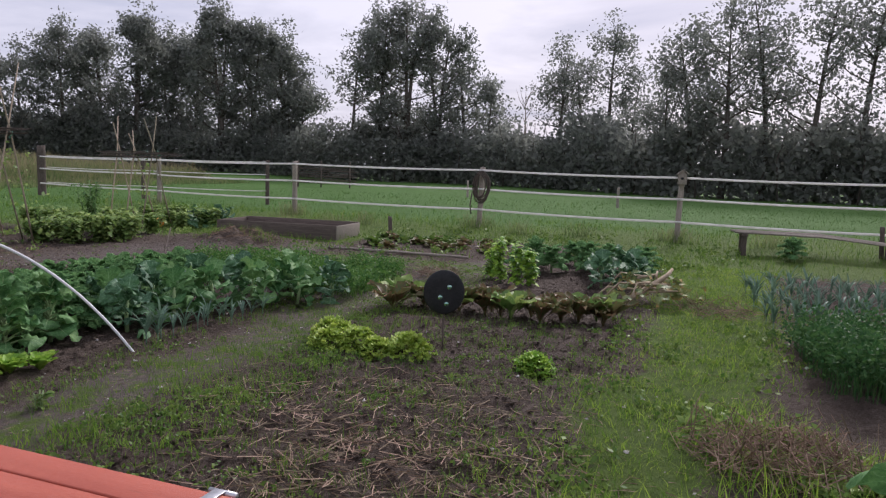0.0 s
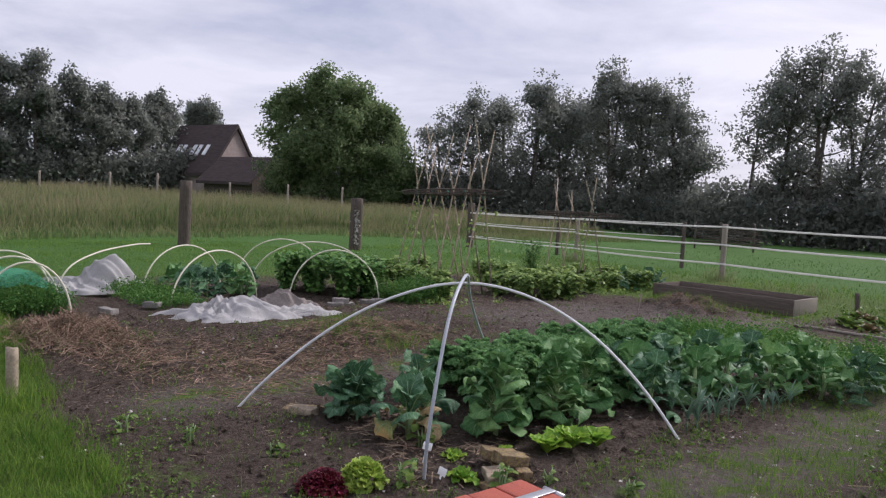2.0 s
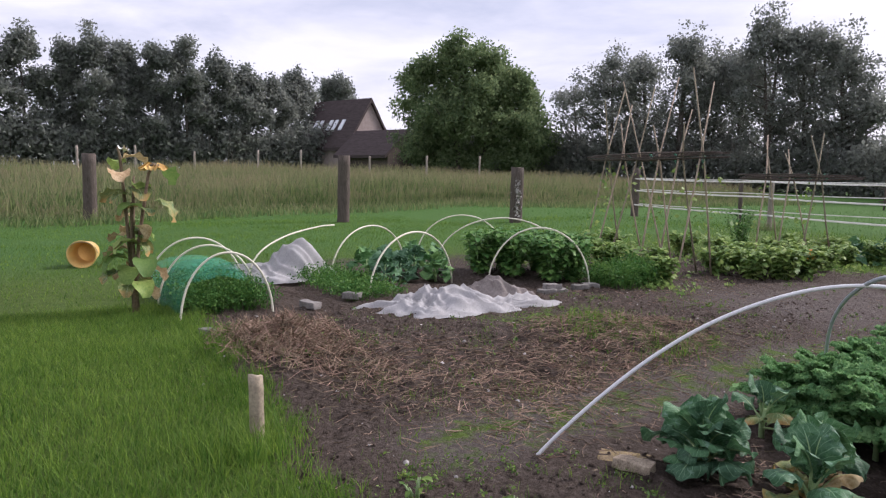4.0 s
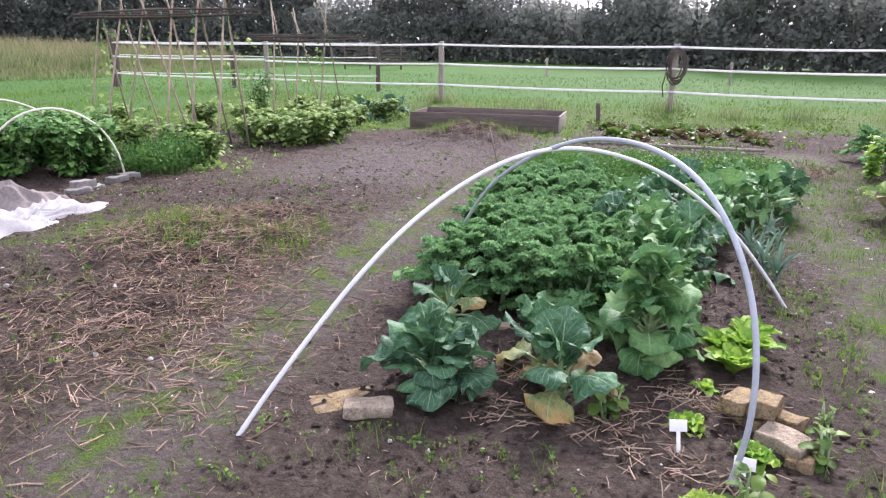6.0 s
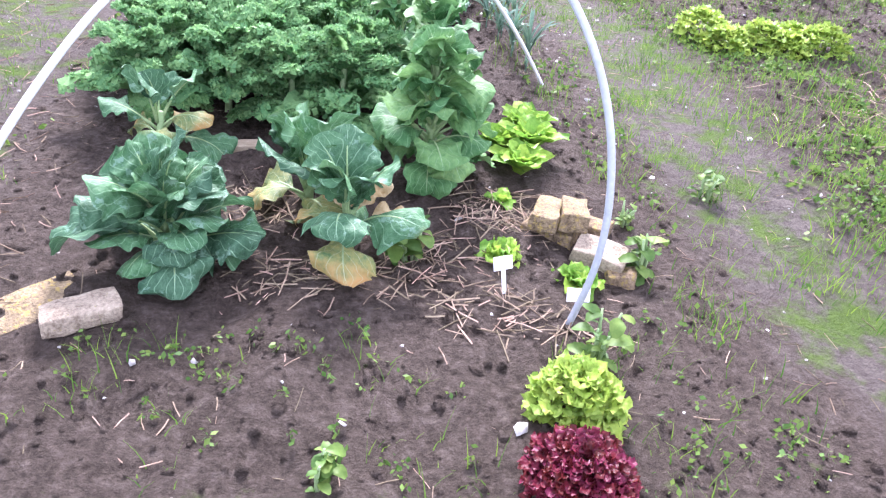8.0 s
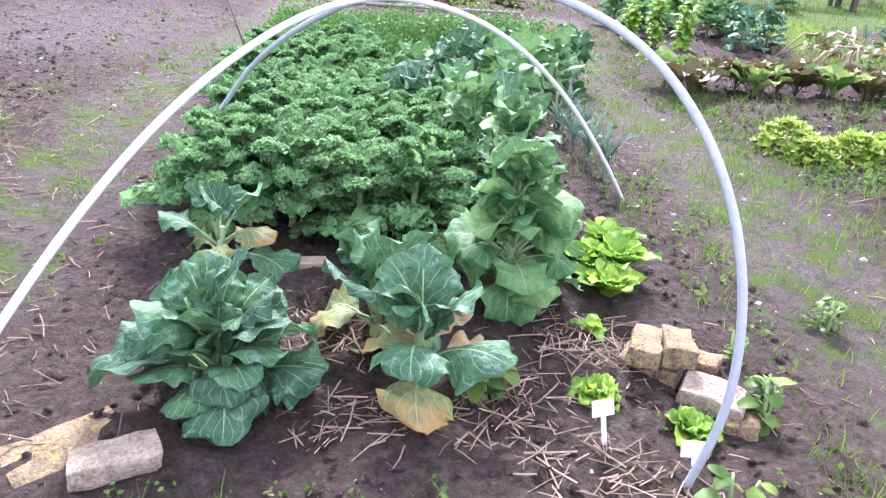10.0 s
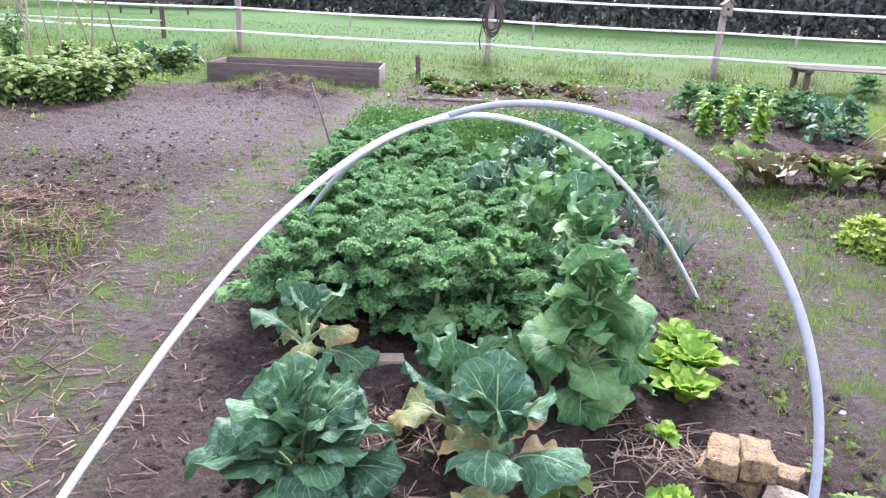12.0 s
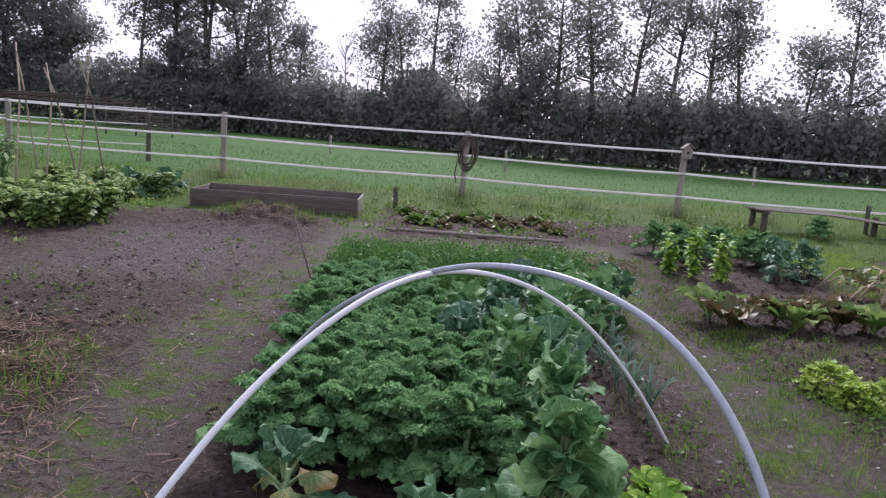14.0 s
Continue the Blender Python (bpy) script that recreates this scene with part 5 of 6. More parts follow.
def big_plant(name, label, x, y, h, spread, leaves, mat, seed, yellow=(), wide=0.7, stalked=0.3, upright=0.0, low=0.04, high=0.32, ribs=True, base=1.0):
    """A stemmed brassica with large separate leaves, set from low to high on the stem."""
    r = random.Random(seed)
    ob = thing(name, label, "vegetable plant", group="brassicas", at=(x, y, gz(x, y)))
    part("stem", Geo().tube([(0, 0, -0.05), (r.uniform(-0.02, 0.02), r.uniform(-0.02, 0.02), h * 0.3), (0.01, 0, h * (high + 0.05))], [0.018, 0.016, 0.010], 8), STEM, ob, "thick pale stem")
    for k in range(leaves):
        f = k / max(1, leaves - 1)
        yaw = k * 2.4 + r.uniform(-0.35, 0.35)
        z0 = h * (low + (high - low) * f)
        length = spread * (base + (0.80 - base) * f ** 1.5) * r.uniform(0.68, 1.14)
        rise = 0.45 + upright + (1.0 - upright * 0.5) * f + r.uniform(-0.32, 0.3)
        droop = r.uniform(0.6, 1.5) * (1.6 - 1.0 * f)
        mm, lab = mat, ""
        if k in yellow:
            mm, lab = (YELLOWED, "yellowing leaf") if k % 3 else (DRIED, "dried brown leaf")
            length, droop = length * 0.8, droop + 0.7
        blade, rib = broad_leaf((0.01 * math.cos(yaw), 0.01 * math.sin(yaw), z0), yaw, rise, length, length * wide * r.uniform(0.85, 1.12), droop, stalked, r, ruffle=r.uniform(0.6, 1.3), cup=r.uniform(-0.9, 0.35))
        lf = part("leaf", blade, mm, ob, lab)
        if ribs:
            part("midrib", rib, STEM, lf, "pale green midrib")
    return ob


CAULI = "cauliflower plant with broad blue-green leaves"
big_plant("cauliflower_plant", CAULI, -4.82, 4.74, 0.46, 0.31, 32, CABBAGE, 3, wide=0.62, stalked=0.22, upright=0.2)
big_plant("cauliflower_plant", "cauliflower plant with yellowing lower leaves on bare stem", -4.30, 4.78, 0.44, 0.31, 15, CABBAGE, 5, yellow=(0, 1, 2, 3, 4, 6), wide=0.6, stalked=0.3, upright=0.3, low=0.12, high=0.34)
big_plant("cauliflower_plant", "cauliflower plant with some withered brown leaves", -4.42, 5.02, 0.46, 0.31, 15, CABBAGE, 6, yellow=(1, 2, 4), wide=0.6, stalked=0.25, upright=0.25)
big_plant("cauliflower_plant", "withering cauliflower plant with dried leaf edges", -4.93, 5.42, 0.36, 0.26, 10, CABBAGE, 9, yellow=(1, 2, 3, 5), wide=0.6, upright=0.2, low=0.25, high=0.5)
SPROUTS = "tall brussels sprout plant with round green leaves"
big_plant("sprout_plant", SPROUTS, -3.97, 5.25, 0.56, 0.24, 54, SPROUT, 11, wide=0.72, stalked=0.33, low=0.10, high=0.72, upright=0.05)
big_plant("sprout_plant", SPROUTS, -3.88, 5.75, 0.54, 0.23, 48, SPROUT, 12, wide=0.72, stalked=0.33, low=0.12, high=0.75, upright=0.05)
big_plant("sprout_plant", SPROUTS, -3.97, 6.22, 0.52, 0.23, 40, SPROUT, 13, wide=0.72, stalked=0.33, low=0.12, high=0.75, upright=0.05)
first = big_plant("cabbage_plant", "leafy cabbage plant in a dense row", -3.72, 6.75, 0.44, 0.27, 20, CABBAGE, 14, wide=0.8, stalked=0.35, high=0.6, ribs=False)
second = big_plant("cabbage_plant", "leafy cabbage plant in a dense row", -3.98, 6.85, 0.44, 0.27, 20, SPROUT, 15, wide=0.8, stalked=0.35, high=0.6, ribs=False)
for k, (x, y) in enumerate(((-3.62, 7.2), (-3.95, 7.35), (-3.55, 7.65), (-3.85, 7.85), (-3.35, 8.05), (-3.65, 8.3), (-3.05, 8.35), (-2.85, 8.75), (-3.3, 8.7), (-4.2, 7.0), (-4.15, 7.6))):
    copy_thing(first if k % 2 else second, pose(x, y, gz(x, y), 0, 0, 71 * k))


def curls(g, p, up, size, r):
    """Small upturned ruffles standing thickly on a leaf: each a waved 3 x 4 net."""
    n = len(p)
    a = r.uniform(0, 6.283, n)
    up = up + r.normal(0, 0.35, (n, 3))
    up /= np.linalg.norm(up, axis=1)[:, None]
    d = np.stack([np.cos(a), np.sin(a), 0 * a], -1)
    d -= up * (d * up).sum(-1)[:, None]
    d /= np.linalg.norm(d, axis=1)[:, None] + 1e-9
    e = np.cross(up, d)
    sz = size * r.uniform(0.7, 1.35, n)
    u, w = np.meshgrid(np.linspace(-0.5, 1, 3), np.linspace(-1, 1, 4), indexing="ij")
    ph = r.uniform(0, 6.283, n)
    h = 0.40 * np.sin(4.2 * w[None] + ph[:, None, None]) * (0.4 + np.abs(u[None])) + 0.30 * u[None] ** 2
    v = p[:, None, None] + sz[:, None, None, None] * (u[None, ..., None] * d[:, None, None] + 0.85 * w[None, ..., None] * e[:, None, None] + h[..., None] * up[:, None, None])
    q = np.array([(4 * k + m, 4 * k + m + 1, 4 * k + m + 5, 4 * k + m + 4) for k in range(2) for m in range(3)])
    g.add(v.reshape(-1, 3), np.arange(n)[:, None, None] * 12 + q[None], np.tile(np.stack([u, w], -1).reshape(-1, 2), (n, 1)))


def kale_plant(seed, h=0.42, spread=0.30):
    """A stem with arching fronds, each covered and edged with tight curls."""
    r, nr = random.Random(seed), np.random.RandomState(seed)
    ob = thing("kale_plant", "curly green kale plant in a dense bed", "kale", group="kale bed")
    part("stem", Geo().tube([(0, 0, -0.05), (0.01, 0, h * 0.75)], [0.016, 0.011], 7), STEM, ob)
    g = Geo()
    for k in range(19):
        f = k / 18
        yaw = k * 2.4 + r.uniform(-0.3, 0.3)
        length = spread * (1.08 - 0.55 * f) * r.uniform(0.85, 1.12)
        rise, droop, z0 = 0.70 + 0.70 * f, 1.55 - 0.3 * f, h * (0.14 + 0.56 * f)
        t = np.linspace(0, 1, 12)
        ang = rise - droop * t ** 1.3
        rad = np.concatenate([[0], np.cumsum(np.cos(ang[1:]) * length / 11)])
        zz = np.concatenate([[0], np.cumsum(np.sin(ang[1:]) * length / 11)])
        leaf(g, (0, 0, z0 - 0.012), yaw, rise, length, length * 0.42, droop=droop, cup=0.1, ruffle=0.012, freq=6.5, stalk=0.2, n=9, m=5, rr=r, crinkle=0.004)
        n = int(190 - 60 * f)
        tt = 0.28 + 0.74 * nr.uniform(0, 1, n) ** 0.8
        half = length * 0.27 * np.sin(math.pi * np.clip((tt - 0.18) / 0.92, 0, 1) ** 0.8) ** 0.6
        sd = np.sign(nr.uniform(-1, 1, n)) * nr.uniform(0, 1, n) ** 0.6
        an = np.interp(tt, t, ang)
        dome = -0.28 * half * sd ** 2
        rr_, z_ = np.interp(tt, t, rad) - np.sin(an) * dome, np.interp(tt, t, zz) + np.cos(an) * dome
        c, sn = math.cos(yaw), math.sin(yaw)
        p = np.stack([rr_ * c - half * sd * sn, rr_ * sn + half * sd * c, z0 + z_ + nr.normal(0, 0.004, n)], -1)
        tilt = 0.6 * sd
        up = np.stack([-np.sin(an) * c - tilt * sn, -np.sin(an) * sn + tilt * c, np.cos(an)], -1)
        curls(g, p, up, 0.0115, nr)
    part("foliage", g, KALE, ob)
    return ob


kales = [kale_plant(30 + k, h=0.38 + 0.025 * k) for k in range(4)]
spots = []
for j, y in enumerate(np.arange(5.72, 8.6, 0.255)):
    for i, x in enumerate(np.arange(-5.06, -4.1, 0.255)):
        if x > -4.45 and y > 6.6:
            continue
        spots.append((x + 0.10 * math.sin(j * 3.1 + i) + (0.12 if j % 2 else 0), y + 0.08 * math.cos(i * 5.3 + j)))
for k, (x, y) in enumerate(spots):
    m = pose(x, y, gz(x, y), rnd.uniform(-6, 6), rnd.uniform(-6, 6), 97 * k)
    if k < 4:
        kales[k].matrix_basis = m
    else:
        copy_thing(kales[k % 4], m)


def frilly_head(name, label, x, y, r0, h, count, mat, seed, size, wide=1.1):
    """A tight dome of small frilled leaf tips."""
    r = random.Random(seed)
    ob = thing(name, label, "vegetable plant", group="lettuces", at=(x, y, gz(x, y)))
    for nm, lo, hi in (("outer_foliage", 0.0, 0.55), ("heart", 0.55, 1.0)):
        g = Geo()
        for k in range(int(count * (hi - lo))):
            f = lo + (hi - lo) * r.random()
            yaw, tilt = r.uniform(0, 6.28), f * 1.45
            d = r0 * math.cos(tilt) * r.uniform(0.6, 1.0)
            s = size * r.uniform(0.7, 1.25)
            leaf(g, (d * math.cos(yaw), d * math.sin(yaw), 0.01 + h * math.sin(tilt) * r.uniform(0.65, 0.95)), yaw + r.uniform(-0.9, 0.9), 0.25 + 0.9 * f + r.uniform(-0.3, 0.4), s, s * wide, droop=r.uniform(0.6, 1.6), cup=0.4, ruffle=size * 0.20, freq=1.8, stalk=0.0, n=6, m=7, rr=r, crinkle=size * 0.05, form=1.4, blunt=0.4)
        part(nm, g, mat, ob)


def rosette(name, label, x, y, r0, h, count, mat, seed, group="", frill=0.012, length=None, width=0.75, rise0=0.2, rise1=1.4, stalk=0.05):
    """A low head of ruffled leaves: lettuce, beet and the like."""
    r = random.Random(seed)
    ob = thing(name, label, "vegetable plant", group=group, at=(x, y, gz(x, y)))
    g = Geo()
    for k in range(count):
        f = k / max(1, count - 1)
        yaw = k * 2.4 + r.uniform(-0.4, 0.4)
        ln = (length or r0 * 1.25) * (1.08 - 0.40 * f) * r.uniform(0.85, 1.15)
        leaf(g, (0, 0, h * 0.10 * f), yaw, rise0 + (rise1 - rise0) * f, ln, ln * width, droop=r.uniform(0.5, 1.2), cup=0.4, ruffle=frill, freq=4.5, stalk=stalk, n=8, m=7, rr=r, crinkle=frill * 0.28)
    part("foliage", g, mat, ob)
    return ob


rosette("lettuce", "small bright green frilly lettuce in bare soil", -3.815, 4.72, 0.065, 0.1, 20, LETTUCE, 1, "lettuces")
rosette("lettuce", "small bright green lettuce beside old bricks", -3.605, 4.57, 0.07, 0.1, 18, LETTUCE, 2, "lettuces")
frilly_head("endive", "yellow-green frilly endive head on soil", -3.80, 4.045, 0.105, 0.11, 380, YELLOW_LETTUCE, 3, 0.034)
frilly_head("red_lettuce", "dark red frilly lettuce head on soil", -3.86, 3.84, 0.12, 0.095, 1000, RED_LETTUCE, 4, 0.024, 0.8)
for k, (x, y, r0) in enumerate(((-3.59, 5.30, 0.12), (-3.51, 5.46, 0.12), (-3.48, 5.66, 0.12), (-3.63, 5.50, 0.12))):
    rosette("romaine_lettuce", "upright light green romaine lettuce", x, y, r0, 0.2, 24, LETTUCE, 20 + k, "romaine row", frill=0.007, width=0.55, rise0=0.85)
rosette("seedling", "small light green seedling near the sprouts", -3.73, 5.06, 0.05, 0.06, 8, LETTUCE, 26, frill=0.004)
for k, (x, y, r0) in enumerate(((-1.98, 6.98, 0.17), (-1.93, 6.78, 0.14), (-1.68, 6.80, 0.13), (-1.52, 6.74, 0.12), (-1.27, 6.78, 0.16), (-1.38, 6.95, 0.10), (-0.36, 6.72, 0.12))):
    frilly_head("oak_lettuce", "yellow-green frilly lettuce in a soil bed", x, y, r0, r0 * 0.95, 190, YELLOW_LETTUCE if k != 6 else LETTUCE, 40 + k, 0.045)
for k in range(17):
    x, y = -2.1 + 0.13 * k + rnd.uniform(-0.08, 0.08), 8.5 + rnd.uniform(-0.2, 0.2)
    rosette("beet_plant", "beet plant with dark red and green leaves", x, y, 0.26, 0.25, 16, BEET if k % 5 else BEAN, 60 + k, "beet row", frill=0.02, width=0.40, rise0=0.95, stalk=0.42)
for k in range(26):
    x, y = rnd.uniform(-4.8, -2.1), rnd.uniform(13.35, 14.9)
    rosette("low_plant", "low purple-green leafy plant in a far bed", x, y, 0.17, 0.12, 10, BEET if k % 2 else WEED, 90 + k, "purple leaf bed", frill=0.008)
for k, (x, y) in enumerate(((-1.35, 11.3), (-1.0, 11.7), (-0.55, 12.1), (-1.3, 12.2), (-0.8, 12.7), (-0.25, 12.6), (0.2, 12.4), (-0.35, 11.6), (0.1, 11.9), (2.5, 14.9))):
    copy_thing(kales[k % 4], pose(x, y, gz(x, y), 0, 0, 55 * k) @ Matrix.Scale(1.0, 4))
for k, (x, y) in enumerate(((-0.25, 10.85), (0.15, 11.1), (-0.05, 11.5))):
    copy_thing(first, pose(x, y, gz(x, y), 0, 0, 40 * k))


def tall_leafy(name, label, x, y, h, mat, seed, size=0.05, spread=0.12, count=26, group="", stems=4):
    """A bushy or bolting plant: several leafy stems."""
    r = random.Random(seed)
    ob = thing(name, label, "plant", group=group, at=(x, y, gz(x, y)))
    g, c = Geo(), Geo()
    for k in range(stems):
        a = r.uniform(0, 6.28)
        d = spread * r.uniform(0.3, 1.0)
        p = [(0.02 * math.cos(a), 0.02 * math.sin(a), -0.03), (d * 0.6 * math.cos(a), d * 0.6 * math.sin(a), h * 0.5), (d * math.cos(a), d * math.sin(a), h * r.uniform(0.75, 1))]
        g.tube(p, [0.007, 0.006, 0.003], 5)
        for j in range(count):
            t = r.uniform(0.12, 1.0)
            q = np.array(p[0]) * (1 - t) + np.array(p[2]) * t
            ln = size * r.uniform(0.8, 2.0)
            leaf(c, q, r.uniform(0, 6.28), r.uniform(0.0, 0.9), ln, ln * 0.62, droop=1.1, cup=0.2, ruffle=0.004, stalk=0.2, n=5, m=4, rr=r)
    part("stalk", g, STEM, ob)
    part("foliage", c, mat, ob)
    return ob


for k, (x, y, h) in enumerate(((-1.42, 10.5, 0.55), (-1.2, 10.35, 0.5), (-1.05, 10.55, 0.5), (-1.62, 10.75, 0.45))):
    tall_leafy("bolted_lettuce", "tall bolted light green lettuce", x, y, h, LETTUCE, 120 + k, 0.06, 0.10, 40, "bolted lettuces")
bush_a = tall_leafy("potato_plant", "bushy dark green potato-like plant under hoops", -10.3, 8.05, 0.62, BUSH, 130, 0.07, 0.36, 70, "bushy bed", 11)
for k, (x, y) in enumerate(((-10.7, 8.3), (-10.2, 8.6), (-10.6, 8.8), (-11.1, 8.6), (-10.9, 9.1), (-9.85, 8.35), (-11.2, 8.1), (-10.7, 7.8), (-10.0, 8.95), (-9.75, 8.7))):
    copy_thing(bush_a, pose(x, y, gz(x, y), 0, 0, 67 * k))
bush_b = tall_leafy("bean_bush", "low light green bean bush", -8.75, 11.3, 0.42, BEAN, 131, 0.085, 0.28, 36, "bean bushes", 9)
for k, (x, y) in enumerate(((-8.55, 11.75), (-8.5, 12.2), (-8.85, 12.1), (-9.1, 11.7), (-9.3, 11.2), (-8.9, 12.7), (-9.2, 12.5), (-9.5, 11.9), (-8.75, 13.2), (-9.4, 13.0), (-10.0, 12.3), (-9.0, 9.6), (-9.5, 9.8), (-10.2, 9.9), (-10.9, 10.4), (-11.6, 10.6), (-9.0, 14.4), (-8.7, 14.9), (-9.6, 14.9), (-10.4, 15.1), (-11.2, 12.9), (-12.1, 12.0))):
    copy_thing(bush_b, pose(x, y, gz(x, y), 0, 0, 67 * k) @ Matrix.Scale(0.85 + 0.3 * rnd.random(), 4))
tall_leafy("shrub", "small twiggy dark shrub behind the beans", -10.5, 13.6, 0.95, BUSH, 133, 0.045, 0.34, 60, "", 14)
first_h = copy_thing(first, pose(-10.4, 6.1, gz(-10.4, 6.1), 0, 0, 10))
for k, (x, y) in enumerate(((-10.7, 6.5), (-11.1, 6.2), (-11.0, 6.9), (-10.6, 7.0), (-11.5, 6.7), (-11.6, 7.2), (-11.2, 7.4))):
    copy_thing(second if k % 2 else first, pose(x, y, gz(x, y), 0, 0, 83 * k))
for k, (x, y) in enumerate(((-8.9, 14.9), (-8.6, 15.3), (-9.3, 15.4))):
    big_plant("squash_plant", "squash plant with broad grey-green leaves", x, y, 0.3, 0.42, 9, CABBAGE, 150 + k, wide=1.0, stalked=0.4)
a, k = np.meshgrid(np.linspace(0, 2 * math.pi, 36, endpoint=False), np.linspace(-math.pi / 2, math.pi / 2, 14), indexing="ij")
rib = 1 + 0.06 * np.abs(np.sin(a * 5))
pump = thing("pumpkin", "round orange pumpkin lying among leaves", "pumpkin", at=(-9.55, 14.3, gz(-9.55, 14.3) + 0.1))
part("fruit", Geo().grid(np.stack([np.cos(a) * np.cos(k) * 0.16 * rib, np.sin(a) * np.cos(k) * 0.16 * rib, np.sin(k) * 0.12], -1).transpose(1, 0, 2), close=True), PUMPKIN, pump)
part("stalk", Geo().tube([(0, 0, 0.11), (0.02, 0, 0.16), (0.05, 0.01, 0.18)], [0.02, 0.014, 0.012], 7), STEM, pump)


def feathery(name, label, x0, x1, y0, y1, n, h, mat):
    ob = thing(name, label, "vegetable plants", kind="stuff")
    x, y = nrnd.uniform(x0, x1, n), nrnd.uniform(y0, y1, n)
    hh = h * nrnd.uniform(0.5, 1.1, n) * (0.85 + 0.3 * fbm(x, y, 5, 3))
    part("stalks", blades(n, x, y, hh, 0.006, 0.7, 3), mat, ob)
    g = Geo()
    c = np.stack([x + nrnd.normal(0, 0.05, n), y + nrnd.normal(0, 0.05, n), ground_z(x, y) + hh * nrnd.uniform(0.45, 1.0, n)], -1)
    leaf_cloud(g, c, (0.045, 0.045, 0.035), 0.017, 9)
    part("fronds", g, mat, ob, smooth=False)


feathery("carrots", "feathery bright green carrot tops in a bed", -5.2, -2.7, 8.95, 10.6, 3000, 0.30, FEATHER)
feathery("carrots", "feathery dark green carrot tops beside the path", 1.5, 3.2, 6.9, 8.6, 3000, 0.42, DARK_FEATHER)
feathery("greens", "feathery greens growing under a green net", -11.3, -9.75, 3.6, 4.4, 1500, 0.30, FEATHER)
feathery("greens", "feathery greens at the edge of a hooped bed", -11.6, -9.7, 5.3, 6.0, 700, 0.22, FEATHER)
feathery("greens", "dense light green greens at the bed's end", -9.7, -8.9, 8.7, 9.5, 700, 0.34, FEATHER)


def leek(name, label, x, y, h, seed, group):
    r = random.Random(seed)
    ob = thing(name, label, "leek", group=group, at=(x, y, gz(x, y)))
    part("shaft", Geo().tube([(0, 0, -0.03), (0, 0, h * 0.3)], [0.006, 0.006], 6), LEEK, ob)
    g = Geo()
    for k in range(9):
        leaf(g, (0, 0, h * (0.2 + 0.02 * k)), r.choice((0, math.pi)) + r.uniform(-0.7, 0.7), r.uniform(1.15, 1.5), h * r.uniform(0.6, 0.95), 0.013, droop=r.uniform(0.3, 1.4), cup=0.7, ruffle=0, stalk=0.0, n=9, m=3, rr=r)
    part("foliage", g, LEEK, ob)
    return ob


leeks = [leek("leek", "grey-green leek in a short row", 0, 0, 0.36, 170 + k, "leek row") for k in range(3)]
rows = [(-3.26 + 0.03 * math.sin(k * 2.2), 6.42 + 0.1 * k) for k in range(11)] + [(-3.1 + 0.03 * math.sin(k * 3), 7.3 + 0.16 * k) for k in range(4)]
rows += [(1.45 + 0.22 * i + rnd.uniform(-0.05, 0.05), 9.0 + 0.32 * j + rnd.uniform(-0.06, 0.06)) for i in range(8) for j in range(8)]
for k, (x, y) in enumerate(rows):
    m = pose(x, y, gz(x, y), 0, 0, 41 * k) @ Matrix.Scale((0.62 if k < 15 else 0.95) + 0.2 * rnd.random(), 4)
    if k < 3:
        leeks[k].matrix_basis = m
    else:
        copy_thing(leeks[k % 3], m)


def dead_plant():
    ob = thing("uprooted_plant", "uprooted wilting plant with a thick pale stem", "plant", at=(0.35, 9.8, gz(0.35, 9.8)))
    part("stem", Geo().tube([(-0.35, -0.35, 0.03), (-0.1, 0.0, 0.16), (0.15, 0.35, 0.30), (0.2, 0.45, 0.36)], [0.025, 0.03, 0.026, 0.015], 8), PALE_WOOD, ob)
    r = random.Random(7)
    for k in range(13):
        a = r.uniform(0, 6.28)
        p = np.array((-0.1 + r.uniform(-0.1, 0.3), r.uniform(-0.1, 0.45), 0.2 + r.uniform(-0.05, 0.12)))
        q = p + np.array((math.cos(a) * 0.28, math.sin(a) * 0.28, 0.02))
        e = p + np.array((math.cos(a) * 0.5, math.sin(a) * 0.5, -p[2] + 0.03))
        part("branch", Geo().tube([p, q, e], [0.014, 0.011, 0.006], 6), PALE_WOOD, ob)
    c = Geo()
    for k in range(60):
        a, d = r.uniform(0, 6.28), r.uniform(0.1, 0.5)
        ln = r.uniform(0.1, 0.2)
        leaf(c, (math.cos(a) * d, 0.1 + math.sin(a) * d, max(0.06, 0.3 - 0.4 * d + r.uniform(-0.05, 0.1))), r.uniform(0, 6.28), r.uniform(-0.3, 0.5), ln, ln * 0.6, droop=1.5, rr=r, n=6, m=5)
    part("foliage", c, YELLOWED, ob, "wilted yellow-green leaves")


dead_plant()


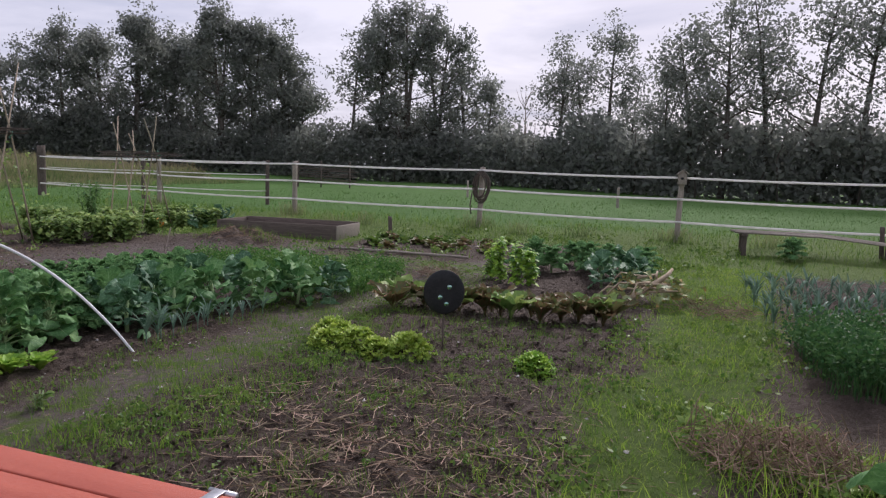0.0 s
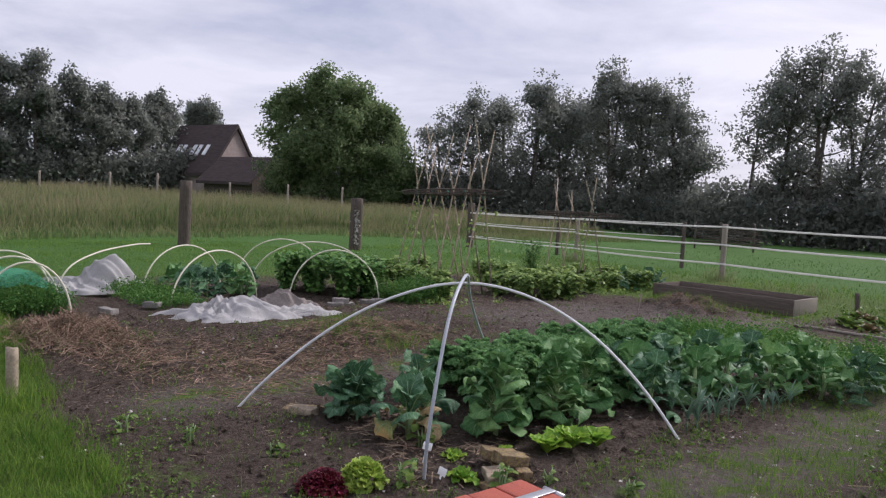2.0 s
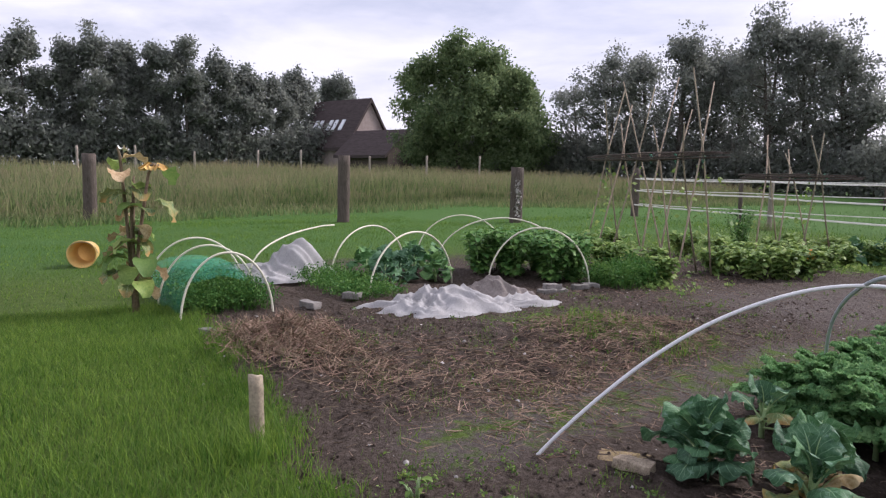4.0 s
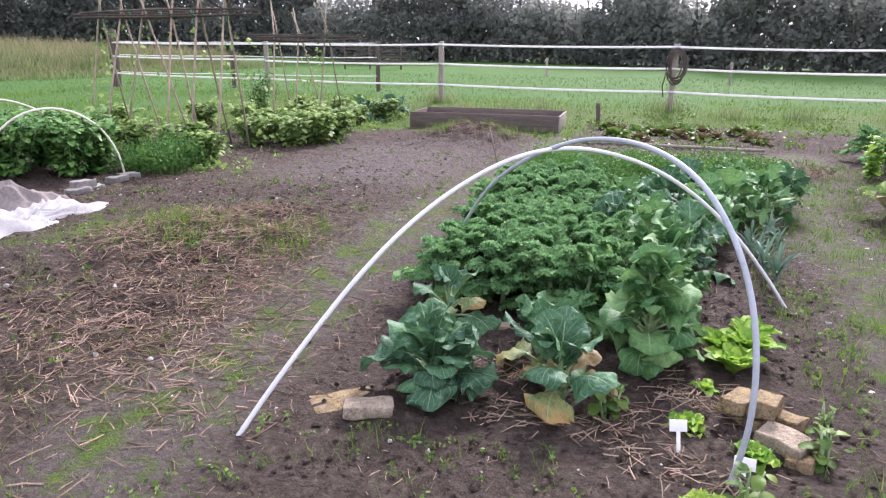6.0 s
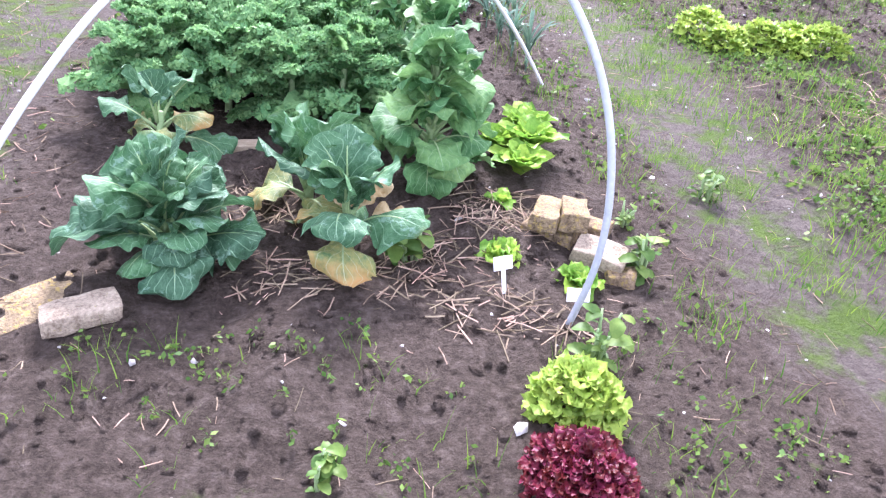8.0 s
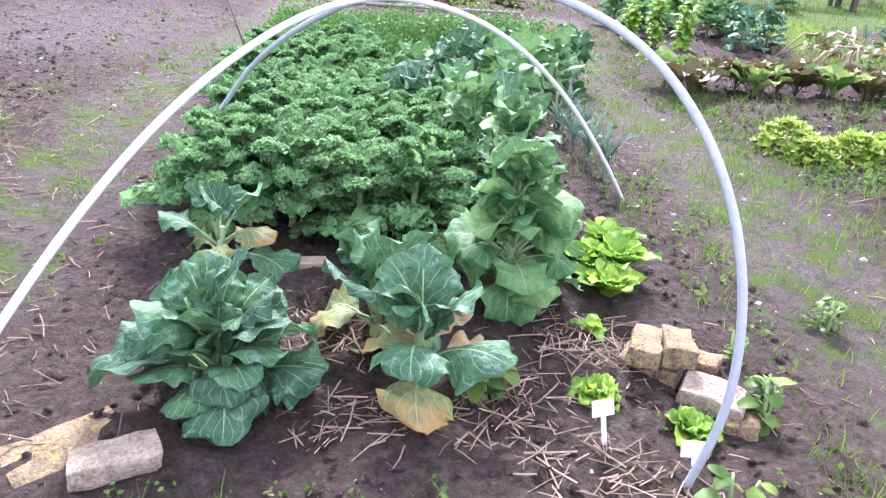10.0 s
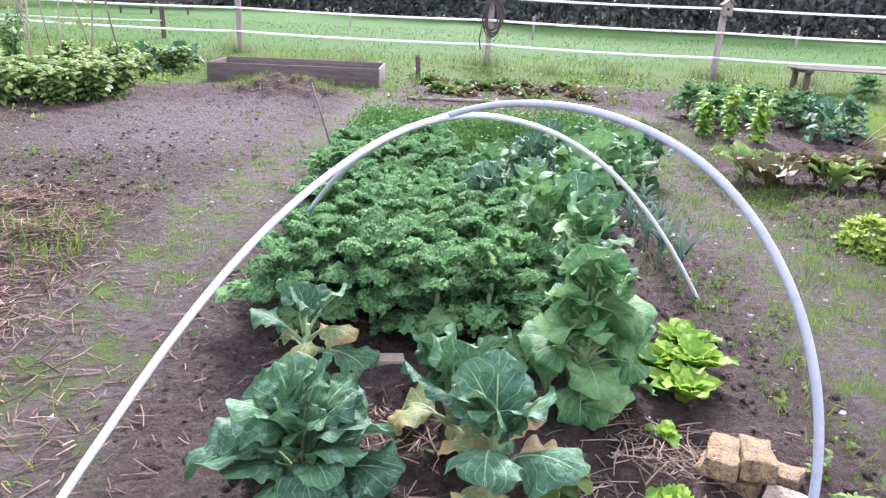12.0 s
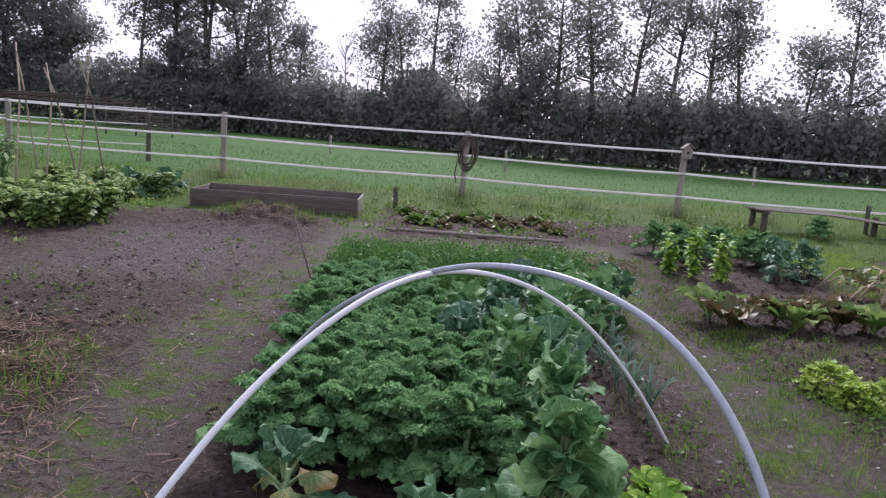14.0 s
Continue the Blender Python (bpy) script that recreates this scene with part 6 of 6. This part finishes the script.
def sunflower():
    x, y = -10.15, 3.16
    ob = thing("sunflower", "withered leaning sunflower with a drooping head", "sunflower", at=(x, y, gz(x, y)))
    for k, (dx, dy, h) in enumerate(((0.22, 0.16, 1.45), (0.05, -0.12, 1.62), (-0.1, 0.05, 1.35), (0.12, -0.02, 1.1))):
        part("stem", Geo().tube([(-0.03 * k, 0.02 * k, -0.05), (dx * 0.3, dy * 0.3, h * 0.5), (dx * 0.8, dy * 0.8, h * 0.95), (dx, dy, h)], [0.022, 0.018, 0.014, 0.01], 8), DRY_STEM, ob)
    r = random.Random(5)
    stems = ((0.22, 0.16), (0.05, -0.12), (-0.1, 0.05), (0.12, -0.02))
    for k in range(40):
        z = r.uniform(0.25, 1.5)
        ln = r.uniform(0.20, 0.36)
        dx, dy = stems[k % 4]
        g = Geo()
        leaf(g, (dx * z / 1.5, dy * z / 1.5, z), r.uniform(0, 6.28), r.uniform(0.1, 0.7), ln, ln * 0.6, droop=1.9, rr=r, ruffle=0.015)
        part("leaf", g, (BEAN, YELLOWED, DRIED)[k % 3], ob)
    g = Geo()
    for k in range(18):
        leaf(g, (0.22, 0.16, 1.45), k * 0.349, 0.1, 0.13, 0.05, droop=0.9, rr=r, n=5, m=4, stalk=0.1)
    part("petals", g, YELLOW_PLASTIC, ob, "faded yellow petals")
    a, k = np.meshgrid(np.linspace(0, 2 * math.pi, 20, endpoint=False), np.linspace(-1.57, 1.57, 8), indexing="ij")
    part("seed_head", Geo().grid(np.stack([0.22 + np.cos(a) * np.cos(k) * 0.065, 0.16 + np.sin(a) * np.cos(k) * 0.065, 1.45 + np.sin(k) * 0.03], -1).transpose(1, 0, 2), close=True), DRY_STEM, ob)
    g = Geo()
    leaf(g, (0.05, -0.12, 1.6), 2.5, 0.2, 0.2, 0.07, droop=0.6, rr=r)
    part("bract", g, PLASTIC, ob, "bleached white leaf")


sunflower()
for k, (x, y, s) in enumerate(((-4.10, 4.73, 0.11), (-3.68, 4.22, 0.10), (-3.36, 4.62, 0.10), (-4.43, 3.9, 0.07), (-4.95, 3.65, 0.07), (-3.3, 4.95, 0.06), (-2.9, 5.1, 0.08), (-5.3, 3.4, 0.08))):
    tall_leafy("weed", "small broadleaf weed growing in bare soil", x, y, s * 1.4, WEED, 180 + k, s * 0.38, s * 0.7, 7, "weeds", 4)
for k, (x, y, l) in enumerate(((1.50, 5.05, 0.36), (0.72, 4.52, 0.24), (0.95, 4.45, 0.24))):
    big_plant("courgette_plant", "courgette plant with large lobed green leaves", x, y, 0.22, l, 7, SPROUT, 190 + k, wide=0.95, stalked=0.4)

# ---- loose straw, clods, stones and weeds ----
def straws(n, x, y, z, length, r, mat, name, label, flat=0.25):
    """Thin broken stalks lying about, each a three-sided prism."""
    a = nrnd.uniform(0, 6.283, n)
    ti = nrnd.normal(0, flat, n)
    L = length * nrnd.uniform(0.3, 1.2, n)
    d = np.stack([np.cos(a) * np.cos(ti), np.sin(a) * np.cos(ti), np.sin(ti)], -1)
    s = np.stack([-np.sin(a), np.cos(a), 0 * a], -1)
    u = np.cross(d, s)
    c = np.stack([x, y, z + np.abs(np.sin(ti)) * L * 0.5 + r], -1)
    rr = (r * nrnd.uniform(0.6, 1.4, n))[:, None]
    ring = [s * rr, -0.5 * s * rr + 0.86 * u * rr, -0.5 * s * rr - 0.86 * u * rr]
    bend = u * (L * nrnd.normal(0, 0.02, n))[:, None] + s * (L * nrnd.normal(0, 0.035, n))[:, None]
    rows = [np.stack([c + d * (k * L / 2)[:, None] + (bend if k == 0 else 0) + q for q in ring], 1) for k in (-1, 0, 1)]
    v = np.stack(rows, 1)
    q = np.array([[3 * k + j, 3 * k + (j + 1) % 3, 3 * k + 3 + (j + 1) % 3, 3 * k + 3 + j] for k in range(2) for j in range(3)])
    g = Geo().add(v, np.arange(n)[:, None, None] * 9 + q[None])
    solo(name, g, mat, label, "straw", kind="stuff", smooth=False)


def blobs(n, x, y, z, size, mat, name, label):
    """Small uneven lumps."""
    o = np.array([(1, 0, 0), (0, 1, 0), (-1, 0, 0), (0, -1, 0), (0.5, 0.5, 0.75), (-0.5, 0.5, 0.75), (-0.5, -0.5, 0.75), (0.5, -0.5, 0.75), (0, 0, 1.0)], float)
    v = o[None] * (1 + nrnd.normal(0, 0.33, (n, 9, 1))) * np.array((1, 1, 0.8)) * size[:, None, None]
    a = nrnd.uniform(0, 6.28, n)
    c, s = np.cos(a)[:, None], np.sin(a)[:, None]
    v = np.stack([v[..., 0] * c - v[..., 1] * s, v[..., 0] * s + v[..., 1] * c, v[..., 2]], -1) + np.stack([x, y, z - 0.25 * size], -1)[:, None]
    q = np.array([(0, 4, 7, 0), (0, 1, 4, 0), (1, 5, 4, 1), (1, 2, 5, 1), (2, 6, 5, 2), (2, 3, 6, 2), (3, 7, 6, 3), (3, 0, 7, 3), (4, 5, 8, 4), (5, 6, 8, 5), (6, 7, 8, 6), (7, 4, 8, 7)])
    g = Geo().add(v, np.arange(n)[:, None, None] * 9 + q[None])
    solo(name, g, mat, label, "soil", kind="stuff", smooth=True)


def scatter(n, x0, x1, y0, y1, keep):
    x, y = nrnd.uniform(x0, x1, n), nrnd.uniform(y0, y1, n)
    t, s, f = zones(x, y)
    k = keep(x, y, t, s, f) > nrnd.uniform(0, 1, n)
    return x[k], y[k]


dug = lambda x, y, t, s, f: np.clip(1.05 - 1.3 * t - 0.85 * s - f, 0, 1)
x, y = scatter(30000, -9.6, 1.0, 2.9, 9.0, dug)
blobs(len(x), x, y, ground_z(x, y), 0.006 + 0.015 * nrnd.uniform(0, 1, len(x)) ** 3, GROUND, "soil_clods", "dark crumbly clods of dug soil")
x, y = scatter(6500, -9.8, 3.0, 9.0, 14.5, dug)
blobs(len(x), x, y, ground_z(x, y), 0.010 + 0.014 * nrnd.uniform(0, 1, len(x)) ** 3, GROUND, "soil_clods", "dark crumbly clods of dug soil")
x, y = scatter(900, -9.6, 1.0, 2.9, 10.0, lambda x, y, t, s, f: 1 - f)
blobs(len(x), x, y, ground_z(x, y), 0.005 + 0.014 * nrnd.uniform(0, 1, len(x)) ** 4, PEBBLE, "pebbles", "small pale pebbles on the soil")


def pile(n, cx, cy, rx, ry):
    a, r = nrnd.uniform(0, 6.28, n), np.sqrt(nrnd.uniform(0, 1, n)) * nrnd.uniform(0.6, 1.2, n)
    return cx + np.cos(a) * r * rx, cy + np.sin(a) * r * ry


spots = [pile(130, -4.25, 4.62, 0.42, 0.14), pile(100, -3.95, 4.80, 0.3, 0.16), pile(130, -3.75, 5.02, 0.2, 0.16), pile(140, -4.7, 5.0, 0.28, 0.2), pile(70, -3.9, 4.42, 0.2, 0.12), pile(30, -3.66, 4.3, 0.12, 0.08)]
x, y = (np.concatenate(k) for k in zip(*spots))
straws(len(x), x, y, ground_z(x, y), 0.11, 0.0021, STRAW, "straw", "short pale straw scattered between the cabbages", 0.12)
spots = [pile(1500, -0.5, 4.7, 1.1, 0.8), pile(800, -1.0, 5.6, 1.1, 0.8), pile(200, -2.2, 4.0, 0.5, 0.5)]
x, y = (np.concatenate(k) for k in zip(*spots))
straws(len(x), x, y, ground_z(x, y), 0.13, 0.0022, STRAW, "straw", "broken pale straw scattered over dark soil", 0.16)
spots = [pile(4200, -8.0, 3.85, 0.68, 0.5), pile(400, -7.2, 4.1, 0.5, 0.5)]
x, y = (np.concatenate(k) for k in zip(*spots))
straws(len(x), x, y, ground_z(x, y) + 0.03 * nrnd.uniform(0, 1, len(x)), 0.15, 0.0024, DRY_STEM, "plant_waste", "heap of withered brown plant stems", 0.4)
spots = [pile(3200, -6.95, 6.5, 0.9, 1.0), pile(1100, -6.5, 12.6, 0.7, 0.6), pile(1900, -6.9, 4.6, 1.6, 1.0), pile(1300, -6.5, 5.4, 0.7, 1.0)]
x, y = (np.concatenate(k) for k in zip(*spots))
straws(len(x), x, y, ground_z(x, y), 0.12, 0.0022, DRY_STEM, "dry_stalks", "reddish brown dry stalks strewn over soil", 0.2)
spots = [pile(900, 1.05, 5.7, 0.45, 0.4), pile(200, 0.95, 9.6, 0.5, 0.5), pile(200, -2.3, 10.7, 0.35, 0.3)]
x, y = (np.concatenate(k) for k in zip(*spots))
straws(len(x), x, y, ground_z(x, y) + 0.08 * nrnd.uniform(0, 1, len(x)), 0.2, 0.0026, DRY_STEM, "plant_waste", "pile of withered stalks beside the path", 0.5)
x, y = scatter(3600, -9.3, -5.2, 4.2, 11.0, lambda x, y, t, s, f: np.clip(0.5 + 0.9 * fbm(x, y, 1.6, 31), 0.1, 1) * (1 - f))
straws(len(x), x, y, ground_z(x, y), 0.09, 0.0022, DRY_STEM, "dry_stalks", "brown dry stalk pieces strewn over fallow soil", 0.18)
x, y = scatter(5200, -9.4, 1.0, 2.9, 9.0, lambda x, y, t, s, f: (1 - f) * 0.9)
straws(len(x), x, y, ground_z(x, y), 0.06, 0.0014, STRAW, "straw", "stray bits of straw over the garden soil", 0.12)

# turf and weeds
x, y = scatter(70000, -0.6, 2.6, 4.2, 13.5, lambda x, y, t, s, f: np.clip(soft_in(0.42 + 0.05 * (y - 5) - near_line(x, y, PATH_R), 0.3) * (0.75 + 0.7 * fbm(x, y, 6, 21)), 0, 1))
solo("path_grass", blades(len(x), x, y, 0.025 + 0.075 * nrnd.uniform(0, 1, len(x)) ** 1.5, 0.007, 0.7, 2), FRESH_GRASS, "bright patchy grass on the garden path", "grass", kind="stuff")
x, y = scatter(110000, -10.5, -4.2, 0.6, 3.9, lambda x, y, t, s, f: np.where(y < lawn_edge(x) + 0.1, np.clip(1.6 * t - 0.3, 0, 1), 0))
solo("lawn", blades(len(x), x, y, 0.045 + 0.07 * nrnd.uniform(0, 1, len(x)), 0.006, 0.6, 2), GRASS, "lush uneven green lawn grass", "grass", kind="stuff")
x, y = scatter(60000, -24, -10.5, -2.0, 13.5, lambda x, y, t, s, f: np.clip(1.4 * t, 0, 1))
solo("lawn", blades(len(x), x, y, 0.03 + 0.05 * nrnd.uniform(0, 1, len(x)), 0.012, 0.6, 2), GRASS, "mown green lawn beyond the beds", "grass", kind="stuff")
def patchy(x, y, t, s, f):
    """Dense clumps with bare ground between, along the trodden ways."""
    return np.where(y > lawn_edge(x), np.clip(2.6 * (t * (0.62 + 1.15 * fbm(x, y, 5.5, 12)) - 0.34), 0, 1), 0)


x, y = scatter(95000, -9.4, 2.0, 2.8, 13.0, patchy)
solo("turf_patches", blades(len(x), x, y, 0.02 + 0.05 * nrnd.uniform(0, 1, len(x)) ** 1.5, 0.005, 0.7, 2), FRESH_GRASS, "bright grass patches growing over trodden paths", "grass", kind="stuff")
x, y = scatter(30000, -20, 7, 12.8, 20, lambda x, y, t, s, f: np.clip(1.4 * t, 0, 1) * np.clip(0.6 + 0.6 * fbm(x, y, 1.4, 5), 0.1, 1))
solo("rough_turf", blades(len(x), x, y, 0.05 + 0.14 * nrnd.uniform(0, 1, len(x)) ** 2, 0.013, 0.6, 2), GRASS, "rough grass along the garden fence", "grass", kind="stuff")
x, y = scatter(16000, -30, 26, 18, 34, lambda x, y, t, s, f: 0.7 + 0 * x)
solo("meadow", blades(len(x), x, y, 0.05 + 0.08 * nrnd.uniform(0, 1, len(x)) ** 2, 0.03, 0.6, 2), MEADOW, "short green meadow behind the fence", "grass", kind="stuff")


def tufts(spots, n, r, h, w, name, label, mat=GRASS):
    xs = np.concatenate([cx + nrnd.normal(0, r, n) for cx, cy in spots])
    ys = np.concatenate([cy + nrnd.normal(0, r, n) for cx, cy in spots])
    solo(name, blades(len(xs), xs, ys, h * nrnd.uniform(0.4, 1.2, len(xs)), w, 0.5, 3), mat, label, "grass", kind="stuff")


tufts([(x, y) for (x0, y0) in FENCE[1:6] for x, y in ((x0 + 0.1, y0 - 0.1), (x0 - 0.2, y0 + 0.1))] + [(-7.4, 15.9), (-6.6, 16.4), (-6.0, 16.8), (-2.4, 16.6), (-1.2, 16.9), (2.4, 16.6)], 120, 0.16, 0.32, 0.012, "grass_tufts", "tall grass tufts round the fence posts", TALL_GRASS)
tufts([(-6.9, 12.4), (-7.0, 12.7), (-6.7, 12.9), (-6.2, 12.9), (-5.95, 12.5), (-7.1, 6.3), (-7.3, 6.5), (-6.9, 6.1), (-6.3, 6.4)], 130, 0.13, 0.13, 0.007, "grass_tufts", "fresh grass growing on low mounds")
tufts([(rnd.uniform(-2.4, 0.1), rnd.uniform(4.4, 8.2)) for _ in range(420)], 10, 0.05, 0.10, 0.005, "weed_tufts", "thin grassy weeds sprouting in bare soil")
tufts([(rnd.uniform(-9.0, -5.3), rnd.uniform(3.4, 9.5)) for _ in range(190)], 16, 0.07, 0.08, 0.005, "weed_tufts", "small green grass clumps on trodden soil")
tufts([(rnd.uniform(-3.3, -1.6), rnd.uniform(4.0, 11.0)) for _ in range(200)], 34, 0.07, 0.09, 0.005, "weed_tufts", "small green grass clumps on trodden soil")
tufts([(rnd.uniform(-5.2, -3.3), rnd.uniform(3.2, 4.4)) for _ in range(60)], 8, 0.03, 0.09, 0.004, "weed_tufts", "thin grassy weeds sprouting in bare soil")
tufts([(-6.2 + rnd.uniform(-0.15, 0.25), 2.95 + rnd.uniform(-0.2, 0.15)) for _ in range(14)], 40, 0.06, 0.2, 0.007, "grass_tufts", "long lawn grass round a stake")


def seedlings(n, area, size, name, label, mat=WEED, per=7):
    x, y = scatter(n, *area, lambda x, y, t, s, f: np.clip(0.35 + 0.8 * fbm(x, y, 3.5, 15), 0, 1))
    g = Geo()
    leaf_cloud(g, np.stack([x, y, ground_z(x, y) + size * 0.9], -1), (size, size, size * 0.5), size * 0.7, per)
    solo(name, g, mat, label, "weed", kind="stuff", smooth=False)


seedlings(2200, (-2.3, 0.2, 4.2, 8.3), 0.016, "seedlings", "tiny green weed seedlings on dark soil")
seedlings(800, (-5.6, -3.2, 3.1, 4.4), 0.014, "seedlings", "tiny green weed seedlings on dark soil")
seedlings(900, (-9.5, -5.4, 3.3, 11.5), 0.02, "seedlings", "tiny green weed seedlings on dark soil")
seedlings(900, (-3.3, -1.6, 4.3, 12.5), 0.02, "seedlings", "low broadleaf weeds along the trodden path")
seedlings(700, (0.0, 1.5, 4.4, 9.0), 0.03, "clover", "low clover and weeds on the grassy path")
seedlings(900, (-5.5, 2.0, 12.5, 16.8), 0.045, "low_weeds", "low leafy weeds before the fence")
seedlings(1100, (-13.0, -8.3, 9.0, 16.0), 0.05, "low_weeds", "low leafy weeds among the beans", BEAN)
seedlings(650, (-2.6, -1.6, 4.8, 6.6), 0.020, "low_weeds", "low broadleaf weeds covering the fallow bed", WEED, 10)
tufts([(rnd.uniform(-2.7, -1.6), rnd.uniform(4.6, 6.6)) for _ in range(60)], 12, 0.06, 0.12, 0.006, "weed_tufts", "grassy weeds in the fallow bed")
edge_x = [rnd.uniform(-9.8, -4.2) for _ in range(110)]
tufts([(x, float(lawn_edge(x)) + rnd.uniform(-0.14, 0.10)) for x in edge_x], 30, 0.06, 0.13, 0.006, "grass_tufts", "long ragged grass along the lawn's edge")
tufts([(0.30 + rnd.uniform(-0.2, 0.3), 4.65 + rnd.uniform(-0.3, 0.3)) for _ in range(16)], 40, 0.07, 0.20, 0.008, "grass_tufts", "long grass clump beside the path", FRESH_GRASS)
tufts([(rnd.uniform(0.7, 1.6), rnd.uniform(5.0, 6.3)) for _ in range(40)], 18, 0.07, 0.20, 0.007, "weed_tufts", "weeds grown over a pile of withered stalks", FRESH_GRASS)
seedlings(500, (0.6, 1.6, 4.9, 6.4), 0.04, "low_weeds", "broadleaf weeds round a pile of withered stalks", BEAN, 8)
